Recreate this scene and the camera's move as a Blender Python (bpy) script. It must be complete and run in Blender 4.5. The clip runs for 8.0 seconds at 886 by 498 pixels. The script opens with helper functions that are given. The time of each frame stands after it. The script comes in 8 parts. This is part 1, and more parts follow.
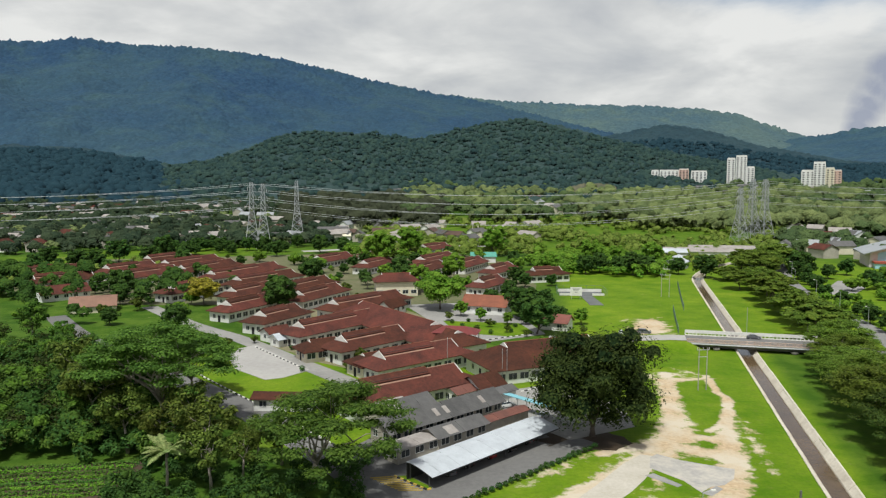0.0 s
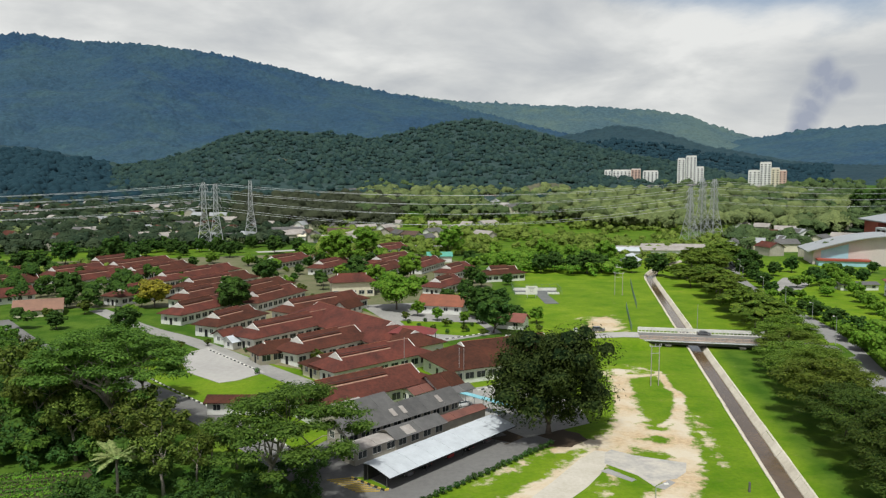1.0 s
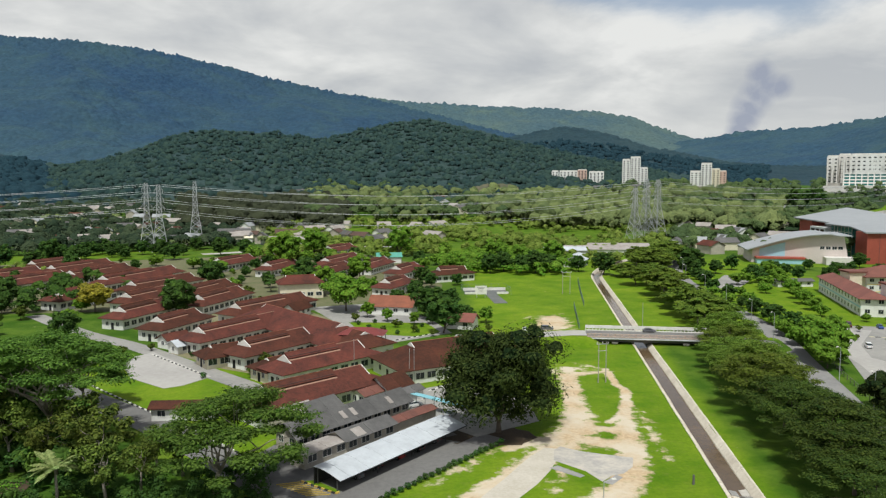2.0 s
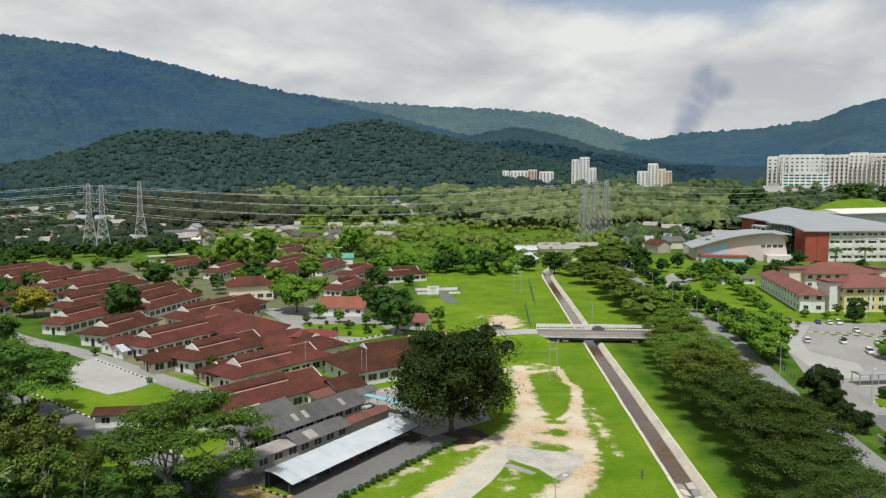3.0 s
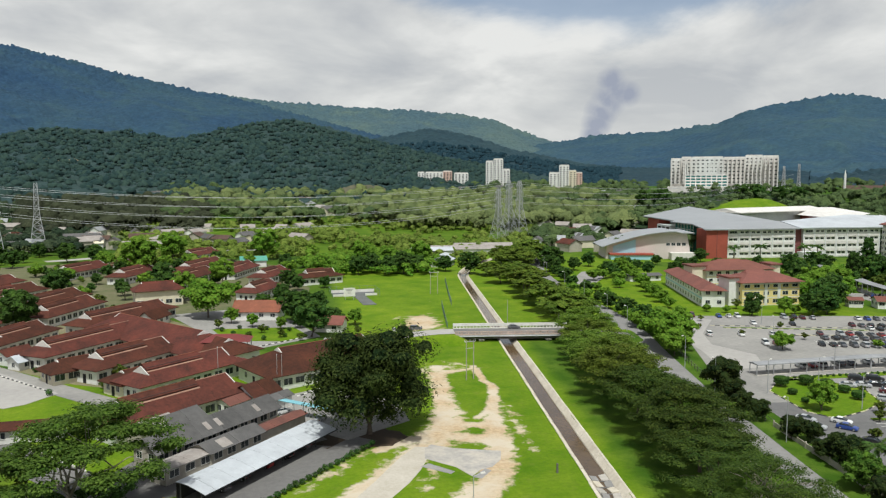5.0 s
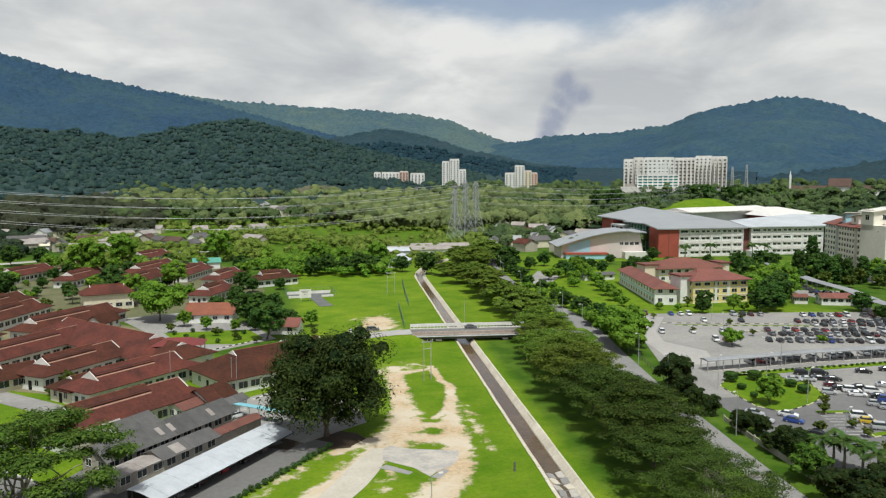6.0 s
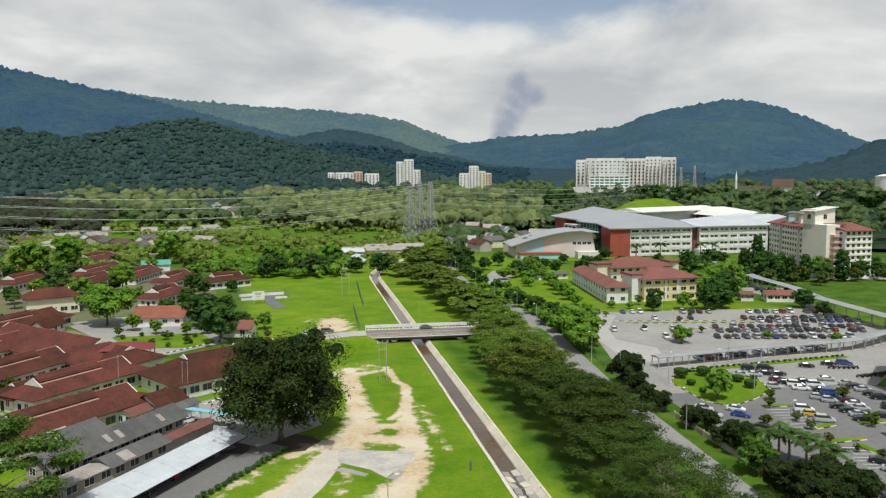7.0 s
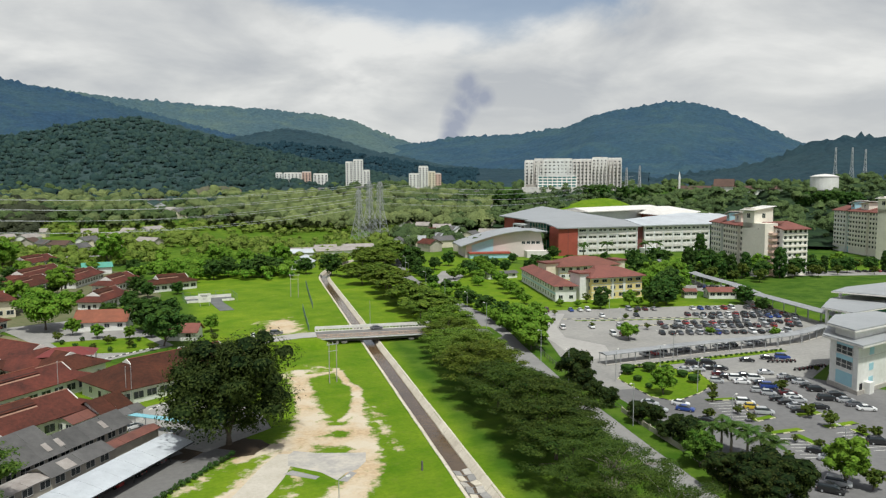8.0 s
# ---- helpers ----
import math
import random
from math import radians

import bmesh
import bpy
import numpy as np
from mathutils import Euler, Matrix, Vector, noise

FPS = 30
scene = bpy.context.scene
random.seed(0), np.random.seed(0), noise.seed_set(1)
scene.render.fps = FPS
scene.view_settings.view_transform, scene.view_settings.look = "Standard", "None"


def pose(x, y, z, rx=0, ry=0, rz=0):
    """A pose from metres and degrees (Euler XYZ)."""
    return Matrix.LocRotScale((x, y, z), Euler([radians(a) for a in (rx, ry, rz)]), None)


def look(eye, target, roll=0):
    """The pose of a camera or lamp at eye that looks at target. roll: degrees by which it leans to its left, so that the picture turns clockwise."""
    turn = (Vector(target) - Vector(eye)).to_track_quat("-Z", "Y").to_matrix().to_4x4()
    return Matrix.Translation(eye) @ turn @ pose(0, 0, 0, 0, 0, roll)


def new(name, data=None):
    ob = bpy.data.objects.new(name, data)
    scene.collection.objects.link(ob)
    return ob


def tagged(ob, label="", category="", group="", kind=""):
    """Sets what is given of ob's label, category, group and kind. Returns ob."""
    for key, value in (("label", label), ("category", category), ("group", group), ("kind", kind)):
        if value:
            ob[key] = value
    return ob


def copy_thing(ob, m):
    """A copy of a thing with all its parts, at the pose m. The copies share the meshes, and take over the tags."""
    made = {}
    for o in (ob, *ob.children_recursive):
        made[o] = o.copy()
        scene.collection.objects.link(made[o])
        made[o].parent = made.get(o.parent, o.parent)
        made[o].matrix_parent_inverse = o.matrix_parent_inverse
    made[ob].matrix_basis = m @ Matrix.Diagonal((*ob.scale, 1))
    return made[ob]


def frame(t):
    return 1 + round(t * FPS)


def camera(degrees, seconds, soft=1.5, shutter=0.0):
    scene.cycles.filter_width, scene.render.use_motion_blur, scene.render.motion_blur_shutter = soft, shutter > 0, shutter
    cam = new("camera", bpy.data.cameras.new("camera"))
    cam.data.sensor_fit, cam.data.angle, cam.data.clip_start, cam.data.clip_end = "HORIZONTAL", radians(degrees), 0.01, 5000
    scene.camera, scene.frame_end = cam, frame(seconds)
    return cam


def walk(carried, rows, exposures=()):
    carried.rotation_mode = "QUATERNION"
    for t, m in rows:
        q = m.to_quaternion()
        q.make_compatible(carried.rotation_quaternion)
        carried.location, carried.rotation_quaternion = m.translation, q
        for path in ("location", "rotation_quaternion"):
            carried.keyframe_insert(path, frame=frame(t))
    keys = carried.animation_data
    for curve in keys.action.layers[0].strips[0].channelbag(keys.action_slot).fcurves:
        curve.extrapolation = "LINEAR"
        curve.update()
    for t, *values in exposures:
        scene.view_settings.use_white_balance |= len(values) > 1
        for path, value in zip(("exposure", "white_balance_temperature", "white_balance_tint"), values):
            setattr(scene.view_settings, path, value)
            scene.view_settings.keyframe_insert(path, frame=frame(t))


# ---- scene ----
TAU = math.tau

# ---- camera and its turn: it hovers and pans ----
cam = camera(62.0, 8.0, soft=1.25)
EYE = 45.0
TURNS = [
    (0.0, 0.0, -5.397, -0.015), (0.5, -1.689, -5.41, -0.015), (1.0, -3.413, -5.41, -0.01), (1.5, -5.348, -5.385, 0.011),
    (3.0, -11.112, -5.349, 0.025), (3.5, -12.722, -5.334, 0.03), (4.0, -14.325, -5.311, 0.044), (4.5, -15.983, -5.29, 0.049),
    (6.0, -21.024, -5.247, 0.075), (6.5, -22.771, -5.226, 0.08), (7.0, -24.544, -5.215, 0.083), (7.5, -26.438, -5.216, 0.09),
    (8.0, -28.438, -5.216, 0.092),
]
walk(cam, [(t, pose(0, 0, EYE, 90 + tilt, lean, yaw)) for t, yaw, tilt, lean in TURNS], exposures=[(0.0, 0.0), (8.0, 0.0)])

# ---- sky and sun ----
SUN_EL, SUN_AZ = 65.0, 194.0          # degrees; azimuth clockwise from straight ahead
world = bpy.data.worlds.new("sky")
scene.world = world
world.use_nodes = True
nt = world.node_tree
nt.nodes.clear()


def node(tree, kind, **sets):
    n = tree.nodes.new(kind)
    for key, value in sets.items():
        if key in n.inputs:
            n.inputs[key].default_value = value
    return n


def link(tree, a, b):
    tree.links.new(a, b)


def calc(tree, op, a, b=None, c=None, clamp=False):
    n = tree.nodes.new("ShaderNodeMath")
    n.operation, n.use_clamp = op, clamp
    for i, q in enumerate((a, b, c)):
        if q is None:
            continue
        if isinstance(q, (int, float)):
            n.inputs[i].default_value = q
        else:
            tree.links.new(q, n.inputs[i])
    return n.outputs[0]


def ramp(tree, fac, stops, smooth=False):
    n = tree.nodes.new("ShaderNodeValToRGB")
    n.color_ramp.interpolation = "EASE" if smooth else "LINEAR"
    while len(n.color_ramp.elements) < len(stops):
        n.color_ramp.elements.new(0.5)
    for e, (p, c) in zip(n.color_ramp.elements, stops):
        e.position = p
        e.color = (*c, 1) if len(c) == 3 else c
    tree.links.new(fac, n.inputs[0])
    return n.outputs[0]


def blend(tree, fac, a, b, mode="MIX"):
    n = tree.nodes.new("ShaderNodeMix")
    n.data_type, n.blend_type = "RGBA", mode
    for sock, q in ((n.inputs[0], fac), (n.inputs[6], a), (n.inputs[7], b)):
        if isinstance(q, (int, float)):
            sock.default_value = q
        elif isinstance(q, tuple):
            sock.default_value = (*q, 1) if len(q) == 3 else q
        else:
            tree.links.new(q, sock)
    return n.outputs[2]


sky = nt.nodes.new("ShaderNodeTexSky")
sky.sky_type = "NISHITA"
sky.sun_disc = False
sky.sun_elevation, sky.sun_rotation = radians(SUN_EL), radians(SUN_AZ)
sky.altitude, sky.air_density, sky.dust_density = 100, 1.0, 2.0
way = nt.nodes.new("ShaderNodeTexCoord").outputs["Generated"]
parts3 = nt.nodes.new("ShaderNodeSeparateXYZ")
link(nt, way, parts3.inputs[0])
up = calc(nt, "MAXIMUM", parts3.outputs[2], 0.0)
clear = blend(nt, 1.0, sky.outputs[0], ramp(nt, up, [(0.24, (0.115, 0.115, 0.115)), (0.5, (0.09, 0.09, 0.09))]), "MULTIPLY")
lift = calc(nt, "ADD", up, 0.26)
flat = nt.nodes.new("ShaderNodeCombineXYZ")
link(nt, calc(nt, "DIVIDE", parts3.outputs[0], lift), flat.inputs[0])
link(nt, calc(nt, "DIVIDE", parts3.outputs[1], lift), flat.inputs[1])
n1 = node(nt, "ShaderNodeTexNoise", Scale=0.5, Detail=6.0, Roughness=0.5, Distortion=0.2)
n2 = node(nt, "ShaderNodeTexNoise", Scale=1.6, Detail=7.0, Roughness=0.55, Distortion=0.3)
for q in (n1, n2):
    link(nt, flat.outputs[0], q.inputs["Vector"])
# one break in the cloud cover, high over the far valley
gap_dir = Vector((math.sin(radians(29)) * math.cos(radians(16)), math.cos(radians(29)) * math.cos(radians(16)), math.sin(radians(16))))
off = nt.nodes.new("ShaderNodeVectorMath")
off.operation = "SUBTRACT"
link(nt, way, off.inputs[0])
off.inputs[1].default_value = gap_dir
squash = nt.nodes.new("ShaderNodeVectorMath")
squash.operation = "MULTIPLY"
link(nt, off.outputs[0], squash.inputs[0])
squash.inputs[1].default_value = (1.0, 1.0, 2.2)
far = nt.nodes.new("ShaderNodeVectorMath")
far.operation = "LENGTH"
link(nt, squash.outputs[0], far.inputs[0])
hole = calc(nt, "MULTIPLY_ADD", calc(nt, "SUBTRACT", n2.outputs[0], 0.5), 0.35, far.outputs["Value"])
cover = ramp(nt, hole, [(0.18, (0.22, 0.22, 0.22)), (0.265, (1, 1, 1))], True)
breaks = ramp(nt, n1.outputs[0], [(0.20, (0.6, 0.6, 0.6)), (0.42, (1, 1, 1))])
cover = blend(nt, 1.0, cover, breaks, "MULTIPLY")
# overhead the cover is broken, so that blue sky fills the shade
open_top = ramp(nt, up, [(0.27, (1, 1, 1)), (0.50, (0.45, 0.45, 0.45))], True)
cover = blend(nt, 1.0, cover, open_top, "MULTIPLY")
tone = ramp(nt, n2.outputs[0], [(0.36, (0.52, 0.54, 0.56)), (0.50, (0.70, 0.71, 0.70)), (0.62, (0.90, 0.90, 0.87))])
tone = blend(nt, ramp(nt, up, [(0.0, (0.8, 0.8, 0.8)), (0.13, (0.1, 0.1, 0.1))]), tone, (0.67, 0.685, 0.69))
mixed = blend(nt, calc(nt, "MULTIPLY", cover, 0.93), clear, tone)
# a thin smoke plume far behind the hills, leaning to the east
def bearing_dir(az, el):
    return Vector((math.sin(radians(az)) * math.cos(radians(el)), math.cos(radians(az)) * math.cos(radians(el)), math.sin(radians(el))))


smoke = None
n3 = node(nt, "ShaderNodeTexNoise", Scale=22.0, Detail=6.0, Roughness=0.6, Distortion=0.4)
link(nt, way, n3.inputs["Vector"])
for az_, el_, wide in ((29.1, 3.4, 0.020), (29.3, 4.3, 0.022), (29.6, 5.1, 0.024), (30.1, 5.9, 0.025), (30.7, 6.5, 0.024), (30.3, 7.4, 0.020), (31.6, 6.4, 0.018)):
    df = nt.nodes.new("ShaderNodeVectorMath")
    df.operation = "DISTANCE"
    link(nt, way, df.inputs[0])
    df.inputs[1].default_value = bearing_dir(az_, el_)
    puff = calc(nt, "SUBTRACT", 1.0, calc(nt, "DIVIDE", df.outputs["Value"], wide), clamp=True)
    smoke = puff if smoke is None else calc(nt, "MAXIMUM", smoke, puff)
smoke = calc(nt, "MULTIPLY", smoke, calc(nt, "MULTIPLY_ADD", n3.outputs[0], 4.2, -0.70), clamp=True)
mixed = blend(nt, calc(nt, "MULTIPLY", smoke, 0.85), mixed, (0.33, 0.37, 0.47))
bg = node(nt, "ShaderNodeBackground", Strength=0.95)
link(nt, mixed, bg.inputs[0])
out = nt.nodes.new("ShaderNodeOutputWorld")
link(nt, bg.outputs[0], out.inputs[0])

sun_data = bpy.data.lights.new("sun", "SUN")
sun_data.energy, sun_data.angle, sun_data.color = 3.95, radians(3.0), (0.98, 0.995, 0.945)
sun = new("sun", sun_data)
sun_from = Vector((math.sin(radians(SUN_AZ)) * math.cos(radians(SUN_EL)), math.cos(radians(SUN_AZ)) * math.cos(radians(SUN_EL)), math.sin(radians(SUN_EL))))
sun.matrix_world = look(sun_from * 500, (0, 0, 0))

# ---- materials ----
def mat(name, c1, c2=None, rough=0.8, coarse=0.08, fine=1.5, bump=0.0, bump_scale=4.0, metal=0.0, vary=0.0, spec=0.3, island=0.0, wave=None):
    """c1 and c2 are mixed by a coarse and a fine noise of the place; vary: by object; island: by loose piece."""
    m = bpy.data.materials.new(name)
    m.use_nodes = True
    t = m.node_tree
    b = t.nodes["Principled BSDF"]
    b.inputs["Roughness"].default_value, b.inputs["Metallic"].default_value = rough, metal
    b.inputs["Specular IOR Level"].default_value = spec
    c2 = c2 or tuple(q * 0.72 for q in c1)
    geo = t.nodes.new("ShaderNodeNewGeometry")
    a = node(t, "ShaderNodeTexNoise", Scale=coarse, Detail=4.0, Roughness=0.6)
    f = node(t, "ShaderNodeTexNoise", Scale=fine, Detail=5.0, Roughness=0.65)
    for q in (a, f):
        link(t, geo.outputs["Position"], q.inputs["Vector"])
    s = calc(t, "ADD", calc(t, "MULTIPLY", a.outputs[0], 0.55), calc(t, "MULTIPLY", f.outputs[0], 0.45))
    fac = ramp(t, s, [(0.36, (0, 0, 0)), (0.64, (1, 1, 1))])
    col = blend(t, fac, c1, c2)
    if vary or island:
        src = t.nodes.new("ShaderNodeObjectInfo").outputs["Random"] if vary else geo.outputs["Random Per Island"]
        k = vary or island
        hs = node(t, "ShaderNodeHueSaturation")
        link(t, col, hs.inputs["Color"])
        link(t, calc(t, "MULTIPLY_ADD", src, 2 * k, 1 - k), hs.inputs["Value"])
        link(t, calc(t, "MULTIPLY_ADD", src, -0.06 * k, 0.5 + 0.03 * k), hs.inputs["Hue"])
        col = hs.outputs[0]
    link(t, col, b.inputs["Base Color"])
    height = None
    if wave:                                       # ribs of sheet or tile: (period in metres, world-axis vector)
        per, axis = wave
        dot = t.nodes.new("ShaderNodeVectorMath")
        dot.operation = "DOT_PRODUCT"
        link(t, geo.outputs["Position"], dot.inputs[0])
        dot.inputs[1].default_value = axis
        height = calc(t, "SINE", calc(t, "MULTIPLY", dot.outputs["Value"], TAU / per))
    if bump:
        h = node(t, "ShaderNodeTexNoise", Scale=bump_scale, Detail=4.0)
        link(t, geo.outputs["Position"], h.inputs["Vector"])
        hh = h.outputs[0] if height is None else calc(t, "ADD", h.outputs[0], calc(t, "MULTIPLY", height, 0.5))
        bp = node(t, "ShaderNodeBump", Strength=bump, Distance=0.15)
        link(t, hh, bp.inputs["Height"])
        link(t, bp.outputs[0], b.inputs["Normal"])
    return m


def leaf_mat(name, c1, c2, shine=0.12, through_leaf=0.25):
    m = bpy.data.materials.new(name)
    m.use_nodes = True
    t = m.node_tree
    t.nodes.clear()
    geo = t.nodes.new("ShaderNodeNewGeometry")
    info = t.nodes.new("ShaderNodeObjectInfo")
    big = node(t, "ShaderNodeTexNoise", Scale=0.25, Detail=3.0)
    link(t, geo.outputs["Position"], big.inputs["Vector"])
    s = calc(t, "ADD", calc(t, "MULTIPLY", geo.outputs["Random Per Island"], 0.6), calc(t, "MULTIPLY", big.outputs[0], 0.5))
    col = blend(t, ramp(t, s, [(0.15, (0, 0, 0)), (0.95, (1, 1, 1))]), c1, c2)
    hs = node(t, "ShaderNodeHueSaturation")
    link(t, col, hs.inputs["Color"])
    link(t, calc(t, "MULTIPLY_ADD", info.outputs["Random"], 0.5, 0.75), hs.inputs["Value"])
    link(t, calc(t, "MULTIPLY_ADD", info.outputs["Random"], 0.03, 0.485), hs.inputs["Hue"])
    d = node(t, "ShaderNodeBsdfPrincipled", Roughness=0.7)
    d.inputs["Specular IOR Level"].default_value = shine
    link(t, hs.outputs[0], d.inputs["Base Color"])
    tr = t.nodes.new("ShaderNodeBsdfTranslucent")
    link(t, blend(t, 1.0, hs.outputs[0], (1.0, 1.22, 0.75), "MULTIPLY"), tr.inputs[0])
    mx = node(t, "ShaderNodeMixShader", Fac=through_leaf)
    link(t, d.outputs[0], mx.inputs[1])
    link(t, tr.outputs[0], mx.inputs[2])
    o = t.nodes.new("ShaderNodeOutputMaterial")
    link(t, mx.outputs[0], o.inputs[0])
    return m


def canopy_mat(name, c1, c2, relief=1.0):
    """The leafy inner mass of far crowns: colour by crown and by leaf cluster, with a coarse leafy relief."""
    m = bpy.data.materials.new(name)
    m.use_nodes = True
    t = m.node_tree
    b = t.nodes["Principled BSDF"]
    b.inputs["Roughness"].default_value, b.inputs["Specular IOR Level"].default_value = 0.95, 0.05
    geo = t.nodes.new("ShaderNodeNewGeometry")
    cell = node(t, "ShaderNodeTexVoronoi", Scale=1.1)
    fine = node(t, "ShaderNodeTexNoise", Scale=1.4, Detail=4.0, Roughness=0.7)
    for q in (cell, fine):
        link(t, geo.outputs["Position"], q.inputs["Vector"])
    tint = t.nodes.new("ShaderNodeSeparateXYZ")
    link(t, cell.outputs["Color"], tint.inputs[0])
    s = calc(t, "ADD", calc(t, "MULTIPLY", geo.outputs["Random Per Island"], 0.55), calc(t, "MULTIPLY", tint.outputs[0], 0.25))
    s = calc(t, "ADD", s, calc(t, "MULTIPLY", calc(t, "SUBTRACT", fine.outputs[0], 0.5), 1.2))
    link(t, blend(t, ramp(t, s, [(0.05, (0, 0, 0)), (0.95, (1, 1, 1))]), c1, c2), b.inputs["Base Color"])
    bp = node(t, "ShaderNodeBump", Strength=relief, Distance=0.9)
    bp.invert = True
    link(t, cell.outputs["Distance"], bp.inputs["Height"])
    link(t, bp.outputs[0], b.inputs["Normal"])
    return m


def glass_mat(name, c, rough=0.12):
    m = mat(name, c, tuple(q * 0.6 for q in c), rough, 0.3, 2.0, spec=0.6)
    return m


LEAF_RAIN = leaf_mat("leaf_rain_tree", (0.030, 0.085, 0.014), (0.140, 0.255, 0.038))
LEAF_DARK = leaf_mat("leaf_dark", (0.014, 0.026, 0.006), (0.058, 0.076, 0.015))
LEAF_MID = leaf_mat("leaf_mid", (0.017, 0.052, 0.012), (0.066, 0.135, 0.027))
LEAF_BRIGHT = leaf_mat("leaf_bright", (0.060, 0.155, 0.012), (0.17, 0.30, 0.028))
LEAF_YELLOW = leaf_mat("leaf_yellow", (0.24, 0.18, 0.02), (0.30, 0.25, 0.03))
LEAF_OLIVE = leaf_mat("leaf_olive", (0.030, 0.055, 0.010), (0.165, 0.205, 0.034))
# near bank trees: cloud shade is painted into this darker leaf
LEAF_BANK_SHADED = leaf_mat("leaf_bank_shaded", (0.016, 0.044, 0.008), (0.082, 0.120, 0.018), 0.12, 0.18)
LEAF_SCRUB = leaf_mat("leaf_scrub", (0.095, 0.150, 0.022), (0.240, 0.300, 0.060))
# farther bank trees: sunlight is painted into this brighter leaf
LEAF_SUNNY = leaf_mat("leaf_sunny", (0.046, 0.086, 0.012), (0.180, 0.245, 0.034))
LEAF_PALM = leaf_mat("leaf_palm", (0.030, 0.070, 0.014), (0.085, 0.145, 0.030))
LEAF_FAN = leaf_mat("leaf_fan_palm", (0.14, 0.20, 0.06), (0.36, 0.42, 0.16))
# town and brown-green leaf tones lowered to stand for cloud shade
LEAF_TOWN = leaf_mat("leaf_town", (0.028, 0.048, 0.028), (0.078, 0.102, 0.052))
# woodland greens greyed and blued: valley haze put into the colour
LEAF_WOOD = leaf_mat("leaf_woodland", (0.088, 0.122, 0.050), (0.245, 0.290, 0.105))
LEAF_BROWN = leaf_mat("leaf_brown_green", (0.038, 0.047, 0.029), (0.088, 0.100, 0.054))
# hill crowns: distance haze is mixed into the leaf colours as blue
LEAF_HILL_HAZE = leaf_mat("leaf_hill_haze", (0.016, 0.038, 0.030), (0.040, 0.070, 0.042))
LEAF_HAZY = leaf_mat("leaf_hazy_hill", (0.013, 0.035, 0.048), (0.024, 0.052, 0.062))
LEAF_GROVE = leaf_mat("leaf_grove", (0.052, 0.086, 0.036), (0.125, 0.175, 0.060))
# the two hill canopies carry the same painted haze
MASS = {"leaf_brown_green": canopy_mat("canopy_brown", (0.032, 0.039, 0.024), (0.072, 0.082, 0.045)), "leaf_hill_haze": canopy_mat("canopy_hill_haze", (0.016, 0.036, 0.038), (0.044, 0.074, 0.056), 0.0), "leaf_hazy_hill": canopy_mat("canopy_hazy", (0.013, 0.034, 0.047), (0.021, 0.047, 0.059), 0.0),
        # woodland canopy below has the same haze in its colour
        "leaf_woodland": canopy_mat("canopy_woodland", (0.082, 0.114, 0.048), (0.225, 0.268, 0.098)), "leaf_grove": canopy_mat("canopy_grove", (0.048, 0.080, 0.034), (0.115, 0.162, 0.056)), "leaf_mid": canopy_mat("canopy_dark", (0.020, 0.050, 0.010), (0.070, 0.130, 0.022)),
        "leaf_rain_tree": canopy_mat("canopy_rain", (0.024, 0.066, 0.010), (0.105, 0.195, 0.022)), "leaf_bank_shaded": canopy_mat("canopy_bank_shaded", (0.012, 0.032, 0.006), (0.054, 0.082, 0.014)), "leaf_olive": canopy_mat("canopy_olive", (0.022, 0.043, 0.008), (0.125, 0.160, 0.026)), "leaf_scrub": canopy_mat("canopy_scrub", (0.080, 0.130, 0.022), (0.215, 0.275, 0.055)), "leaf_sunny": canopy_mat("canopy_sunny", (0.038, 0.072, 0.010), (0.150, 0.205, 0.028)), "leaf_dark": canopy_mat("canopy_deep", (0.009, 0.020, 0.007), (0.030, 0.048, 0.012)),
        "leaf_yellow": canopy_mat("canopy_yellow", (0.10, 0.11, 0.02), (0.24, 0.20, 0.03)),
        "leaf_bright": canopy_mat("canopy_bright", (0.058, 0.125, 0.014), (0.155, 0.26, 0.03)), "leaf_town": canopy_mat("canopy_town", (0.022, 0.040, 0.024), (0.064, 0.086, 0.044))}
BARK = mat("bark", (0.16, 0.13, 0.10), (0.07, 0.055, 0.045), 0.9, 0.6, 5, 0.5)
BARK_PALE = mat("bark_pale", (0.36, 0.32, 0.26), (0.17, 0.15, 0.12), 0.9, 0.6, 5, 0.4)
WHITE = mat("white_wall_paint", (0.78, 0.78, 0.75), (0.62, 0.61, 0.56), 0.7, 0.15, 0.9)
CREAM = mat("cream_wall_paint", (0.74, 0.68, 0.52), (0.60, 0.54, 0.40), 0.75, 0.15, 0.9)
PINK = mat("pink_wall_paint", (0.62, 0.44, 0.36), (0.52, 0.36, 0.29), 0.75, 0.15, 0.9)
YELLOW = mat("yellow_wall_paint", (0.80, 0.66, 0.27), (0.68, 0.55, 0.24), 0.75, 0.15, 0.9)
SKYBLUE = mat("pale_blue_panel", (0.36, 0.60, 0.66), (0.30, 0.52, 0.60), 0.5, 0.2, 1.0)
BRICKRED = mat("red_cladding", (0.36, 0.085, 0.055), (0.28, 0.065, 0.045), 0.7, 0.2, 1.0)
ROOF_RED = mat("red_clay_roof", (0.120, 0.041, 0.027), (0.048, 0.023, 0.018), 0.9, 0.22, 1.6, 0.5, 3.0, vary=0.25, spec=0.1)
ROOF_ORANGE = mat("orange_clay_roof", (0.27, 0.095, 0.055), (0.17, 0.065, 0.04), 0.85, 0.15, 0.8, 0.4, 3.0)
ROOF_SALMON = mat("faded_red_roof", (0.215, 0.080, 0.060), (0.14, 0.058, 0.046), 0.85, 0.15, 0.9, 0.4, 3.0, vary=0.1)
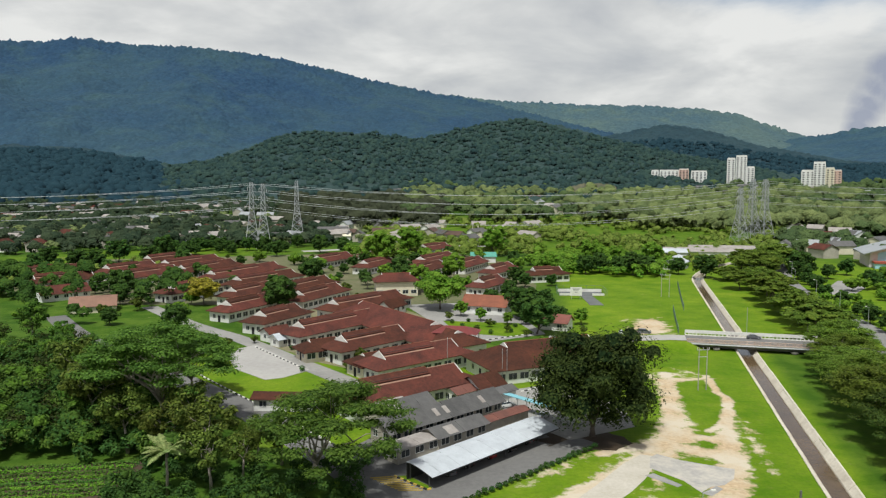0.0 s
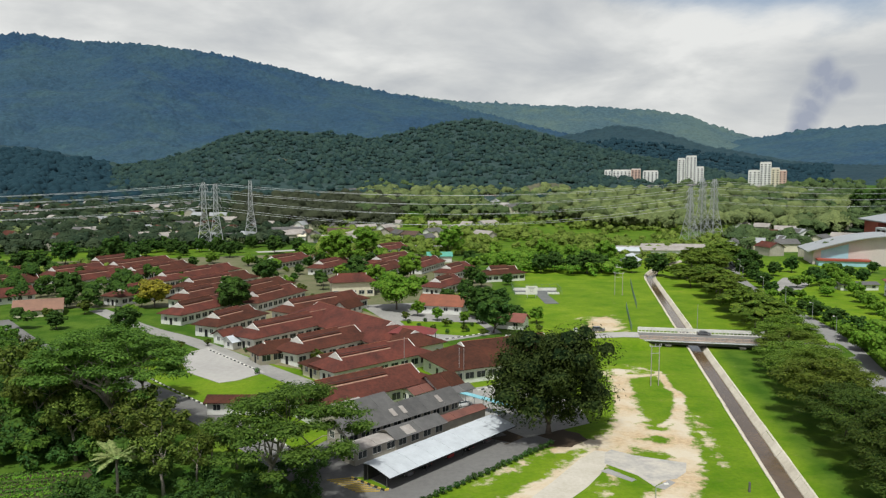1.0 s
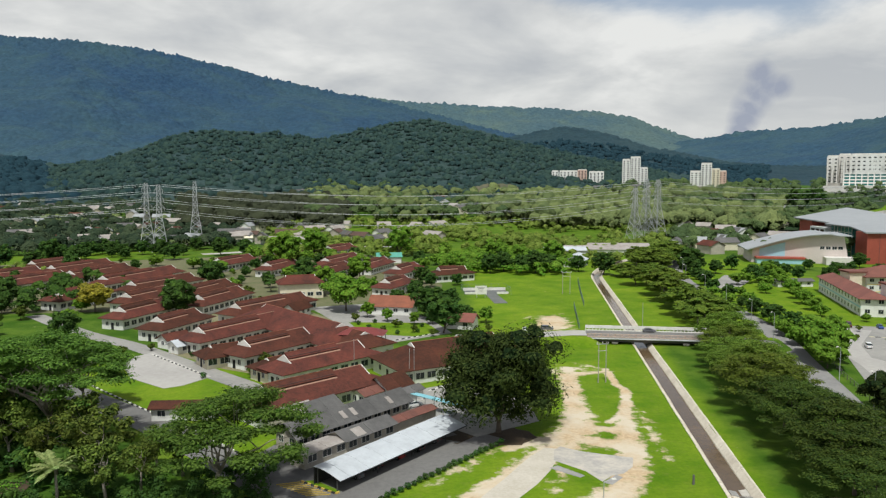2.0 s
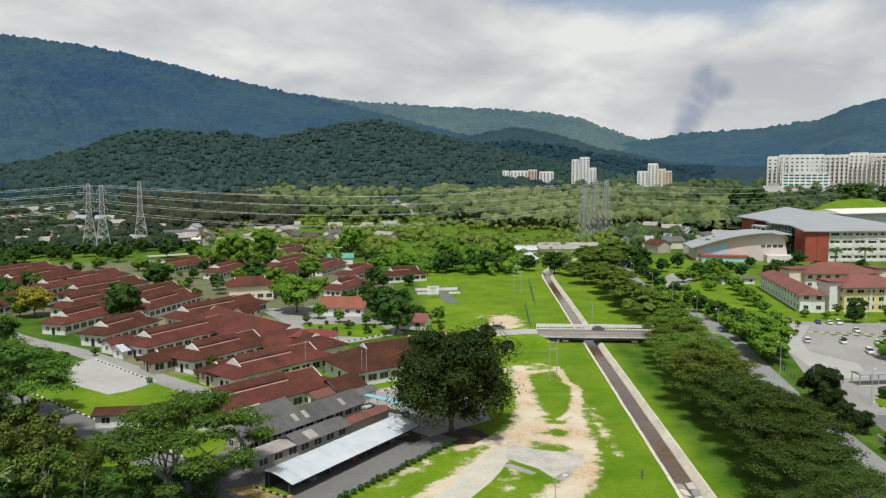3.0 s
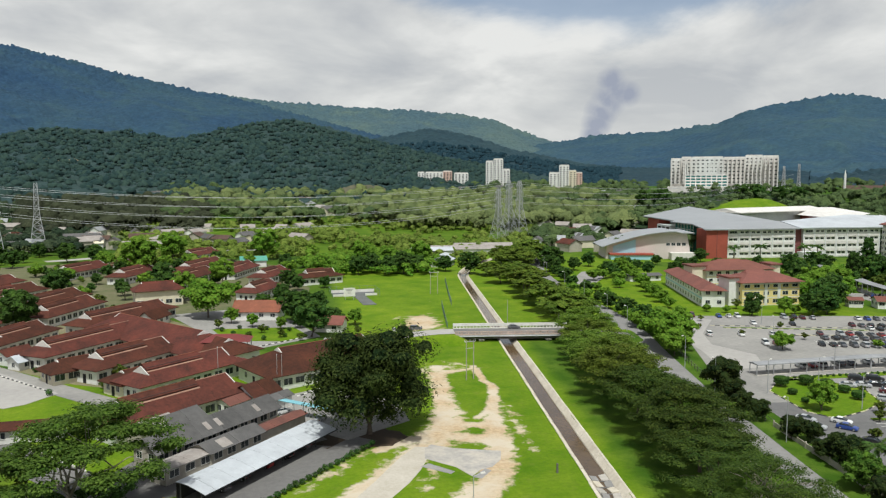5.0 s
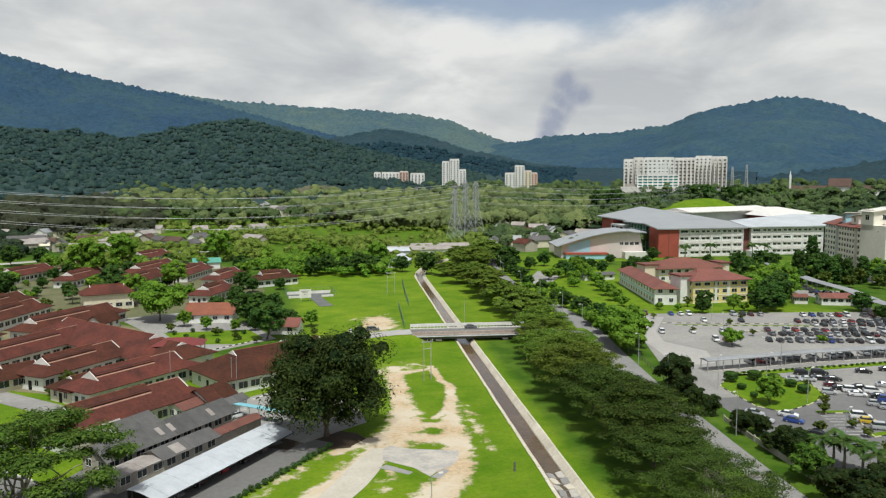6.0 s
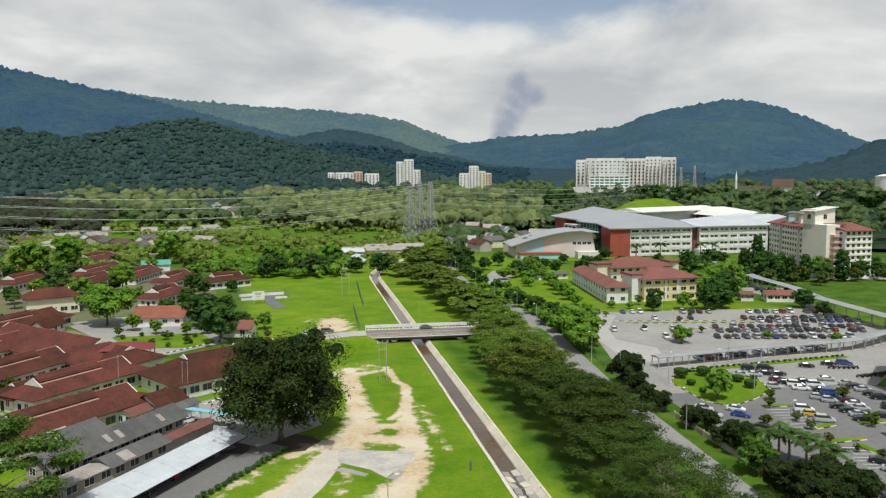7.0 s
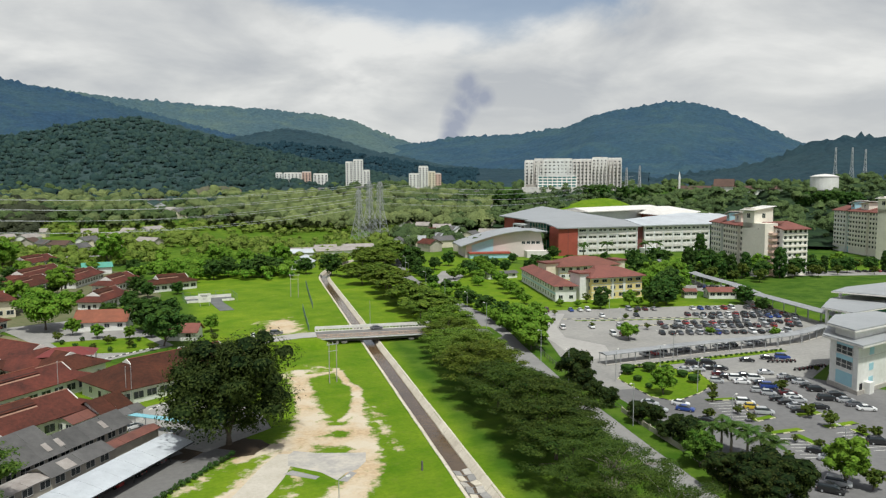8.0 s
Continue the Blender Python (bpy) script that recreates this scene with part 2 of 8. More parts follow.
FLASHING = mat("pale_ridge_mortar", (0.40, 0.24, 0.17), (0.26, 0.14, 0.10), 0.85, 0.4, 2.0)
RIDGE_DARK = mat("ridge_shadow_gap", (0.085, 0.045, 0.038), None, 0.9)
FASCIA = mat("white_fascia", (0.72, 0.70, 0.66), (0.55, 0.52, 0.48), 0.7, 0.3, 2.0)
ZINC_GREY = mat("weathered_grey_sheet", (0.125, 0.12, 0.115), (0.07, 0.068, 0.066), 0.7, 0.12, 0.8, 0.4, 2.0, vary=0.12)
ZINC_WHITE = mat("pale_metal_sheet", (0.53, 0.56, 0.58), (0.38, 0.40, 0.42), 0.45, 0.1, 0.7, 0.25, 1.5, spec=0.5)
ZINC_BLUE = mat("grey_blue_metal_roof", (0.33, 0.34, 0.345), (0.26, 0.27, 0.275), 0.5, 0.05, 0.6, 0.2, 1.0, spec=0.5)
RUST = mat("rusty_sheet", (0.19, 0.075, 0.055), (0.11, 0.05, 0.04), 0.8, 0.3, 1.5, 0.3)
CONCRETE = mat("concrete", (0.46, 0.43, 0.38), (0.30, 0.28, 0.25), 0.85, 0.15, 1.2, 0.3)
PALE_CONC = mat("pale_concrete", (0.62, 0.57, 0.47), (0.44, 0.39, 0.31), 0.85, 0.2, 1.4, 0.3)
ASPHALT = mat("asphalt", (0.18, 0.175, 0.165), (0.12, 0.115, 0.11), 0.85, 0.06, 1.2, 0.15)
ROAD_GREY = mat("worn_grey_road", (0.26, 0.252, 0.24), (0.18, 0.175, 0.168), 0.85, 0.05, 0.9, 0.15)
PARKING = mat("worn_parking_asphalt", (0.32, 0.307, 0.28), (0.205, 0.198, 0.186), 0.85, 0.05, 0.9, 0.15)
PLAZA = mat("light_asphalt_court", (0.40, 0.38, 0.35), (0.31, 0.295, 0.275), 0.85, 0.05, 0.8, 0.1)
STEEL = mat("galvanised_steel", (0.50, 0.51, 0.52), (0.36, 0.37, 0.38), 0.5, 0.3, 2.0, metal=0.4)
DARK = mat("dark_interior", (0.02, 0.02, 0.022), (0.012, 0.012, 0.013), 0.8)
PAINT_BLACK = mat("black_paint", (0.02, 0.02, 0.02), (0.04, 0.04, 0.04), 0.6)
PAINT_WHITE = mat("white_kerb_paint", (0.78, 0.77, 0.72), (0.58, 0.56, 0.5), 0.7, 0.5, 3)
PAINT_YELLOW = mat("yellow_line_paint", (0.52, 0.36, 0.07), (0.38, 0.28, 0.08), 0.7, 0.5, 3)
GLASS = glass_mat("dark_window_glass", (0.035, 0.045, 0.05))
GLASS_GREEN = glass_mat("green_curtain_glass", (0.05, 0.20, 0.19))
WATER = mat("canal_water", (0.085, 0.056, 0.03), (0.13, 0.085, 0.045), 0.16, 0.1, 0.5, 0.12, 1.2, spec=0.5)
RAIL_BROWN = mat("faded_pink_rail", (0.56, 0.42, 0.35), (0.40, 0.29, 0.24), 0.75, 0.5, 2)
TEAL = mat("teal_awning", (0.10, 0.34, 0.26), (0.08, 0.26, 0.20), 0.6, 0.3, 1)
SOIL = mat("brown_leaf_litter_soil", (0.075, 0.05, 0.03), (0.045, 0.035, 0.022), 0.95, 0.3, 2.5, 0.4)
RUBBER = mat("tyre_rubber", (0.02, 0.02, 0.02), None, 0.85)
SLAB = mat("grey_concrete_slab", (0.30, 0.29, 0.275), (0.21, 0.205, 0.195), 0.85, 0.3, 1.5, 0.2, vary=0.1)


# ---- mesh helpers ----
class Geo:
    """Collects vertices and faces; turned into one mesh at the end."""

    def __init__(self):
        self.v, self.f, self.m = [], [], []

    def add(self, verts, faces, slot=0):
        k = len(self.v)
        self.v += [tuple(q) for q in verts]
        self.f += [tuple(i + k for i in q) for q in faces]
        self.m += [slot] * len(faces)
        return self

    def box(self, x0, x1, y0, y1, z0, z1, m=None, slot=0, taper=0.0):
        vs = [Vector(q) for q in ((x0, y0, z0), (x1, y0, z0), (x1, y1, z0), (x0, y1, z0), (x0 + taper, y0 + taper, z1), (x1 - taper, y0 + taper, z1), (x1 - taper, y1 - taper, z1), (x0 + taper, y1 - taper, z1))]
        if m is not None:
            vs = [m @ q for q in vs]
        return self.add(vs, [(0, 3, 2, 1), (4, 5, 6, 7), (0, 1, 5, 4), (1, 2, 6, 5), (2, 3, 7, 6), (3, 0, 4, 7)], slot)

    def bar(self, a, b, w, slot=0):
        """A square bar from a to b."""
        a, b = Vector(a), Vector(b)
        d = b - a
        m = Matrix.Translation(a) @ d.to_track_quat("Z", "Y").to_matrix().to_4x4()
        return self.box(-w / 2, w / 2, -w / 2, w / 2, 0, d.length, m, slot)

    def tube(self, pts, radii, n=6, slot=0):
        pts = [Vector(p) for p in pts]
        rings = []
        for i, p in enumerate(pts):
            d = pts[min(i + 1, len(pts) - 1)] - pts[max(i - 1, 0)]
            q = d.to_track_quat("Z", "Y")
            rings.append([p + q @ Vector((radii[i] * math.cos(TAU * k / n), radii[i] * math.sin(TAU * k / n), 0)) for k in range(n)])
        vs = [v for r in rings for v in r]
        fs = [(i * n + k, i * n + (k + 1) % n, (i + 1) * n + (k + 1) % n, (i + 1) * n + k) for i in range(len(pts) - 1) for k in range(n)]
        fs += [tuple(range(n))[::-1], tuple((len(pts) - 1) * n + k for k in range(n))]
        return self.add(vs, fs, slot)

    def prism(self, outline, z0, z1, slot=0):
        """A flat outline in x and y, given thickness."""
        n = len(outline)
        vs = [(x, y, z0) for x, y in outline] + [(x, y, z1) for x, y in outline]
        return self.add(vs, [tuple(range(n))[::-1], tuple(range(n, 2 * n))] + [(i, (i + 1) % n, n + (i + 1) % n, n + i) for i in range(n)], slot)

    def extrude(self, outline, y0, y1, slot=0, m=None):
        """An outline in x and z, drawn out along y."""
        n = len(outline)
        vs = [Vector((x, y0, z)) for x, z in outline] + [Vector((x, y1, z)) for x, z in outline]
        if m is not None:
            vs = [m @ q for q in vs]
        return self.add(vs, [tuple(range(n)), tuple(range(n, 2 * n))[::-1]] + [(i, n + i, n + (i + 1) % n, (i + 1) % n) for i in range(n)], slot)

    def mesh(self, name, *mats, smooth=False):
        me = bpy.data.meshes.new(name)
        me.from_pydata(self.v, [], self.f)
        for q in mats:
            me.materials.append(q)
        if len(mats) > 1:
            me.polygons.foreach_set("material_index", self.m)
        if smooth:
            me.polygons.foreach_set("use_smooth", [True] * len(me.polygons))
        me.update()
        return me


def two_mesh(name, va, qa, vb, qb, mat_a, mat_b):
    """Four-cornered faces of one material and three-cornered ones of another, in one mesh."""
    me = bpy.data.meshes.new(name)
    na, nb = len(qa), len(qb)
    me.vertices.add(len(va) + len(vb))
    me.vertices.foreach_set("co", np.concatenate([va, vb]).astype(np.float32).ravel())
    me.loops.add(4 * na + 3 * nb)
    me.loops.foreach_set("vertex_index", np.concatenate([qa.ravel(), qb.ravel() + len(va)]).astype(np.int32))
    me.polygons.add(na + nb)
    me.polygons.foreach_set("loop_start", np.concatenate([np.arange(na) * 4, 4 * na + np.arange(nb) * 3]).astype(np.int32))
    me.materials.append(mat_a)
    me.materials.append(mat_b)
    me.polygons.foreach_set("material_index", np.concatenate([np.zeros(na), np.ones(nb)]).astype(np.int32))
    me.polygons.foreach_set("use_smooth", np.concatenate([np.zeros(na), np.ones(nb)]).astype(bool))
    me.update(calc_edges=True)
    return me


def np_mesh(name, verts, quads, material, smooth=False):
    me = bpy.data.meshes.new(name)
    nv, nf, k = len(verts), len(quads), quads.shape[1]
    me.vertices.add(nv)
    me.vertices.foreach_set("co", np.ascontiguousarray(verts, np.float32).ravel())
    me.loops.add(nf * k)
    me.loops.foreach_set("vertex_index", np.ascontiguousarray(quads, np.int32).ravel())
    me.polygons.add(nf)
    me.polygons.foreach_set("loop_start", np.arange(0, nf * k, k, dtype=np.int32))
    me.polygons.foreach_set("use_smooth", np.full(nf, smooth))
    me.materials.append(material)
    me.update(calc_edges=True)
    return me


def thing(name, m, label, category, group="", kind=""):
    ob = new(name)
    ob.empty_display_size = 0.5
    ob.matrix_basis = m
    return tagged(ob, label, category, group, kind)


def part(name, geo, material, parent, label="", m=None, smooth=False):
    """One mesh object under a thing or a part. geo: a Geo or a finished mesh."""
    me = geo.mesh(name, *(material if isinstance(material, tuple) else (material,)), smooth=smooth) if isinstance(geo, Geo) else geo
    ob = new(name, me)
    ob.parent = parent
    if m is not None:
        ob.matrix_basis = m
    if label:
        ob["label"] = label
    return ob


def solid(name, geo, material, label, category, group="", kind="", m=None, smooth=False):
    """A thing of one mesh."""
    me = geo.mesh(name, *(material if isinstance(material, tuple) else (material,)), smooth=smooth) if isinstance(geo, Geo) else geo
    ob = new(name, me)
    if m is not None:
        ob.matrix_basis = m
    return tagged(ob, label, category, group, kind)


def heading(a, b):
    return math.degrees(math.atan2(b[1] - a[1], b[0] - a[0]))


def smooth01(a, b, x):
    s = np.clip((x - a) / (b - a), 0, 1)
    return s * s * (3 - 2 * s)


LATTICE = np.random.default_rng(3).random((256, 256))


def vnoise(x, y):
    """Smooth value noise, 0 to 1, one cell a unit."""
    x, y = np.asarray(x, float), np.asarray(y, float)
    xi, yi = np.floor(x).astype(int), np.floor(y).astype(int)
    u, v = x - xi, y - yi
    u, v = u * u * (3 - 2 * u), v * v * (3 - 2 * v)
    g = lambda a, b: LATTICE[a % 256, b % 256]
    return (g(xi, yi) * (1 - u) + g(xi + 1, yi) * u) * (1 - v) + (g(xi, yi + 1) * (1 - u) + g(xi + 1, yi + 1) * u) * v


def fbm(x, y, octaves=4):
    total, amp = 0.0, 0.5
    for k in range(octaves):
        total = total + amp * vnoise(x * 2 ** k + 17 * k, y * 2 ** k + 31 * k)
        amp /= 2
    return total

# ---- ground: one sheet, with the canal's trench in it ----
def canal_x(y):
    y = np.asarray(y, float)
    return 55.0 + 0.251 * (y - 92.0) + 0.0045 * np.clip(y - 322, 0, 75) ** 2 + 0.675 * np.clip(y - 397, 0, None)


def rise(x, y):
    """The valley floor climbs gently towards the hills."""
    r = np.hypot(x, y)
    return 34.0 * smooth01(520, 1350, r) * np.where(np.asarray(y) > 0, 1.0, 0.3)


def open_field(x, y):
    """Mown meadow between the settlement and the far town."""
    a, r = np.degrees(np.arctan2(x, y)), np.hypot(x, y)
    edge = 16 * (fbm(np.asarray(x, float) / 30, np.asarray(y, float) / 30) - 0.5)
    return (a > -33) & (a < -13.5) & (r > 440 + edge) & (r < 500 + edge)


def dist_to_line(px, py, pts):
    best = np.full(np.shape(px), 1e9)
    for (ax, ay, aw), (bx, by, bw) in zip(pts, pts[1:]):
        dx, dy = bx - ax, by - ay
        s = np.clip(((px - ax) * dx + (py - ay) * dy) / (dx * dx + dy * dy), 0, 1)
        best = np.minimum(best, np.hypot(px - ax - s * dx, py - ay - s * dy) / (aw + (bw - aw) * s))
    return best


def bank(x, y):
    """Low embankments that carry the road up to the bridge."""
    a, b = np.array((66.0, 197.2)), np.array((98.5, 188.8))
    d = (b - a) / np.linalg.norm(b - a)
    s = (np.asarray(x) - a[0]) * d[0] + (np.asarray(y) - a[1]) * d[1]
    c = np.abs(-(np.asarray(x) - a[0]) * d[1] + (np.asarray(y) - a[1]) * d[0])
    along = smooth01(-26, -2, s) * (1 - smooth01(0.0, 5.0, s)) + smooth01(29, 34, s) * (1 - smooth01(36, 56, s))
    return 2.05 * along * (1 - smooth01(5.5, 10.5, c))


us = np.unique(np.concatenate([-np.geomspace(62, 6000, 40), np.arange(-60, -4, 0.8), [-3.2, -2.35, -1.5, 1.5, 2.35, 3.2], np.arange(4, 34, 1.5), np.geomspace(36, 5000, 40)]))
ys = np.unique(np.concatenate([np.linspace(-3000, 60, 14), np.arange(66, 260, 0.9), np.arange(260, 420, 4), np.geomspace(424, 4900, 60)]))
UU, YY = np.meshgrid(us, ys)
XX = canal_x(YY) + UU
ZZ = rise(XX, YY) + 0.25 * (fbm(XX / 18, YY / 18) - 0.5) * smooth01(6, 14, np.abs(UU)) * (np.hypot(XX, YY) < 400) * (UU > -60) * (UU < 34) * 0
trench = np.interp(np.abs(UU), [1.5, 2.35], [-2.1, 0.0])
ZZ = ZZ + np.where(YY < 420, trench, 0) + bank(XX, YY)
nu, ny = len(us), len(ys)
idx = np.arange(nu * ny).reshape(ny, nu)
quads = np.stack([idx[:-1, :-1], idx[:-1, 1:], idx[1:, 1:], idx[1:, :-1]], -1).reshape(-1, 4)

# bare earth: worn tracks beside the canal (x, y, half width)
MAIN_TRACKS = [
    [(13, 95, 2.2), (20, 102, 2.2), (25.5, 107.5, 2.4), (31, 113.5, 2.6), (36, 119, 3.2), (40, 124, 3.6), (42.2, 130, 3.2), (44.2, 137, 2.4), (46, 144, 2.1), (47.4, 152, 2.0), (49.5, 160, 2.1), (51.5, 168, 1.8)],
    [(32, 92, 3.0), (38.5, 98.5, 2.7), (43, 105, 2.5), (46, 112, 2.5), (48, 119, 2.3), (50.3, 127, 2.0), (53.0, 134, 1.5), (56, 141, 1.2), (58.5, 147.5, 1.1), (58.2, 153, 0.9), (59.5, 160, 1.0), (60.5, 166, 0.8)],
]
SIDE_TRACKS = [
    [(40, 120, 2.6), (47, 116, 2.4)],
    [(44, 126, 1.6), (49, 124, 1.8)],
    [(26, 118, 1.4), (31, 120.5, 2.0), (38, 122, 2.4)],
    [(50, 163, 2.0), (55, 163, 1.2), (60, 164, 0.8)],
    [(58, 208, 3.4), (62.5, 219, 5.6), (66, 231, 4.2)],
    [(48, 129, 0.9), (52, 132, 1.0)],
]
bare = np.zeros(XX.shape)
for line in MAIN_TRACKS + SIDE_TRACKS:
    bare = np.maximum(bare, np.clip(1.30 - 0.75 * dist_to_line(XX, YY, line), 0, 1))
worn = np.zeros(XX.shape)
for line in ([(12, 106, 2.0), (24, 117, 2.2), (33, 121, 2)], [(28, 99, 2), (33, 108, 1.2)], [(51, 110, 1.6), (56, 135, 1.6)], [(48, 165, 5), (56, 168, 5)], [(60, 205, 5), (66, 215, 4)], [(59, 232, 3), (70, 236, 3)]):
    worn = np.maximum(worn, np.clip(1.2 - 0.8 * dist_to_line(XX, YY, line), 0, 1) * 0.5)
bare = np.maximum(bare, worn)


def ground_material():
    m = bpy.data.materials.new("meadow")
    m.use_nodes = True
    t = m.node_tree
    b = t.nodes["Principled BSDF"]
    b.inputs["Roughness"].default_value, b.inputs["Specular IOR Level"].default_value = 0.95, 0.1
    geo = t.nodes.new("ShaderNodeNewGeometry")
    ns = [node(t, "ShaderNodeTexNoise", Scale=s, Detail=d, Roughness=0.65) for s, d in ((0.03, 4.0), (0.11, 5.0), (1.3, 6.0), (0.35, 7.0))]
    for q in ns:
        link(t, geo.outputs["Position"], q.inputs["Vector"])
    g = blend(t, ramp(t, ns[1].outputs[0], [(0.35, (0, 0, 0)), (0.65, (1, 1, 1))]), (0.096, 0.186, 0.006), (0.182, 0.258, 0.015))
    g = blend(t, ramp(t, ns[2].outputs[0], [(0.40, (0, 0, 0)), (0.68, (0.42, 0.42, 0.42))]), g, (0.056, 0.112, 0.008))
    g = blend(t, ramp(t, ns[3].outputs[0], [(0.54, (0, 0, 0)), (0.78, (0.45, 0.45, 0.45))]), g, (0.21, 0.20, 0.045))
    g = blend(t, ramp(t, ns[0].outputs[0], [(0.36, (0, 0, 0)), (0.62, (0.75, 0.75, 0.75))]), g, blend(t, 1.0, g, (0.66, 0.78, 0.65), "MULTIPLY"))
    earth = blend(t, ramp(t, ns[2].outputs[0], [(0.35, (0, 0, 0)), (0.7, (1, 1, 1))]), (0.55, 0.42, 0.27), (0.37, 0.27, 0.16))
    earth = blend(t, ramp(t, ns[1].outputs[0], [(0.4, (0, 0, 0)), (0.62, (1, 1, 1))]), earth, (0.54, 0.47, 0.36))
    at = t.nodes.new("ShaderNodeAttribute")
    at.attribute_name = "bare"
    edge = calc(t, "ADD", at.outputs["Fac"], calc(t, "MULTIPLY", calc(t, "SUBTRACT", ns[3].outputs[0], 0.5), 2.2))
    edge = calc(t, "ADD", edge, calc(t, "MULTIPLY", calc(t, "SUBTRACT", ns[2].outputs[0], 0.5), 0.7))
    fac = ramp(t, edge, [(0.40, (0, 0, 0)), (0.58, (0.5, 0.5, 0.5)), (0.74, (1, 1, 1))])
    # deeper green for rough ground, and for cloud shade painted on the canal bank
    wild_shade = t.nodes.new("ShaderNodeAttribute")
    wild_shade.attribute_name = "wild_shade"
    g = blend(t, wild_shade.outputs["Fac"], g, blend(t, ramp(t, ns[1].outputs[0], [(0.4, (0, 0, 0)), (0.6, (1, 1, 1))]), (0.026, 0.072, 0.006), (0.064, 0.120, 0.014)))
    link(t, blend(t, fac, g, earth), b.inputs["Base Color"])
    bp = node(t, "ShaderNodeBump", Strength=0.5, Distance=0.25)
    link(t, ns[2].outputs[0], bp.inputs["Height"])
    link(t, bp.outputs[0], b.inputs["Normal"])
    return m


GROUND = ground_material()
ground_mesh = np_mesh("ground", np.stack([XX, YY, ZZ], -1).reshape(-1, 3), quads, GROUND)
layer = ground_mesh.attributes.new("bare", "FLOAT", "POINT")
layer.data.foreach_set("value", bare.ravel().astype(np.float32))
layer = ground_mesh.attributes.new("wild_shade", "FLOAT", "POINT")
bearing = np.degrees(np.arctan2(XX, YY))
rr = np.hypot(XX, YY)
meadow = (np.abs(bearing - 10) < 15) * (rr < 760)
# the UU term darkens the east bank's grass as painted cloud shade
wild_shade = smooth01(400, 520, rr) * np.where(meadow, 0.55, 1.0) + 0.9 * smooth01(205, 235, XX) * (rr < 420) + 0.8 * smooth01(3, 7, UU) * (XX < 205) * (YY < 190) + 1.0 * ((XX < -24 - (YY - 118) * 0.9) & (YY < 240) & (YY > 40)) + 0.85 * smooth01(188, 200, YY) * (1 - smooth01(36, 44, XX - 0.12 * (YY - 230))) * (rr < 460)
wild_shade = np.where(open_field(XX, YY), 0.35, wild_shade)
layer.data.foreach_set("value", np.clip(wild_shade, 0, 1).ravel().astype(np.float32))
ground = tagged(new("ground", ground_mesh), "green grass with worn sandy dirt tracks", "ground", kind="structure")


# ---- canal ----
def strip(name, section, y0, y1, step, material, label, category, kind="structure", parent=None, smooth=False):
    """A cross-section of (offset, height) drawn along the canal."""
    rows = np.arange(y0, y1 + step, step)
    n = len(section)
    g = Geo()
    vs = [(float(canal_x(y)) + u, float(y), z) for y in rows for u, z in section]
    fs = [(i * n + k, i * n + k + 1, (i + 1) * n + k + 1, (i + 1) * n + k) for i in range(len(rows) - 1) for k in range(n - 1)]
    g.add(vs, fs)
    ob = new(name, g.mesh(name, material, smooth=smooth))
    if parent:
        ob.parent = parent
    return tagged(ob, label, category, kind=kind)


strip("water", [(-1.5, -1.05), (1.5, -1.05)], 40, 420, 4, WATER, "shallow brown water in the concrete canal", "water")
for side, nm in ((-1, "canal_wall_west"), (1, "canal_wall_east")):
    sec = [(side * 2.75, -0.2), (side * 2.75, 0.12), (side * (2.45 if side > 0 else 2.2), 0.12), (side * 1.5, -0.85), (side * 1.35, -1.6), (side * 1.6, -1.7)]
    wall = new(nm)
    tagged(wall, "pale weathered concrete canal lining", "canal wall", kind="structure")
    rnd = random.Random(5 + side)
    y = 60.0
    k = 0
    while y < 398:
        ln = 5.0 if y < 330 else 3.0
        dz, du = rnd.uniform(-0.03, 0.03), rnd.uniform(-0.04, 0.04)
        rows = (y + 0.03, y + ln - 0.03)
        n = len(sec)
        vs = [(float(canal_x(q)) + u + du, q, z + dz) for q in rows for u, z in sec]
        fs = [(i, i + 1, n + i + 1, n + i) for i in range(n - 1)] + [tuple(range(n)), tuple(range(n, 2 * n))]
        part("slab", Geo().add(vs, fs), PALE_CONC, wall)
        y += ln


# ---- roads and yards: thin slabs laid on the ground ----
def ribbon(name, pts, width, z, material, label, category="road", kind="structure"):
    g = Geo()
    vs = []
    for i, p in enumerate(pts):
        a, b = Vector(pts[max(i - 1, 0)]), Vector(pts[min(i + 1, len(pts) - 1)])
        d = (b - a).normalized()
        nrm = Vector((-d.y, d.x))
        h = float(rise(p[0], p[1]) + bank(p[0], p[1]))
        w = width[i] if isinstance(width, (list, tuple)) else width
        for s in (1, -1):
            vs += [(p[0] + s * nrm.x * w / 2, p[1] + s * nrm.y * w / 2, h + z)]
    fs = [(2 * i, 2 * i + 1, 2 * i + 3, 2 * i + 2) for i in range(len(pts) - 1)]
    g.add(vs, fs)
    return solid(name, g, material, label, category, kind=kind)


def yard(name, outline, z, material, label, category="pavement", kind="structure"):
    return solid(name, Geo().prism(outline, z - 0.3, z), material, label, category, kind=kind)


def curve_pts(pts, n=6):
    """Rounds a polyline off (Catmull-Rom)."""
    p = [Vector((*q, 0)) for q in pts]
    p = [p[0] * 2 - p[1]] + p + [p[-1] * 2 - p[-2]]
    res = []
    for i in range(1, len(p) - 2):
        for k in range(n):
            s = k / n
            q = 0.5 * ((2 * p[i]) + (p[i + 1] - p[i - 1]) * s + (2 * p[i - 1] - 5 * p[i] + 4 * p[i + 1] - p[i + 2]) * s * s + (3 * p[i] - p[i - 1] - 3 * p[i + 1] + p[i + 2]) * s ** 3)
            res.append((q.x, q.y))
    return res + [pts[-1]]


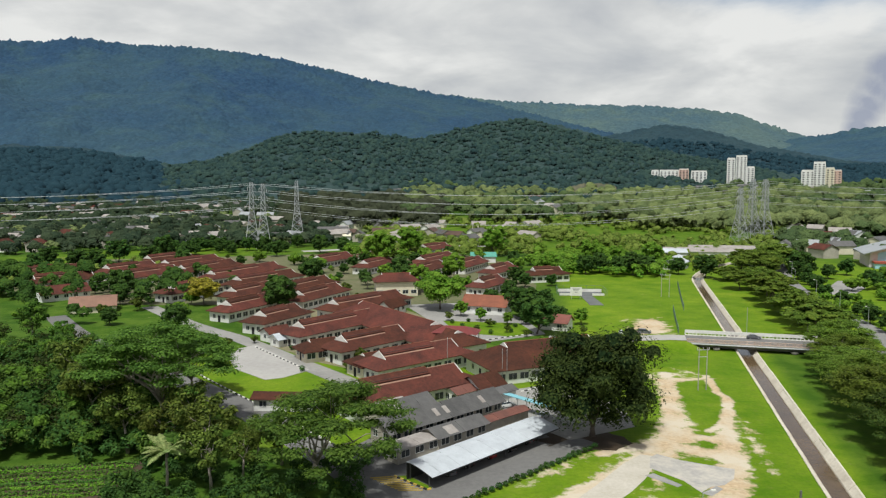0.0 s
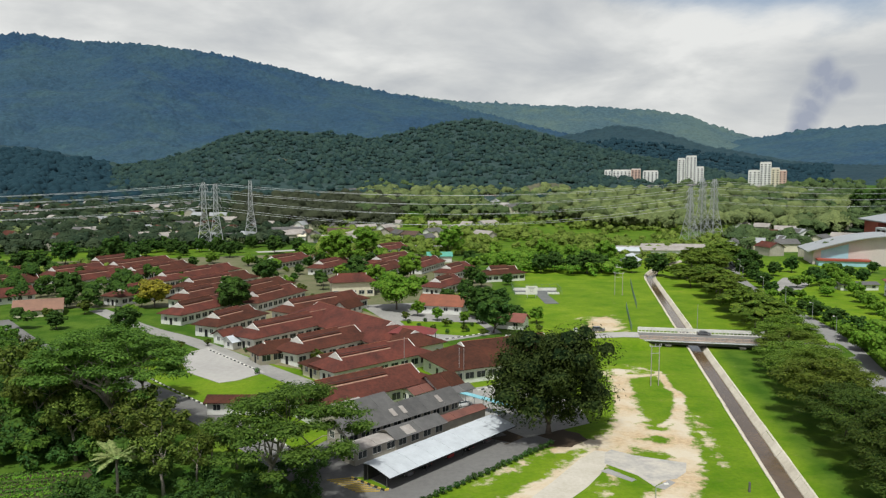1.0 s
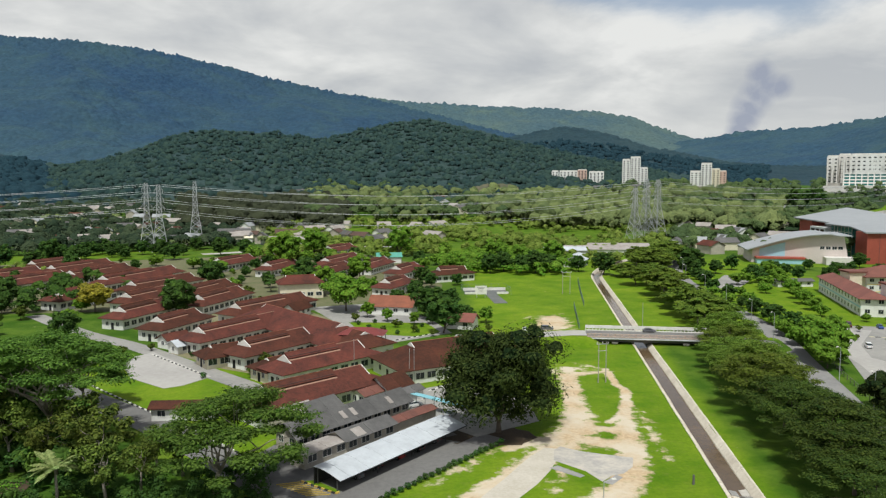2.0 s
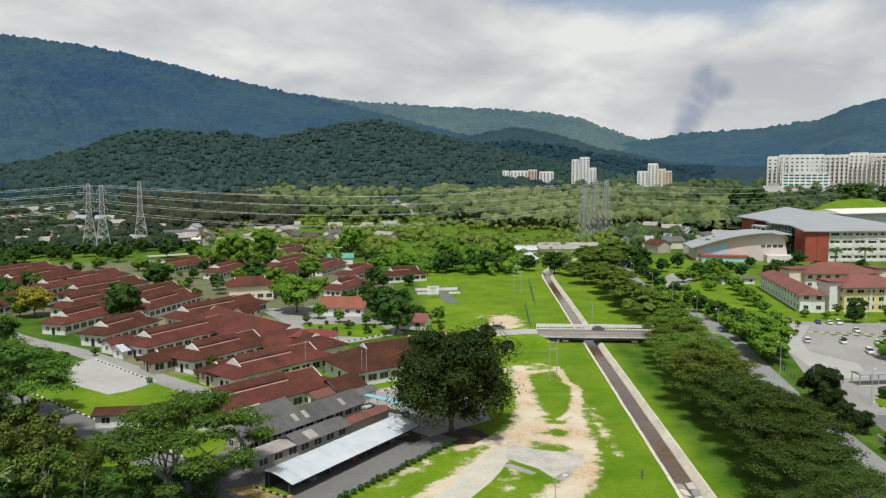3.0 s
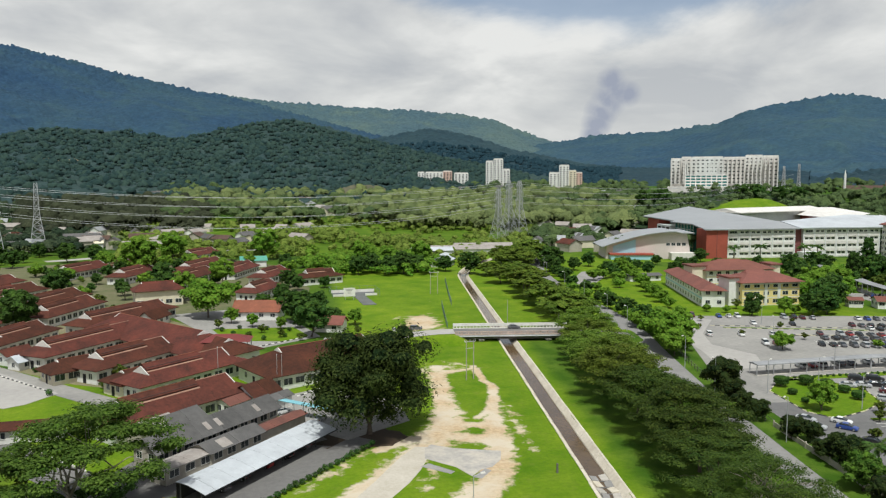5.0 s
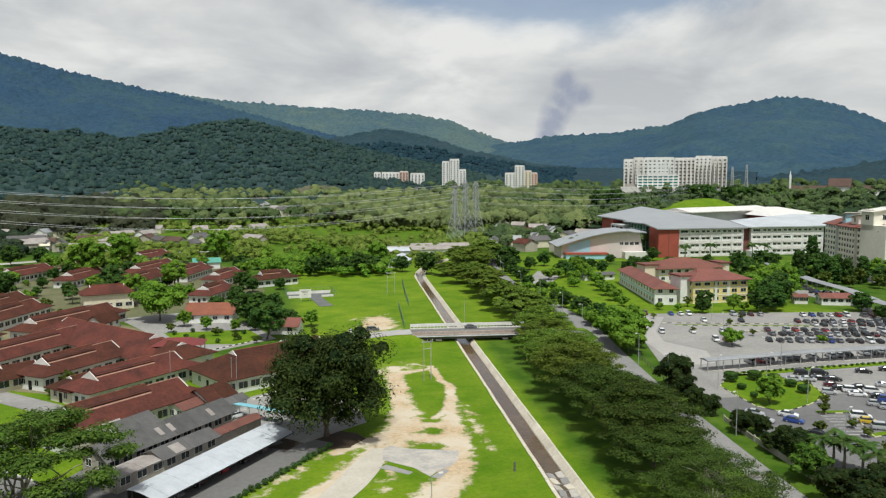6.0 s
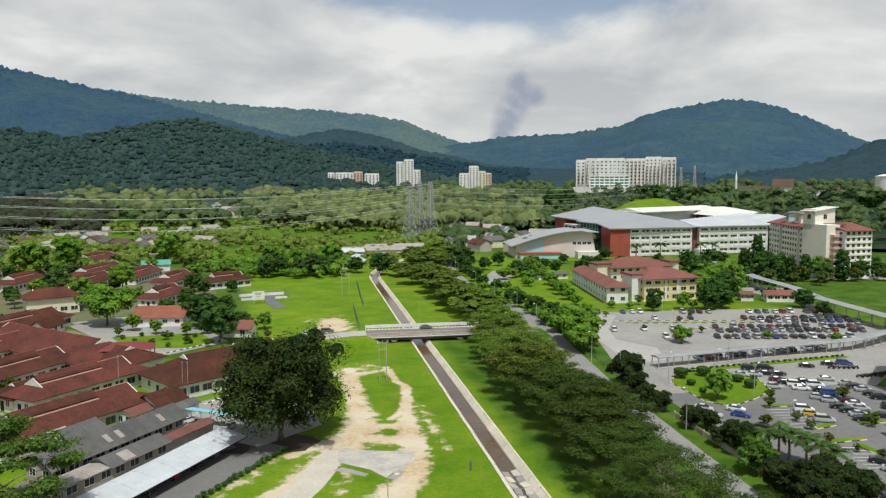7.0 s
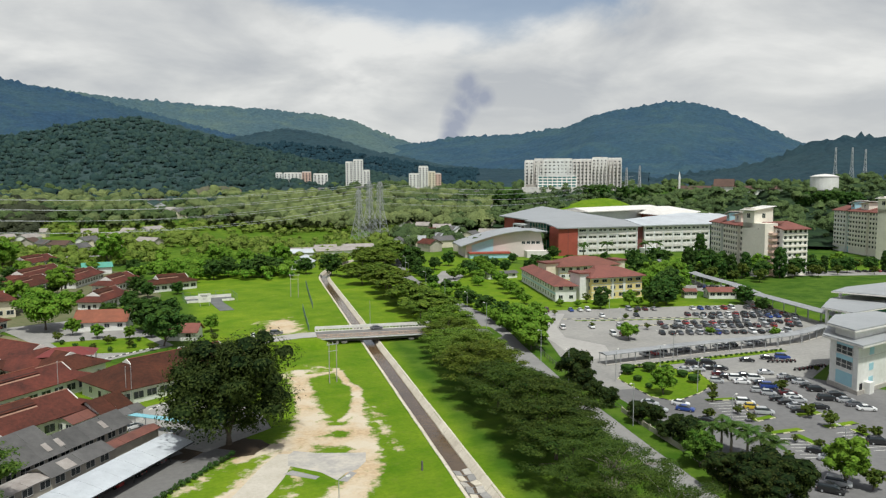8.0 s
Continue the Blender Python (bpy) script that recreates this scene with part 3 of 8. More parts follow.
ribbon("road_bridge", [(30, 206), (38, 204.4), (44, 202.9), (50, 201.3), (56, 199.8), (62, 198.2), (66, 197.2)], 7, 0.1, PLAZA, "pale asphalt road leading to the bridge")
ribbon("road_bridge_east", [(98.5, 188.8), (104, 187.4), (110, 185.8), (116, 184.3)], 7, 0.1, ASPHALT, "grey asphalt road leading from the bridge")
ribbon("road_canal", curve_pts([(77, 58), (79.9, 68), (82.8, 77.4), (85.7, 87.2), (88.7, 97), (93.3, 111.7), (96.1, 123.7), (99.3, 133.4), (104.3, 147), (111.6, 166.7), (124, 200), (133, 240), (140, 275), (152, 320), (178, 390), (200, 440), (240, 520)]), [4.6] * 40 + [6.6] * 400, 0.05, ROAD_GREY, "grey asphalt road along the tree row")
ribbon("road_yard", curve_pts([(-12, 93), (-3, 99), (6, 106), (17, 116.5), (25, 124)]), 5.0, 0.05, ASPHALT, "grey concrete drive beside the carport")
ribbon("road_camp", curve_pts([(-104, 258), (-78, 226), (-58, 206), (-36, 179), (-19, 158), (-14, 150)]), 5.5, 0.05, PARKING, "narrow asphalt lane past the red-roofed blocks")
ribbon("road_lower", curve_pts([(-128, 240), (-101, 205), (-72, 176), (-44, 147), (-32, 133), (-20, 118), (-10, 104), (-2, 92)]), 6.5, 0.045, ASPHALT, "asphalt lane with a striped kerb under trees")
ribbon("road_village", curve_pts([(-88, 460), (-76, 465), (-58, 476), (-30, 492), (0, 500), (40, 496)]), [9.0] * 60, 0.06, PLAZA, "pale paved road through the far village")
yard("court", [(-57, 189.5), (-49.5, 172), (-40, 162.5), (-36.2, 164.5), (-31.5, 171), (-51, 198)], 0.07, PLAZA, "light grey asphalt court")
yard("yard_gate", [(9, 152), (26, 160), (36, 146), (35, 131), (22, 124), (13, 136)], 0.055, PARKING, "grey asphalt forecourt behind the big tree", "pavement")
yard("forecourt", [(-14, 262), (12, 268), (26, 236), (30, 212), (10, 200), (-4, 232)], 0.06, PARKING, "grey paved forecourt between the houses")
yard("yard_shed", [(-20, 113), (-9, 100), (1, 101), (24, 125), (14, 142), (-12, 126)], 0.035, ASPHALT, "dark asphalt yard round the carport")
yard("car_park", [(146, 209), (200, 191), (229, 180), (222, 160), (208, 128), (150, 104), (160, 86), (112, 54), (90, 62), (93, 76), (98, 92), (102.5, 110), (107, 126), (114, 147), (127, 172)], 0.05, PARKING, "large worn grey asphalt car park")
yard("car_park_entrance", [(148.0, 202.8), (155, 199.0), (138.2, 181.3), (131.2, 168.1), (134.4, 154.6), (127.5, 143.4), (116.2, 144.1), (123.6, 162.1), (127.6, 175.5)], 0.056, PLAZA, "pale worn concrete entrance of the car park")
# a darker asphalt copy puts the cloud shade over the lower bays into colour
yard("car_park_near", [(105.3, 120), (152, 108), (160, 86), (112, 54), (90.2, 62), (93.2, 76), (98.2, 92), (102.7, 110)], 0.056, mat("cloud_shaded_asphalt", (0.185, 0.18, 0.176), (0.12, 0.118, 0.115), 0.85, 0.05, 0.9, 0.15), "worn asphalt of the lower car park, darkened with painted cloud shade")
yard("settlement_yard", [(-46, 196), (-30, 178), (-12, 165), (6, 176), (12, 196), (-4, 236), (-18, 262), (-40, 262), (-62, 236)], 0.02, mat("trodden_earth", (0.24, 0.20, 0.13), (0.12, 0.13, 0.05), 0.95, 0.12, 0.7, 0.3), "trodden earth and thin grass between the blocks", "soil")
yard("slab_patch", [(33.7, 116.2), (35.2, 117.6), (38.2, 114.9), (41.0, 113.4), (45.5, 111.2), (44.0, 107.6), (41.6, 105.2), (39.4, 104.6), (37.3, 102.6), (36.1, 106.8), (34.6, 108.8), (32.4, 111.8)], 0.03, mat("worn_grey_paving", (0.50, 0.455, 0.385), (0.31, 0.30, 0.285), 0.9, 0.3, 1.1, 0.25), "worn grey concrete paving on the dirt track")
yard("slab_patch_side", [(30.8, 108.8), (32.4, 109.6), (35.4, 105.2), (34.5, 104.5)], 0.034, SLAB, "grey concrete strip on the grass")
yard("slab_patch_small", [(37.3, 102.3), (40.3, 104.9), (40.9, 103.8), (38.4, 101.4)], 0.03, SLAB, "dark grey concrete slab on the grass")
yard("track_paving", [(13, 93), (16.5, 91.5), (22, 96.8), (27.4, 103), (30.6, 107.6), (33, 112), (34.6, 116.6), (32.4, 117.4), (28.6, 113.4), (22.7, 105.2), (18, 99.2)], 0.02, mat("pale_gravel_track", (0.52, 0.48, 0.41), (0.40, 0.36, 0.29), 0.95, 0.2, 1.8, 0.3), "pale compacted gravel track", "road")
yard("settlement_ground", [(-62, 262), (-20, 259), (12, 270), (34, 276), (40, 312), (34, 400), (0, 462), (-60, 446), (-200, 410), (-196, 300), (-112, 262)], 0.02, mat("trodden_grass", (0.17, 0.15, 0.09), (0.085, 0.105, 0.035), 0.95, 0.08, 0.6, 0.3), "thin grass and trodden earth round the blocks", "soil")
yard("side_lot", [(157, 281), (176, 304), (186, 322), (176, 326), (150, 290)], 0.045, PARKING, "small grey asphalt lot beside the canal road")
yard("flats_lot", [(300, 250), (345, 232), (424, 198), (414, 184), (340, 214), (294, 236)], 0.045, PARKING, "grey asphalt lot in front of the flats")

# ---- forested hills round the valley ----
def forest_mat(name, c1, c2, c3):
    m = bpy.data.materials.new(name)
    m.use_nodes = True
    t = m.node_tree
    b = t.nodes["Principled BSDF"]
    b.inputs["Roughness"].default_value, b.inputs["Specular IOR Level"].default_value = 0.9, 0.15
    geo = t.nodes.new("ShaderNodeNewGeometry")
    ns = [node(t, "ShaderNodeTexNoise", Scale=s, Detail=5.0, Roughness=0.65) for s in (0.0016, 0.009, 0.055)]
    for q in ns:
        link(t, geo.outputs["Position"], q.inputs["Vector"])
    g = blend(t, ramp(t, ns[2].outputs[0], [(0.42, (0, 0, 0)), (0.60, (1, 1, 1))]), c1, c2)
    g = blend(t, ramp(t, ns[1].outputs[0], [(0.50, (0, 0, 0)), (0.74, (0.8, 0.8, 0.8))]), g, c3)
    g = blend(t, ramp(t, ns[0].outputs[0], [(0.40, (0, 0, 0)), (0.62, (0.5, 0.5, 0.5))]), g, c3)
    cell = node(t, "ShaderNodeTexVoronoi", Scale=0.105)
    link(t, geo.outputs["Position"], cell.inputs["Vector"])
    tint = t.nodes.new("ShaderNodeSeparateXYZ")
    link(t, cell.outputs["Color"], tint.inputs[0])
    hs = node(t, "ShaderNodeHueSaturation")
    link(t, g, hs.inputs["Color"])
    link(t, calc(t, "MULTIPLY_ADD", tint.outputs[0], 0.26, 0.87), hs.inputs["Value"])
    link(t, hs.outputs[0], b.inputs["Base Color"])
    bp = node(t, "ShaderNodeBump", Strength=0.32, Distance=5.0)
    bp.invert = True
    link(t, cell.outputs["Distance"], bp.inputs["Height"])
    link(t, bp.outputs[0], b.inputs["Normal"])
    return m


# distance haze is painted into these ridge colours as blue and pallor
FOREST_FAR = forest_mat("hazed_far_forest", (0.020, 0.052, 0.088), (0.028, 0.066, 0.102), (0.046, 0.088, 0.092))
FOREST_PALE_HAZE = forest_mat("haze_paled_forest", (0.042, 0.080, 0.102), (0.055, 0.098, 0.115), (0.085, 0.125, 0.105))
FOREST_BLUE_HAZE = forest_mat("haze_blued_forest", (0.016, 0.044, 0.086), (0.022, 0.056, 0.100), (0.040, 0.080, 0.088))
FOREST_GREEN = forest_mat("green_forest", (0.010, 0.026, 0.012), (0.022, 0.045, 0.018), (0.036, 0.060, 0.022))
# foothill green, blued to hold haze in the colour
FOREST_NEAR = forest_mat("hazed_near_forest", (0.020, 0.042, 0.044), (0.028, 0.053, 0.052), (0.036, 0.062, 0.052))

# blue haze and cloud shade both sit in this forest colour
FOREST_SHADE = forest_mat("hazed_shaded_forest", (0.012, 0.032, 0.046), (0.018, 0.042, 0.056), (0.026, 0.052, 0.058))


SLOPES = {}


def hill(name, profile, ridge, foot, foot_z, material, label, step, rough_h, seed, gully=0.20, back=500):
    """A wooded ridge. profile: (bearing, height angle) of its skyline seen from the eye; ridge, foot: distances."""
    rng = np.random.default_rng(seed)
    az = np.array([p[0] for p in profile])
    el = np.array([p[1] for p in profile])
    na = int(radians(az[-1] - az[0]) * ridge / step)
    nr = int((ridge - foot) / step * 0.8)
    A = np.linspace(az[0], az[-1], na)
    E = np.interp(A, az, el)
    k = max(3, na // 90)
    E = np.convolve(np.pad(E, k, mode="edge"), np.ones(2 * k + 1) / (2 * k + 1), "valid")
    D = ridge * (1 + 0.10 * (fbm(A / 9 + seed, A * 0) - 0.5))
    top = EYE + np.tan(np.radians(E)) * D
    nb = 10
    S = np.concatenate([np.linspace(0, 1, nr), np.linspace(1, 1 + back / ridge, nb)[1:]])
    SS, AA = np.meshgrid(S, np.radians(A), indexing="ij")
    R = np.where(SS <= 1, foot + (D - foot) * SS, D * SS)
    X, Y = R * np.sin(AA), R * np.cos(AA)
    shape = np.where(SS <= 1, 0.35 * SS + 0.65 * SS ** 1.7, np.clip(1 - (SS - 1) * ridge / back, 0, 1))
    cut = np.clip(SS * (1 - SS) * 4, 0, 1)
    spur = fbm(X / 420 + seed, Y / 420, 4) - 0.47
    Z = foot_z + (top - foot_z) * (shape + gully * 2.2 * spur * cut)
    crowns = rng.random(Z.shape) ** 1.5 * rough_h * 1.25 + 1.2 * rough_h * (vnoise(X / step / 2.2, Y / step / 2.2) - 0.5)
    tall = (rng.random(Z.shape) > 0.975) * rng.random(Z.shape) * rough_h * 1.0
    Z = Z + (crowns + tall) * np.clip(SS * 12, 0, 1) * (0.38 + 0.62 * np.clip((SS - 0.86) * 9, 0, 1)) - rough_h * 0.6
    lo, span = float(A[0]), float(A[-1] - A[0])

    def height(x, y):
        """The height of the slope at a place on it."""
        i = int(round((math.degrees(math.atan2(x, y)) - lo) / span * (na - 1)))
        i = min(max(i, 0), na - 1)
        j = int(round((math.hypot(x, y) - foot) / (float(D[i]) - foot) * (nr - 1)))
        return float(Z[min(max(j, 0), nr - 1), i])
    SLOPES[name] = height
    jit = step * 0.30
    X, Y = X + rng.uniform(-jit, jit, X.shape), Y + rng.uniform(-jit, jit, X.shape)
    n = len(A)
    idx = np.arange(X.size).reshape(X.shape)
    q = np.stack([idx[:-1, :-1], idx[:-1, 1:], idx[1:, 1:], idx[1:, :-1]], -1).reshape(-1, 4)
    me = np_mesh(name, np.stack([X, Y, Z], -1).reshape(-1, 3), q, material, True)
    return tagged(new(name, me), label, "hill", kind="structure")


MAIN = [(-62, 6.5), (-50, 8.0), (-40, 8.6), (-30.5, 9.06), (-28.5, 9.05), (-25.8, 9.64), (-24.0, 9.4), (-18.8, 9.43), (-14.1, 9.18), (-9.6, 8.4), (-5.8, 7.56), (-1.5, 6.7), (1.5, 6.2), (4.2, 5.6), (7, 4.9), (9.3, 4.3), (13.0, 3.4), (18, 2.0), (24, 0.8)]
FARRIDGE = [(-8, 6.2), (-4, 6.6), (-1.5, 6.60), (4.2, 5.99), (9.3, 5.64), (13.0, 5.49), (18.6, 5.14), (21.7, 4.6), (24.3, 3.54), (26.5, 2.79), (29, 1.9), (34, 0.9)]
FRONT = [(-30, 0.9), (-24, 1.0), (-21.0, 1.12), (-18.3, 1.2), (-15.5, 2.0), (-12.2, 3.29), (-9.7, 3.66), (-6.2, 3.56), (-1.9, 3.0), (0.7, 3.71), (4.2, 4.43), (6.3, 4.71), (9.3, 3.96), (11.8, 3.3), (14.5, 2.6), (18, 1.8), (22, 1.0), (26, 0.2)]
MIDDLE = [(6, 1.0), (9, 2.2), (11.8, 3.2), (13.5, 3.49), (16.7, 4.05), (19.9, 3.5), (22.5, 2.52), (25.8, 1.87), (28.6, 1.26), (32, 1.0), (38, 0.9), (44, 0.6)]
LEFTLOW = [(-60, 2.0), (-45, 2.4), (-36, 2.5), (-30.8, 2.33), (-25.8, 2.17), (-21.0, 1.2), (-17, 0.6), (-12, 0.2)]
RIGHT = [(18, 1.6), (22.2, 2.4), (26.5, 2.95), (29.1, 3.42), (32.2, 3.53), (33.9, 3.61), (37.8, 4.12), (39.9, 4.93), (42.7, 5.48), (45.5, 5.89), (48.3, 5.4), (50.9, 4.23), (53.5, 2.98), (56.4, 1.76), (60, 1.2), (66, 0.8)]
RIGHTEND = [(44, 0.1), (46.1, 0.47), (49.5, 0.86), (51.8, 1.44), (54.3, 2.46), (57.0, 3.07), (59.2, 2.89), (64, 3.4), (72, 4.0), (82, 3.0)]
hill("hill_main", MAIN, 3200, 1500, 30, FOREST_BLUE_HAZE, "long dark forested mountain ridge, blued by painted haze", 7.2, 9, 2, 0.20)
hill("hill_far", FARRIDGE, 3900, 2300, 30, FOREST_PALE_HAZE, "green forested far ridge, paled by painted haze", 9, 9, 17, 0.18)
hill("hill_right", RIGHT, 3600, 1900, 30, FOREST_FAR, "rounded forested hill closing the valley, blued by painted haze", 11, 9, 11, 0.18)
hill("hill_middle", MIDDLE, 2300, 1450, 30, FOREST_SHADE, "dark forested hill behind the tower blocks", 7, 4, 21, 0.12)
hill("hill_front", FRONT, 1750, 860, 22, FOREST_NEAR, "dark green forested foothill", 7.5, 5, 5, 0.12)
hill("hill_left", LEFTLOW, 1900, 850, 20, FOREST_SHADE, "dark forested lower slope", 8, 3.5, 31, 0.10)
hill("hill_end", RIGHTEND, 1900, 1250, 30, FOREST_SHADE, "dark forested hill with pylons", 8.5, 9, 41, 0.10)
hill("lawn_slope", [(36.6, -2.6), (38, -1.75), (39.5, -1.3), (41, -1.15), (42.3, -1.4), (43.6, -2.6)], 700, 590, 2, GROUND, "mown green lawn slope behind the school", 5, 0.2, 3, 0.02, 60)
TANK_KNOLL = [(46, -2.2), (49, -1.3), (52, -0.75), (54.5, -0.45), (57, -0.35), (61, -0.2), (66, 0.2), (74, 0.6)]
HOSPITAL_KNOLL = [(31, -2.4), (33.5, -1.5), (36, -1.1), (38.5, -0.75), (41, -0.6), (43, -0.9), (46, -1.7), (48, -2.4)]
hill("tank_knoll", TANK_KNOLL, 790, 540, 6, FOREST_GREEN, "dark wooded knoll below the water tank", 4.5, 6, 51, 0.08, 120)
hill("hospital_knoll", HOSPITAL_KNOLL, 900, 660, 8, FOREST_GREEN, "dark wooded knoll in front of the hospital", 5, 6, 53, 0.08, 90)

# ---- trees ----
def leaves(rng, centres, radii, per, size, flat_z=1.0, shell=0.55, upward=0.5):
    """Leaf sprays: per small four-cornered blades in each clump. Returns vertices and faces."""
    n = len(centres) * per
    c = np.repeat(centres, per, 0)
    r = np.repeat(radii, per)[:, None]
    d = rng.normal(size=(n, 3))
    d /= np.linalg.norm(d, axis=1, keepdims=True)
    rad = shell + (1 - shell) * rng.random((n, 1))
    p = c + d * r * rad * np.array([1, 1, flat_z])
    nrm = d * np.array([1, 1, 1 / max(flat_z, 0.3)]) + np.array([0, 0, upward]) + rng.normal(size=(n, 3)) * 0.30
    nrm /= np.linalg.norm(nrm, axis=1, keepdims=True)
    t = np.cross(nrm, rng.normal(size=(n, 3)))
    t /= np.linalg.norm(t, axis=1, keepdims=True) + 1e-9
    b = np.cross(nrm, t)
    s = size * rng.uniform(0.6, 1.35, (n, 1))
    quad = np.stack([p - t * s, p - b * s * 0.55 + nrm * s * 0.12, p + t * s, p + b * s * 0.55 + nrm * s * 0.12], 1)
    return quad.reshape(-1, 3), np.arange(4 * n).reshape(n, 4)


def dome_shape():
    """The upper part of a ball of 80 facets, the inner mass of one far crown."""
    bm = bmesh.new()
    bmesh.ops.create_icosphere(bm, subdivisions=2, radius=1.0)
    drop = [v for v in bm.verts if v.co.z < -0.45]
    bmesh.ops.delete(bm, geom=drop, context="VERTS")
    bm.verts.index_update()
    vs = np.array([v.co[:] for v in bm.verts])
    fs = np.array([[v.index for v in f.verts] for f in bm.faces])
    bm.free()
    return vs, fs


DOME = dome_shape()


def cores(rng, cs, rs, flat, k=0.78, lumpy=0.24):
    """The dense inner leaf mass of each clump, lumpy."""
    bv, bf = DOME
    n = len(cs)
    lump = 1 + lumpy * rng.normal(size=(n, len(bv), 1)).clip(-1.5, 1.5)
    v = cs[:, None, :] + bv[None] * (rs[:, None, None] * np.array([k, k, k * flat])) * lump
    return v.reshape(-1, 3), (bf[None] + (np.arange(n) * len(bv))[:, None, None]).reshape(-1, 3)


def limb_path(rng, a, b, sag, n=4):
    a, b = np.array(a, float), np.array(b, float)
    pts = []
    for k in range(n + 1):
        s = k / n
        q = a + (b - a) * s + np.array([0, 0, sag * math.sin(math.pi * s)])
        if 0 < k < n:
            q[:2] += rng.normal(size=2) * 0.05 * np.linalg.norm(b - a)
        pts.append(q)
    return pts


def tree(name, style, m, height, radius, leaf, bark, label, per=110, size=0.32, seed=1, group="", clumps=None, bare=0.32, core=0.74, shift=(0.0, 0.0), limbs=None, fine=1.0):
    """trunk with limbs, and a crown of leaf clumps. style: umbrella, round, column or open."""
    rng = np.random.default_rng(seed)
    ob = thing(name, m, label, "tree", group)
    wood = Geo()
    lean = rng.normal(size=2) * 0.03 * height
    fork = height * bare
    tr = max(0.16, height * 0.022)
    wood.tube([(0, 0, -0.3), (lean[0] * 0.3, lean[1] * 0.3, fork * 0.5), (lean[0], lean[1], fork)], [tr * 1.5, tr, tr * 0.8], 7)
    n = clumps or 34
    cs, rs = [], []
    if style == "umbrella":
        for k in range(n):
            rho = math.sqrt((k + 0.5) / n)
            a = k * 2.39996 + rng.normal() * 0.25
            x, y = radius * 0.9 * rho * math.cos(a), radius * 0.9 * rho * math.sin(a)
            z = height * (0.96 - 0.30 * rho ** 2.0 - 0.30 * rng.random() ** 1.6)
            cs.append((x + lean[0] + shift[0], y + lean[1] + shift[1], z))
            rs.append(radius * rng.uniform(0.17, 0.31))
        fz, up_ = 0.30, 1.2
    elif style in ("round", "open"):
        for k in range(n):
            u = 1 - 2 * (k + 0.5) / n
            a = k * 2.39996 + rng.normal() * 0.3
            w = math.sqrt(1 - u * u)
            sc = rng.uniform(0.42, 0.92) if style == "round" else rng.uniform(0.35, 1.0)
            hz = (height - fork) / 2
            cs.append((radius * sc * w * math.cos(a) + lean[0], radius * sc * w * math.sin(a) + lean[1], fork + hz + hz * sc * u * 0.95))
            rs.append(radius * rng.uniform(0.22, 0.40))
        fz, up_ = 0.75, 0.6
    else:
        for k in range(n):
            s = (k + 0.5) / n
            a = k * 2.39996
            w = radius * (0.35 + 0.6 * math.sin(math.pi * min(1, s * 0.9 + 0.12)))
            cs.append((w * 0.6 * math.cos(a), w * 0.6 * math.sin(a), fork * 0.7 + (height - fork * 0.7) * s))
            rs.append(radius * rng.uniform(0.3, 0.45))
        fz, up_ = 0.9, 0.4
    cs, rs = np.array(cs), np.array(rs)
    rs = rs * fine
    main = limbs or (7 if style == "umbrella" else 5)
    for k in range(main):
        j = int(n * (k + 0.6) / main) if style == "umbrella" else (k * 7 + 3) % n
        end = cs[min(j, n - 1)] * np.array([0.85, 0.85, 0.96])
        path = limb_path(rng, (lean[0], lean[1], fork * rng.uniform(0.8, 1.0)), end, height * 0.05)
        wood.tube(path, [tr * 0.62, tr * 0.45, tr * 0.32, tr * 0.2, tr * 0.1], 5)
        for q in range(2):
            o = cs[rng.integers(n)]
            mid = path[2]
            if np.linalg.norm(o[:2] - mid[:2]) < radius * 0.8:
                wood.tube([mid, (mid + o) / 2 + np.array([0, 0, 0.3]), o], [tr * 0.3, tr * 0.18, tr * 0.07], 4)
    part("trunk", wood, bark, ob, smooth=True)
    v, q = leaves(rng, cs, rs, per, size, fz, 0.35, up_)
    if core:
        cv, cf = cores(rng, cs, rs, fz, core)
        part("crown", two_mesh("crown", v, q, cv, cf, leaf, MASS[leaf.name]), None, ob)
    else:
        part("crown", np_mesh("crown", v, q, leaf), leaf, ob)
    return ob


def palm(name, m, height, spread, fronds, label, seed=1, trunk_mat=None, group="", droop=0.72, width=0.55, leaf=None):
    rng = np.random.default_rng(seed)
    ob = thing(name, m, label, "palm tree", group)
    part("trunk", Geo().tube([(0, 0, -0.2), (0.1, 0, height * 0.5), (0, 0.1, height)], [0.28, 0.2, 0.16], 7), trunk_mat or BARK_PALE, ob, smooth=True)
    for k in range(fronds):
        a = k * 2.39996
        lift = rng.uniform(0.25, 1.1)
        g = Geo()
        pts = []
        for s in np.linspace(0, 1, 6):
            r = spread * s * (1 - 0.12 * s)
            pts.append(Vector((r * math.cos(a), r * math.sin(a), height + spread * (lift * s - droop * s * s))))
        side = Vector((-math.sin(a), math.cos(a), 0))
        for i in range(5):
            for s in np.linspace(0, 0.8, 4):
                p = pts[i].lerp(pts[i + 1], s)
                w = width * spread * 0.5 * math.sin(math.pi * min(1, (i + s + 0.6) / 5.7))
                d = (pts[i + 1] - pts[i]).normalized()
                for sg in (1, -1):
                    tip = p + side * sg * w + d * w * 0.6 - Vector((0, 0, w * 0.3))
                    g.add([p, p + d * 0.14 * spread * 0.5, tip], [(0, 1, 2)])
        part("frond", g, leaf or LEAF_PALM, ob)
    return ob


def turned(x, y, deg=0.0, s=1.0, z=None, sz=None):
    return pose(x, y, float(rise(x, y)) if z is None else z, 0, 0, deg) @ Matrix.Diagonal((s, s, sz or s, 1))

# ---- windows, shared by size ----
WINDOWS = {}


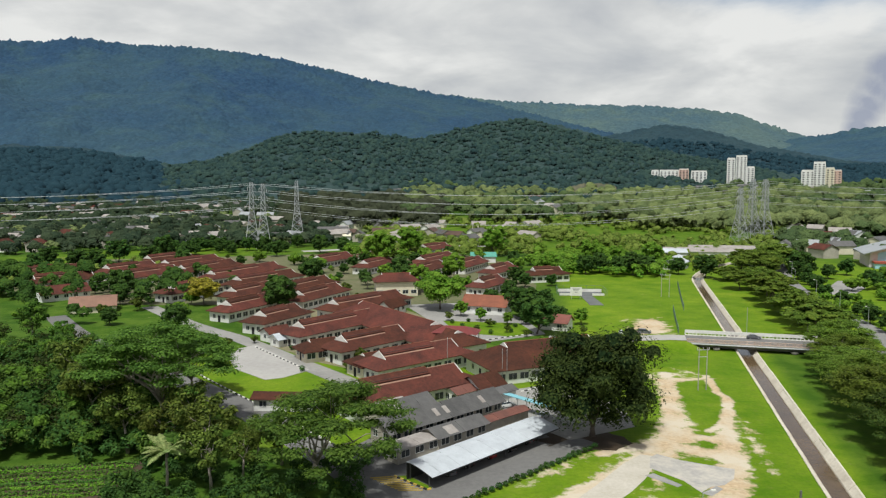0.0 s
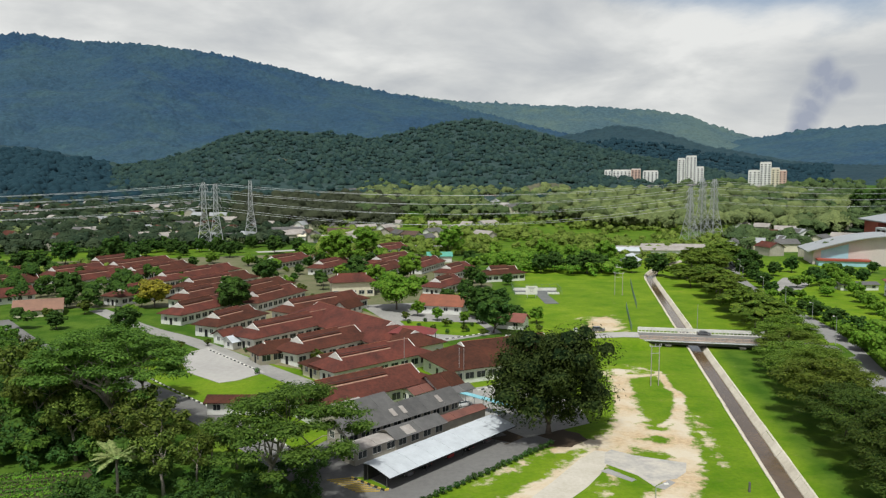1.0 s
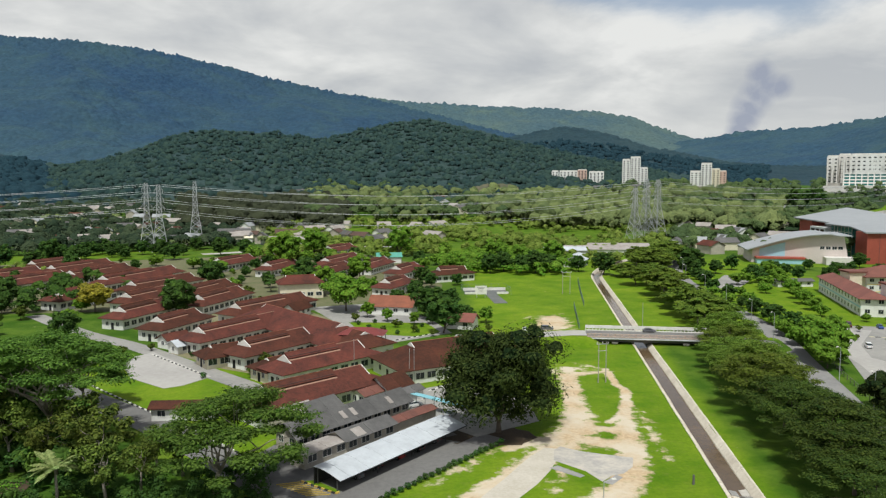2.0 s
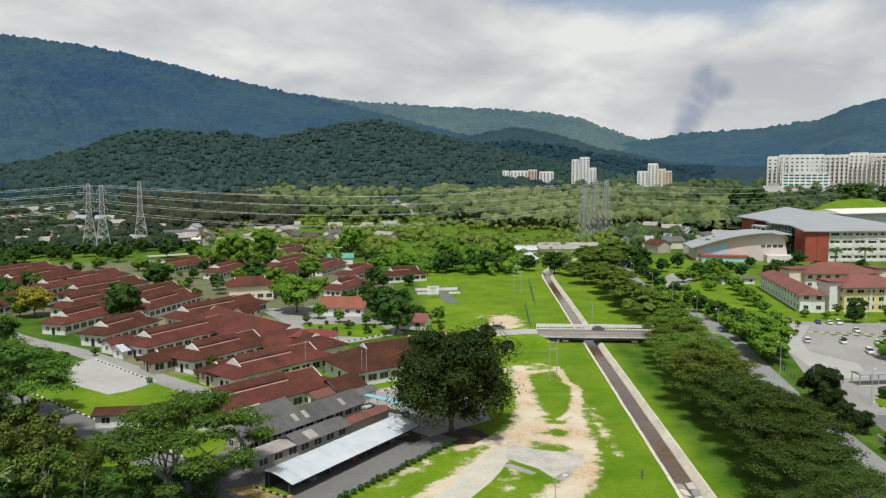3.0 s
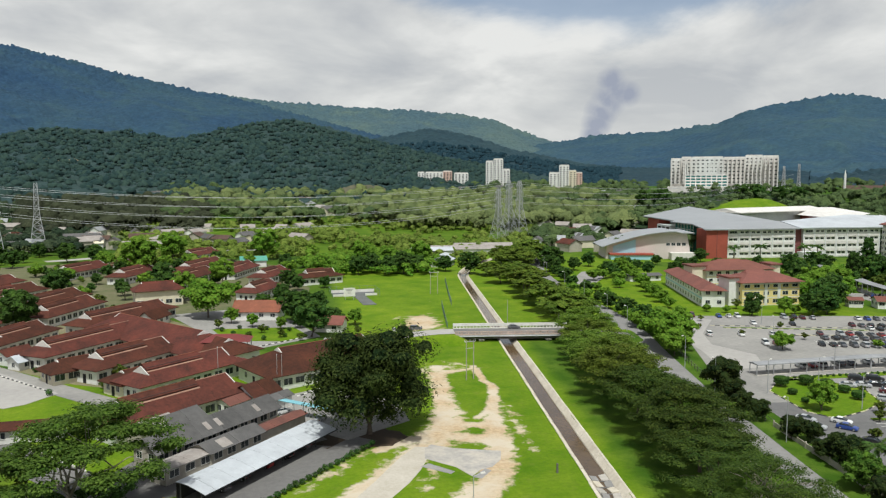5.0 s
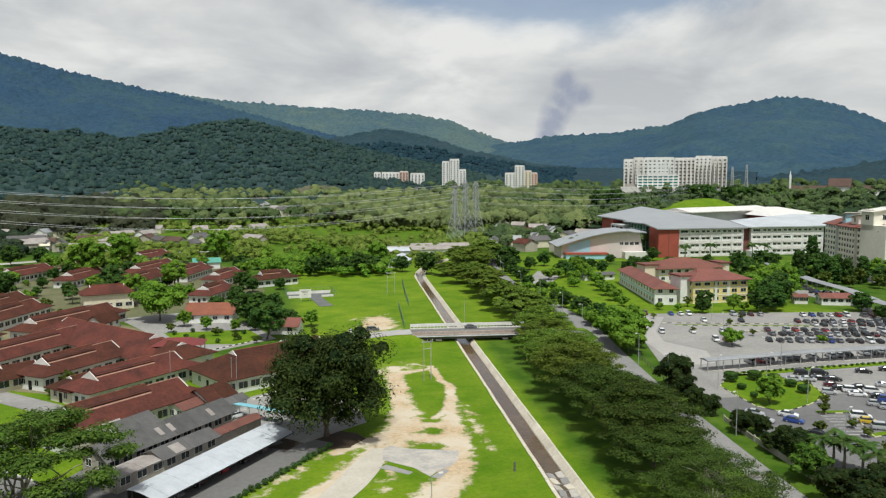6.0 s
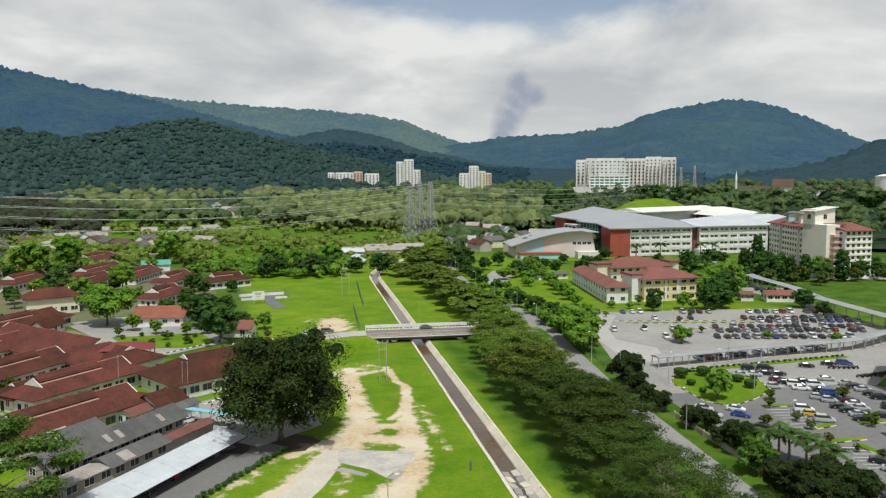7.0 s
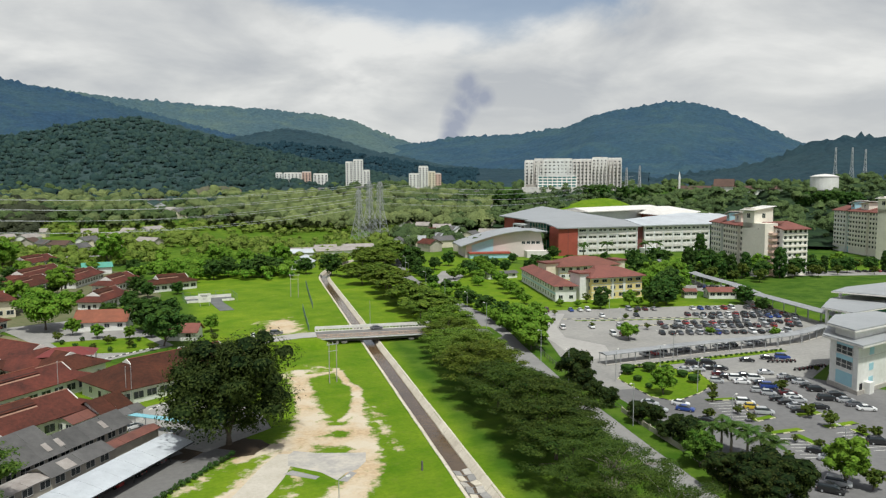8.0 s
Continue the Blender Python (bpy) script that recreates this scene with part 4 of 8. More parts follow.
def window_mesh(w, h, frame_mat=WHITE, pane=GLASS, mullions=1):
    key = (w, h, frame_mat.name, pane.name, mullions)
    if key not in WINDOWS:
        g = Geo()
        t, d = 0.07, 0.06
        g.box(-w / 2 - t, w / 2 + t, -d, 0.0, -h / 2 - t, -h / 2)
        g.box(-w / 2 - t, w / 2 + t, -d, 0.0, h / 2, h / 2 + t)
        g.box(-w / 2 - t, -w / 2, -d, 0.0, -h / 2, h / 2)
        g.box(w / 2, w / 2 + t, -d, 0.0, -h / 2, h / 2)
        for k in range(mullions):
            x = -w / 2 + w * (k + 1) / (mullions + 1)
            g.box(x - 0.03, x + 0.03, -d * 0.8, 0.0, -h / 2, h / 2)
        g.add([(-w / 2, -0.02, -h / 2), (w / 2, -0.02, -h / 2), (w / 2, -0.02, h / 2), (-w / 2, -0.02, h / 2)], [(0, 1, 2, 3)], 1)
        WINDOWS[key] = g.mesh("window", frame_mat, pane)
    return WINDOWS[key]


def window_row(parent, a, b, z, n, w, h, **kw):
    """n windows spaced evenly on the wall that runs from a to b (outside on its right)."""
    a, b = Vector((*a, 0)), Vector((*b, 0))
    d = (b - a).normalized()
    ang = math.degrees(math.atan2(d.y, d.x))
    for k in range(n):
        p = a + (b - a) * ((k + 0.5) / n)
        ob = new("window", window_mesh(w, h, **kw))
        ob.parent = parent
        ob.matrix_basis = pose(p.x + d.y * 0.012, p.y - d.x * 0.012, z, 0, 0, ang)


# ---- red-roofed ward blocks ----
def hip_roof(L, W, ez, rz, over, inset, gz):
    """Half-hipped roof: slopes, with an upright gablet at each end of the ridge. Returns roof, gablets."""
    x, y = L / 2 + over, W / 2 + over
    r = L / 2 - inset
    f = (rz - gz) / (rz - ez)
    gy = y * f
    top = Geo()
    th = 0.16
    vs = [(-x, -y, ez), (x, -y, ez), (x, y, ez), (-x, y, ez), (-r, 0, rz), (r, 0, rz), (-r, -gy, gz), (-r, gy, gz), (r, -gy, gz), (r, gy, gz)]
    fs = [(0, 1, 8, 5, 4, 6), (2, 3, 7, 4, 5, 9), (3, 0, 6, 7), (1, 2, 9, 8)]
    top.add(vs, fs)
    low = [(q[0], q[1], q[2] - th) for q in vs[:4]]
    top.add(vs[:4] + low, [(0, 4, 5, 1), (1, 5, 6, 2), (2, 6, 7, 3), (3, 7, 4, 0), (4, 7, 6, 5)])
    gab = []
    for s in (-1, 1):
        g = Geo()
        e = s * (r + 0.05)
        g.add([(e, -gy * 1.06, gz), (e, gy * 1.06, gz), (e, 0, rz + 0.1), (e - s * 0.2, -gy * 1.06, gz), (e - s * 0.2, gy * 1.06, gz), (e - s * 0.2, 0, rz + 0.1)], [(0, 1, 2), (3, 5, 4), (0, 3, 4, 1), (1, 4, 5, 2), (2, 5, 3, 0)])
        gab.append(g)
    return top, gab


def ward_block(a, b, width=8.5, ez=3.4, rz=6.4, wall=WHITE, roof=ROOF_RED, label="long single-storey block with dark red hipped roof", jack=True, windows=True, name="ward_block", extra=3.0, group="red-roofed blocks", jack_share=0.18):
    """a, b: the ends of its ridge."""
    cx, cy = (a[0] + b[0]) / 2, (a[1] + b[1]) / 2
    ridge_len = math.dist(a, b)
    inset = extra
    L = ridge_len + 2 * inset
    W = width
    ob = thing(name, pose(cx, cy, 0, 0, 0, heading(a, b)), label, "building", group)
    part("wall", Geo().box(-L / 2, L / 2, -W / 2, W / 2, -0.2, ez), wall, ob)
    top, gab = hip_roof(L, W, ez, rz, 0.9, inset, rz - (0.5 if jack else 0.2) * (rz - ez))
    rf = part("roof", top, roof, ob)
    for g in gab:
        part("gablet", g, FASCIA, rf, "white gable vent")
    if jack:
        g = Geo()
        j0, j1, jw = -ridge_len / 2 + 0.3, ridge_len * jack_share, 1.7
        sl = (rz - ez) / (W / 2 + 0.9)
        z0 = rz + 0.42
        g.extrude([(0, z0), (jw, z0 - jw * sl), (jw, z0 - jw * sl - 0.12), (0, z0 - 0.14), (-jw, z0 - jw * sl - 0.12), (-jw, z0 - jw * sl)], j0, j1, 0, pose(0, 0, 0, 0, 0, -90))
        part("ridge_roof", g, roof, rf)
        part("ridge_vent", Geo().box(j0 + 0.3, j1 - 0.3, -jw + 0.35, jw - 0.35, rz - jw * sl, rz + 0.05 - 0.5 * sl), RIDGE_DARK, rf)
        for q in (-1, 1):
            y0, y1 = q * (jw - 0.1), q * (jw + 0.22)
            part("flashing", Geo().add([(j0, y0, rz + 0.06 - (jw - 0.1) * sl), (j1, y0, rz + 0.06 - (jw - 0.1) * sl), (j1, y1, rz + 0.06 - (jw + 0.22) * sl), (j0, y1, rz + 0.06 - (jw + 0.22) * sl), (j0, y1, rz - (jw + 0.22) * sl), (j1, y1, rz - (jw + 0.22) * sl)], [(0, 1, 2, 3), (3, 2, 5, 4)]), FLASHING, rf, "pale mortar line")
        part("ridge_cap", Geo().box(j0, j1, -0.12, 0.12, rz + 0.40, rz + 0.50), ROOF_ORANGE, rf)
        part("ridge_cap", Geo().box(j1 + 0.05, ridge_len / 2, -0.14, 0.14, rz - 0.04, rz + 0.09), FLASHING, rf)
    else:
        part("ridge_cap", Geo().box(-ridge_len / 2, ridge_len / 2, -0.12, 0.12, rz - 0.02, rz + 0.08), ROOF_ORANGE, rf)
    if windows:
        n = max(3, int(L / 2.9))
        window_row(ob, (-L / 2, -W / 2), (L / 2, -W / 2), 1.7, n, 2.1, 1.4)
        window_row(ob, (-L / 2, W / 2), (-L / 2, -W / 2), 1.75, 2, 1.1, 1.2)
        part("door", Geo().box(-L / 2 - 0.05, -L / 2, -0.5, 0.5, 0, 2.1), DARK, ob)
    return ob


def gable_house(a, b, width, ez, rz, wall, roof, label, name="house", over=0.6, group="", windows=True, category="building"):
    cx, cy = (a[0] + b[0]) / 2, (a[1] + b[1]) / 2
    L, W = math.dist(a, b), width
    ob = thing(name, pose(cx, cy, float(rise(cx, cy)), 0, 0, heading(a, b)), label, category, group)
    g = Geo().box(-L / 2, L / 2, -W / 2, W / 2, -0.3, ez)
    for s in (-1, 1):
        g.add([(s * L / 2, -W / 2, ez), (s * L / 2, W / 2, ez), (s * L / 2, 0, rz - 0.1)], [(0, 1, 2)])
    part("wall", g, wall, ob)
    sl = (rz - ez) / (W / 2)
    y, z = W / 2 + over, ez - over * sl
    r = Geo().extrude([(0, rz), (y, z), (y, z - 0.14), (0, rz - 0.16), (-y, z - 0.14), (-y, z)], -L / 2 - over, L / 2 + over, 0, pose(0, 0, 0, 0, 0, 90))
    part("roof", r, roof, ob)
    if windows:
        n = max(2, int(L / 3.2))
        window_row(ob, (-L / 2, -W / 2), (L / 2, -W / 2), min(1.7, ez * 0.55), n, 1.4, 1.1)
        window_row(ob, (-L / 2, W / 2), (-L / 2, -W / 2), min(1.7, ez * 0.55), 1 if W < 6 else 2, 1.1, 1.1)
    return ob


WARDS_NEAR = [((-39.5, 198), (-20.5, 221), 8.5), ((-35.5, 235), (-16.5, 258), 8.5), ((-50.5, 254), (-40.5, 276), 8.5), ((-25.4, 180.5), (-12.0, 194.5), 8.0), ((-14.5, 163.5), (2.0, 177.0), 8.5), ((-16.5, 138.3), (2.4, 152.8), 9.0), ((-54, 214.5), (-46.5, 229), 8), ((-69.5, 233), (-60, 252), 8), ((-82.4, 292), (-66, 318), 8.5), ((-98.5, 310.4), (-80, 347), 8.5), ((-133.7, 352), (-119, 382), 8.5), ((-135.7, 310), (-123, 334), 8.5), ((-101, 269.7), (-92, 288), 8.5), ((-17, 325), (-2, 355), 9), ((-11.5, 368), (3, 398), 9)]
WARDS_FAR = [((14, 285.7), (22.5, 300.6), 8), ((21, 329), (31, 347), 8.5), ((-58, 275), (-48, 297), 8.5), ((-118, 330), (-104, 360), 8.5), ((-152, 330), (-140, 352), 8.5), ((8, 352), (18, 374), 8.5), ((-186, 322), (-168, 340), 8.5), ((-166, 296), (-150, 312), 8.5), ((-150, 372), (-138, 396), 8.5), ((-38, 350), (-28, 372), 8.5), ((-76, 262), (-67, 280), 8), ((39.5, 323), (52, 327), 8), ((-12, 436), (1, 456), 8.5), ((-64, 372), (-52, 396), 8.5), ((-42, 408), (-30, 432), 8.5)]
WARDS = WARDS_NEAR + WARDS_FAR
for a, b, w in WARDS:
    ward_block(a, b, w)
ward_block((-25, 227), (-2, 193), 15, 3.2, 7.4, label="wide central block with dark red hipped roof", jack=False, extra=5)
ward_block((-8, 203), (4, 187), 12, 3.2, 6.2, label="wide dark red hipped roof over a linking corridor", jack=False, extra=4)
ward_block((14, 167), (35, 176), 15, 3.4, 7.6, label="broad dark red hipped roof beside the big tree", jack=False, extra=6)
ward_block((-33.6, 181.6), (-27.4, 185.4), 7.0, 2.8, 5.0, CREAM, label="small cream annexe with dark red hipped roof", jack=False, extra=2.2)
ward_block((-18.6, 166.8), (-14.6, 170.0), 7.0, 2.9, 5.0, CREAM, label="cream end annexe with dark red hipped roof", jack=False, extra=2.0)
gable_house((-45.5, 196), (-39.8, 202), 4.2, 2.4, 3.5, WHITE, ZINC_WHITE, "white hut with pale metal gable roof beside the lane", "hut")
gable_house((-49.5, 202), (-45, 207), 4.6, 2.8, 4.0, WHITE, ROOF_RED, "white annexe with red gable roof", "annexe")
gable_house((8, 250), (22, 245.5), 9, 3.2, 6.0, WHITE, ROOF_ORANGE, "white house with bright orange tiled roof", "house")
gable_house((30, 222), (38, 218), 6, 2.8, 4.6, WHITE, ROOF_SALMON, "small gatehouse with red roof", "gatehouse")
ward_block((-24, 285.5), (-13, 287.5), 9, 5.8, 8.6, CREAM, label="two-storey cream house with dark red hipped roof", jack=False, extra=2.5)
gable_house((-19.5, 241), (-15, 250), 5, 3, 5, WHITE, ROOF_RED, "small white porch house with red roof", "annexe")
gable_house((-36.8, 142.3), (-25.6, 141.6), 4.2, 2.7, 3.4, WHITE, ROOF_RED, "white house half hidden by a rain tree", "house")
gable_house((-126.7, 248.4), (-113.7, 253.5), 11, 2.6, 5.2, CREAM, mat("faded_brown_tiles", (0.26, 0.145, 0.10), (0.19, 0.11, 0.08), 0.9, 0.2, 1.0, 0.3), "low house with faded salmon-brown tiled roof", "house")
gable_house((-150, 270), (-138, 282), 9, 3, 5.5, WHITE, ROOF_RED, "white house with dark red roof", "house")
part_canopy = thing("entrance_canopy", pose(3.4, 191.6, 0, 0, 0, -12) @ Matrix.Diagonal((1.05, 1.0, 1.22, 1)), "flat-pitched bright red entrance canopy", "canopy")
part("roof", Geo().add([(-6, -3.6, 4.2), (6, -3.6, 4.2), (6, 3.6, 4.2), (-6, 3.6, 4.2), (-2.5, 0, 5.4), (2.5, 0, 5.4)], [(0, 1, 5, 4), (2, 3, 4, 5), (3, 0, 4), (1, 2, 5), (3, 2, 1, 0)]), mat("bright_red_sheet", (0.19, 0.040, 0.036), (0.14, 0.033, 0.03), 0.6, 0.2, 1.0), part_canopy)
for x in (-5.4, 0, 5.4):
    for y in (-3, 3):
        part("post", Geo().box(x - 0.12, x + 0.12, y - 0.12, y + 0.12, 0, 4.25), WHITE, part_canopy)


# ---- grey sheds and the long carport ----
def shed(cx, cy, L, W, ang, ez, rz, roof, wall, label, over=0.7, windows=True, name="workshop_shed"):
    ob = thing(name, pose(cx, cy, 0, 0, 0, ang), label, "shed")
    g = Geo().box(-L / 2, L / 2, -W / 2, W / 2, -0.2, ez)
    for s in (-1, 1):
        g.add([(s * L / 2, -W / 2, ez), (s * L / 2, W / 2, ez), (s * L / 2, 0, rz - 0.1)], [(0, 1, 2)])
    part("wall", g, wall, ob)
    sl = (rz - ez) / (W / 2)
    y, z = W / 2 + over, ez - over * sl
    for s in (-1, 1):
        n = max(2, int(L / 4))
        for k in range(n):
            x0, x1 = -L / 2 - over + (L + 2 * over) * k / n, -L / 2 - over + (L + 2 * over) * (k + 1) / n - 0.03
            dz = 0.02 * (k % 2)
            sheet = Geo().add([(x0, 0, rz + dz), (x1, 0, rz + dz), (x1, s * y, z + dz), (x0, s * y, z + dz), (x0, 0, rz - 0.06), (x1, 0, rz - 0.06), (x1, s * y, z - 0.06), (x0, s * y, z - 0.06)],
                              [(0, 1, 2, 3), (4, 7, 6, 5), (0, 3, 7, 4), (1, 5, 6, 2), (2, 6, 7, 3)])
            part("roof_sheet", sheet, roof, ob)
    if windows:
        n = max(3, int(L / 2.4))
        window_row(ob, (-L / 2, -W / 2), (L / 2, -W / 2), ez * 0.62, n, 1.7, 1.1)
        window_row(ob, (-L / 2, W / 2), (-L / 2, -W / 2), ez * 0.6, 2, 1.2, 1.1)
    return ob


DIRTY = mat("dirty_cream_wall", (0.50, 0.46, 0.38), (0.33, 0.30, 0.25), 0.8, 0.2, 1.2)
STAINED = mat("stained_pale_sheet", (0.36, 0.33, 0.30), (0.24, 0.21, 0.19), 0.75, 0.25, 1.2, 0.3)
main_shed = shed(-0.6, 130.6, 27, 5.6, 42.5, 3.2, 4.9, ZINC_GREY, DIRTY, "long workshop with weathered grey sheet roof")
for x in (-3.0, -0.6, 8.5):
    part("skylight", Geo().add([(x, -1.0, 4.37), (x + 1.0, -1.0, 4.37), (x + 1.0, -2.6, 3.44), (x, -2.6, 3.44)], [(0, 1, 2, 3)]), STAINED, main_shed, "pale translucent roof sheet")
annexe = shed(2.0, 124.0, 11.5, 4.6, 42.5, 2.55, 3.5, ZINC_GREY, DIRTY, "workshop annexe with patched grey sheet roof", 0.5)
part("skylight", Geo().add([(-3.4, -0.5, 3.34), (-1.2, -0.5, 3.34), (-1.2, -2.5, 2.52), (-3.4, -2.5, 2.52)], [(0, 1, 2, 3)]), STAINED, annexe, "pale translucent roof sheet")
shed(-5.0, 117.2, 9.0, 3.6, 42.5, 2.5, 2.75, STAINED, DIRTY, "low annexe with stained pale flat roof", 0.4)
shed(10.6, 130.8, 12.0, 2.6, 42.5, 2.5, 2.9, RUST, DIRTY, "narrow lean-to with rusty red sheet roof", 0.4, False)
shed(-10.5, 134.5, 6.5, 5.5, 42.5, 2.7, 4.0, STAINED, DIRTY, "low store with pale patched sheet roof", 0.5, False)
shed(-6.0, 137.6, 7, 5, 42.5, 2.7, 4.0, ZINC_GREY, WHITE, "low store with weathered grey sheet roof", 0.5)
shed(8.2, 150.6, 6.5, 6.0, 40, 3.0, 4.8, ROOF_RED, WHITE, "white store with red roof")
shed(3.6, 146.6, 5.5, 4.0, 42, 2.5, 3.3, RUST, WHITE, "small hut with rusty roof", 0.4)
shed(12.0, 146.8, 5, 3.2, 40, 2.5, 3.2, ZINC_GREY, WHITE, "small lean-to with grey roof", 0.4, False)


DARK_STEEL = mat("dark_painted_steel", (0.09, 0.09, 0.09), (0.06, 0.06, 0.06), 0.6)


def carport():
    a, b = Vector((-1.9, 103.6)), Vector((19.9, 125.2))
    L = (b - a).length
    ob = thing("carport", pose(a.x, a.y, 0, 0, 0, heading(a, b)), "long open carport with pale metal sheet roof", "carport")
    D = 4.9
    n = 15
    for k in range(n):
        x0, x1 = L * k / n, L * (k + 1) / n - 0.02
        prof = [(-0.6, 1.95), (D * 0.25, 2.4), (D * 0.55, 2.72), (D * 0.8, 2.84), (D + 0.3, 2.75)]
        vs = [(x, y, z + 0.012 * (k % 2)) for x in (x0, x1) for y, z in prof] + [(x, y, z - 0.07) for x in (x0, x1) for y, z in prof]
        m = len(prof)
        fs = [(i, i + 1, m + i + 1, m + i) for i in range(m - 1)] + [(2 * m + i, 3 * m + i, 3 * m + i + 1, 2 * m + i + 1) for i in range(m - 1)]
        fs += [(0, m, 3 * m, 2 * m), (m - 1, 3 * m - 1, 4 * m - 1, 2 * m - 1), tuple(range(m)) + tuple(range(3 * m - 1, 2 * m - 1, -1)), tuple(range(m, 2 * m))[::-1] + tuple(range(3 * m, 4 * m))]
        part("roof_sheet", Geo().add(vs, fs), ZINC_WHITE, ob)
    part("gutter", Geo().box(0, L, -0.72, -0.6, 1.84, 1.98), PAINT_BLACK, ob)
    for k in range(8):
        x = 0.4 + (L - 0.8) * k / 7
        if k % 2 == 0:
            part("post", Geo().box(x - 0.06, x + 0.06, 0.5, 0.62, 0, 2.2), DARK_STEEL, ob)
        part("post", Geo().box(x - 0.07, x + 0.07, D - 0.3, D - 0.16, 0, 2.7), DARK_STEEL, ob)
        part("rafter", Geo().bar((x, -0.4, 1.94), (x, D * 0.8, 2.72), 0.1), DARK_STEEL, ob)
    part("beam", Geo().box(0, L, 0.5, 0.62, 2.06, 2.18), DARK_STEEL, ob)
    # black sheet stands in for the deep shade under the roof
    part("shaded_back_wall", Geo().box(0, L, D + 0.05, D + 0.2, 0, 2.6), PAINT_BLACK, ob)


carport()


# ---- the bridge over the canal ----
# darker concrete; on the bridge girders it paints the shade below the deck
DARK_CONC = mat("dark_concrete", (0.16, 0.15, 0.14), (0.09, 0.085, 0.08), 0.9, 0.3, 1.5, 0.2)
def bridge():
    a, b = Vector((66.0, 197.2)), Vector((98.5, 188.8))
    L = (b - a).length
    ob = thing("bridge", pose(a.x, a.y, 1.3, 0, 0, heading(a, b)), "white-railed concrete road bridge over the canal", "bridge")
    part("deck", Geo().box(0, L, -4.6, 4.6, 0.52, 0.75), CONCRETE, ob)
    part("roadway", Geo().box(0, L, -3.7, 3.9, 0.754, 0.80), ASPHALT, ob)
    for y, tall, mt, nm in ((4.3, 1.5, PAINT_WHITE, "white_parapet"), (-4.4, 0.9, RAIL_BROWN, "brown_parapet")):
        p = part(nm, Geo().box(0, L, y - 0.13, y + 0.13, 0.75, 0.95), mt, ob, "white painted parapet" if y > 0 else "faded pink-brown parapet")
        part("top_rail", Geo().box(0, L, y - 0.16, y + 0.16, 0.75 + tall - (0.85 if y > 0 else 0.12), 0.75 + tall), mt, p)
        if y < 0:
            part("middle_rail", Geo().box(0, L, y - 0.08, y + 0.08, 1.18, 1.3), mt, p)
        n = 34 if y > 0 else 18
        for k in range(n + 1):
            x = 0.1 + (L - 0.2) * k / n
            part("baluster", Geo().box(x - 0.12, x + 0.12, y - 0.1, y + 0.1, 0.9, 0.75 + tall - 0.1), mt, p)
    for k in range(5):
        y = -3.3 + 1.65 * k
        part("girder", Geo().box(0.5, L - 0.5, y - 0.25, y + 0.25, -0.75, 0.515), DARK_CONC, ob)
    for x in (7.5, 26.5):
        part("pier", Geo().box(x - 0.5, x + 0.5, -4.2, 4.2, -4.0, -0.75), CONCRETE, ob)
        part("pier_cap", Geo().box(x - 0.8, x + 0.8, -4.6, 4.6, -0.95, -0.7), CONCRETE, ob)
    part("pipe", Geo().tube([(-1, -4.95, 0.35), (L + 1, -4.95, 0.35)], [0.2, 0.2], 8), STEEL, ob)
    part("pipe", Geo().tube([(-2.2, -5.0, -0.3), (-1, -4.95, 0.35)], [0.2, 0.2], 8), PAINT_WHITE, ob)


bridge()

# ---- lattice pylons and their lines ----
def pylon(x, y, h, base, ang, label, arms=3, arm=6.5, bar=0.34):
    z = float(rise(x, y))
    ob = thing("pylon", pose(x, y, z, 0, 0, ang), label, "pylon", "power line pylons")
    waist, top = h * 0.55, base * 0.16

    def half(s):
        return base / 2 + (top - base / 2) * min(1, s / waist) if s < waist else top + (top * 0.55 - top) * (s - waist) / (h - waist)
    levels = [0, 0.14, 0.27, 0.38, 0.47, 0.55, 0.63, 0.71, 0.79, 0.87, 0.94, 1.0]
    for sx, sy in ((1, 1), (1, -1), (-1, 1), (-1, -1)):
        part("leg", Geo().tube([(sx * half(p * h), sy * half(p * h), p * h) for p in levels], [bar * 0.62] * len(levels), 4), STEEL, ob)
    g = Geo()
    for p, q in zip(levels, levels[1:]):
        a, b = half(p * h), half(q * h)
        for k in range(4):
            c0, s0 = [(1, 1), (1, -1), (-1, -1), (-1, 1)][k]
            c1, s1 = [(1, -1), (-1, -1), (-1, 1), (1, 1)][k]
            g.bar((c0 * a, s0 * a, p * h), (c1 * b, s1 * b, q * h), bar * 0.6)
            g.bar((c1 * a, s1 * a, p * h), (c0 * b, s0 * b, q * h), bar * 0.6)
            g.bar((c0 * b, s0 * b, q * h), (c1 * b, s1 * b, q * h), bar * 0.5)
    tagged(part("bracing", g, STEEL, ob), kind="stuff")
    for k in range(arms):
        zz = h * (0.66 + 0.13 * k)
        g = Geo()
        for s in (-1, 1):
            tip = Vector((s * arm * (1 - 0.12 * k), 0, zz))
            for q in (-0.7, 0.7):
                g.bar((s * half(zz), q, zz + 0.2), tip, bar * 0.55)
                g.bar((s * half(zz), q, zz + 2.0), tip, bar * 0.5)
            g.bar(tip, tip - Vector((0, 0, 2.0)), bar * 0.6)
        part("cross_arm", g, STEEL, ob)
    return ob


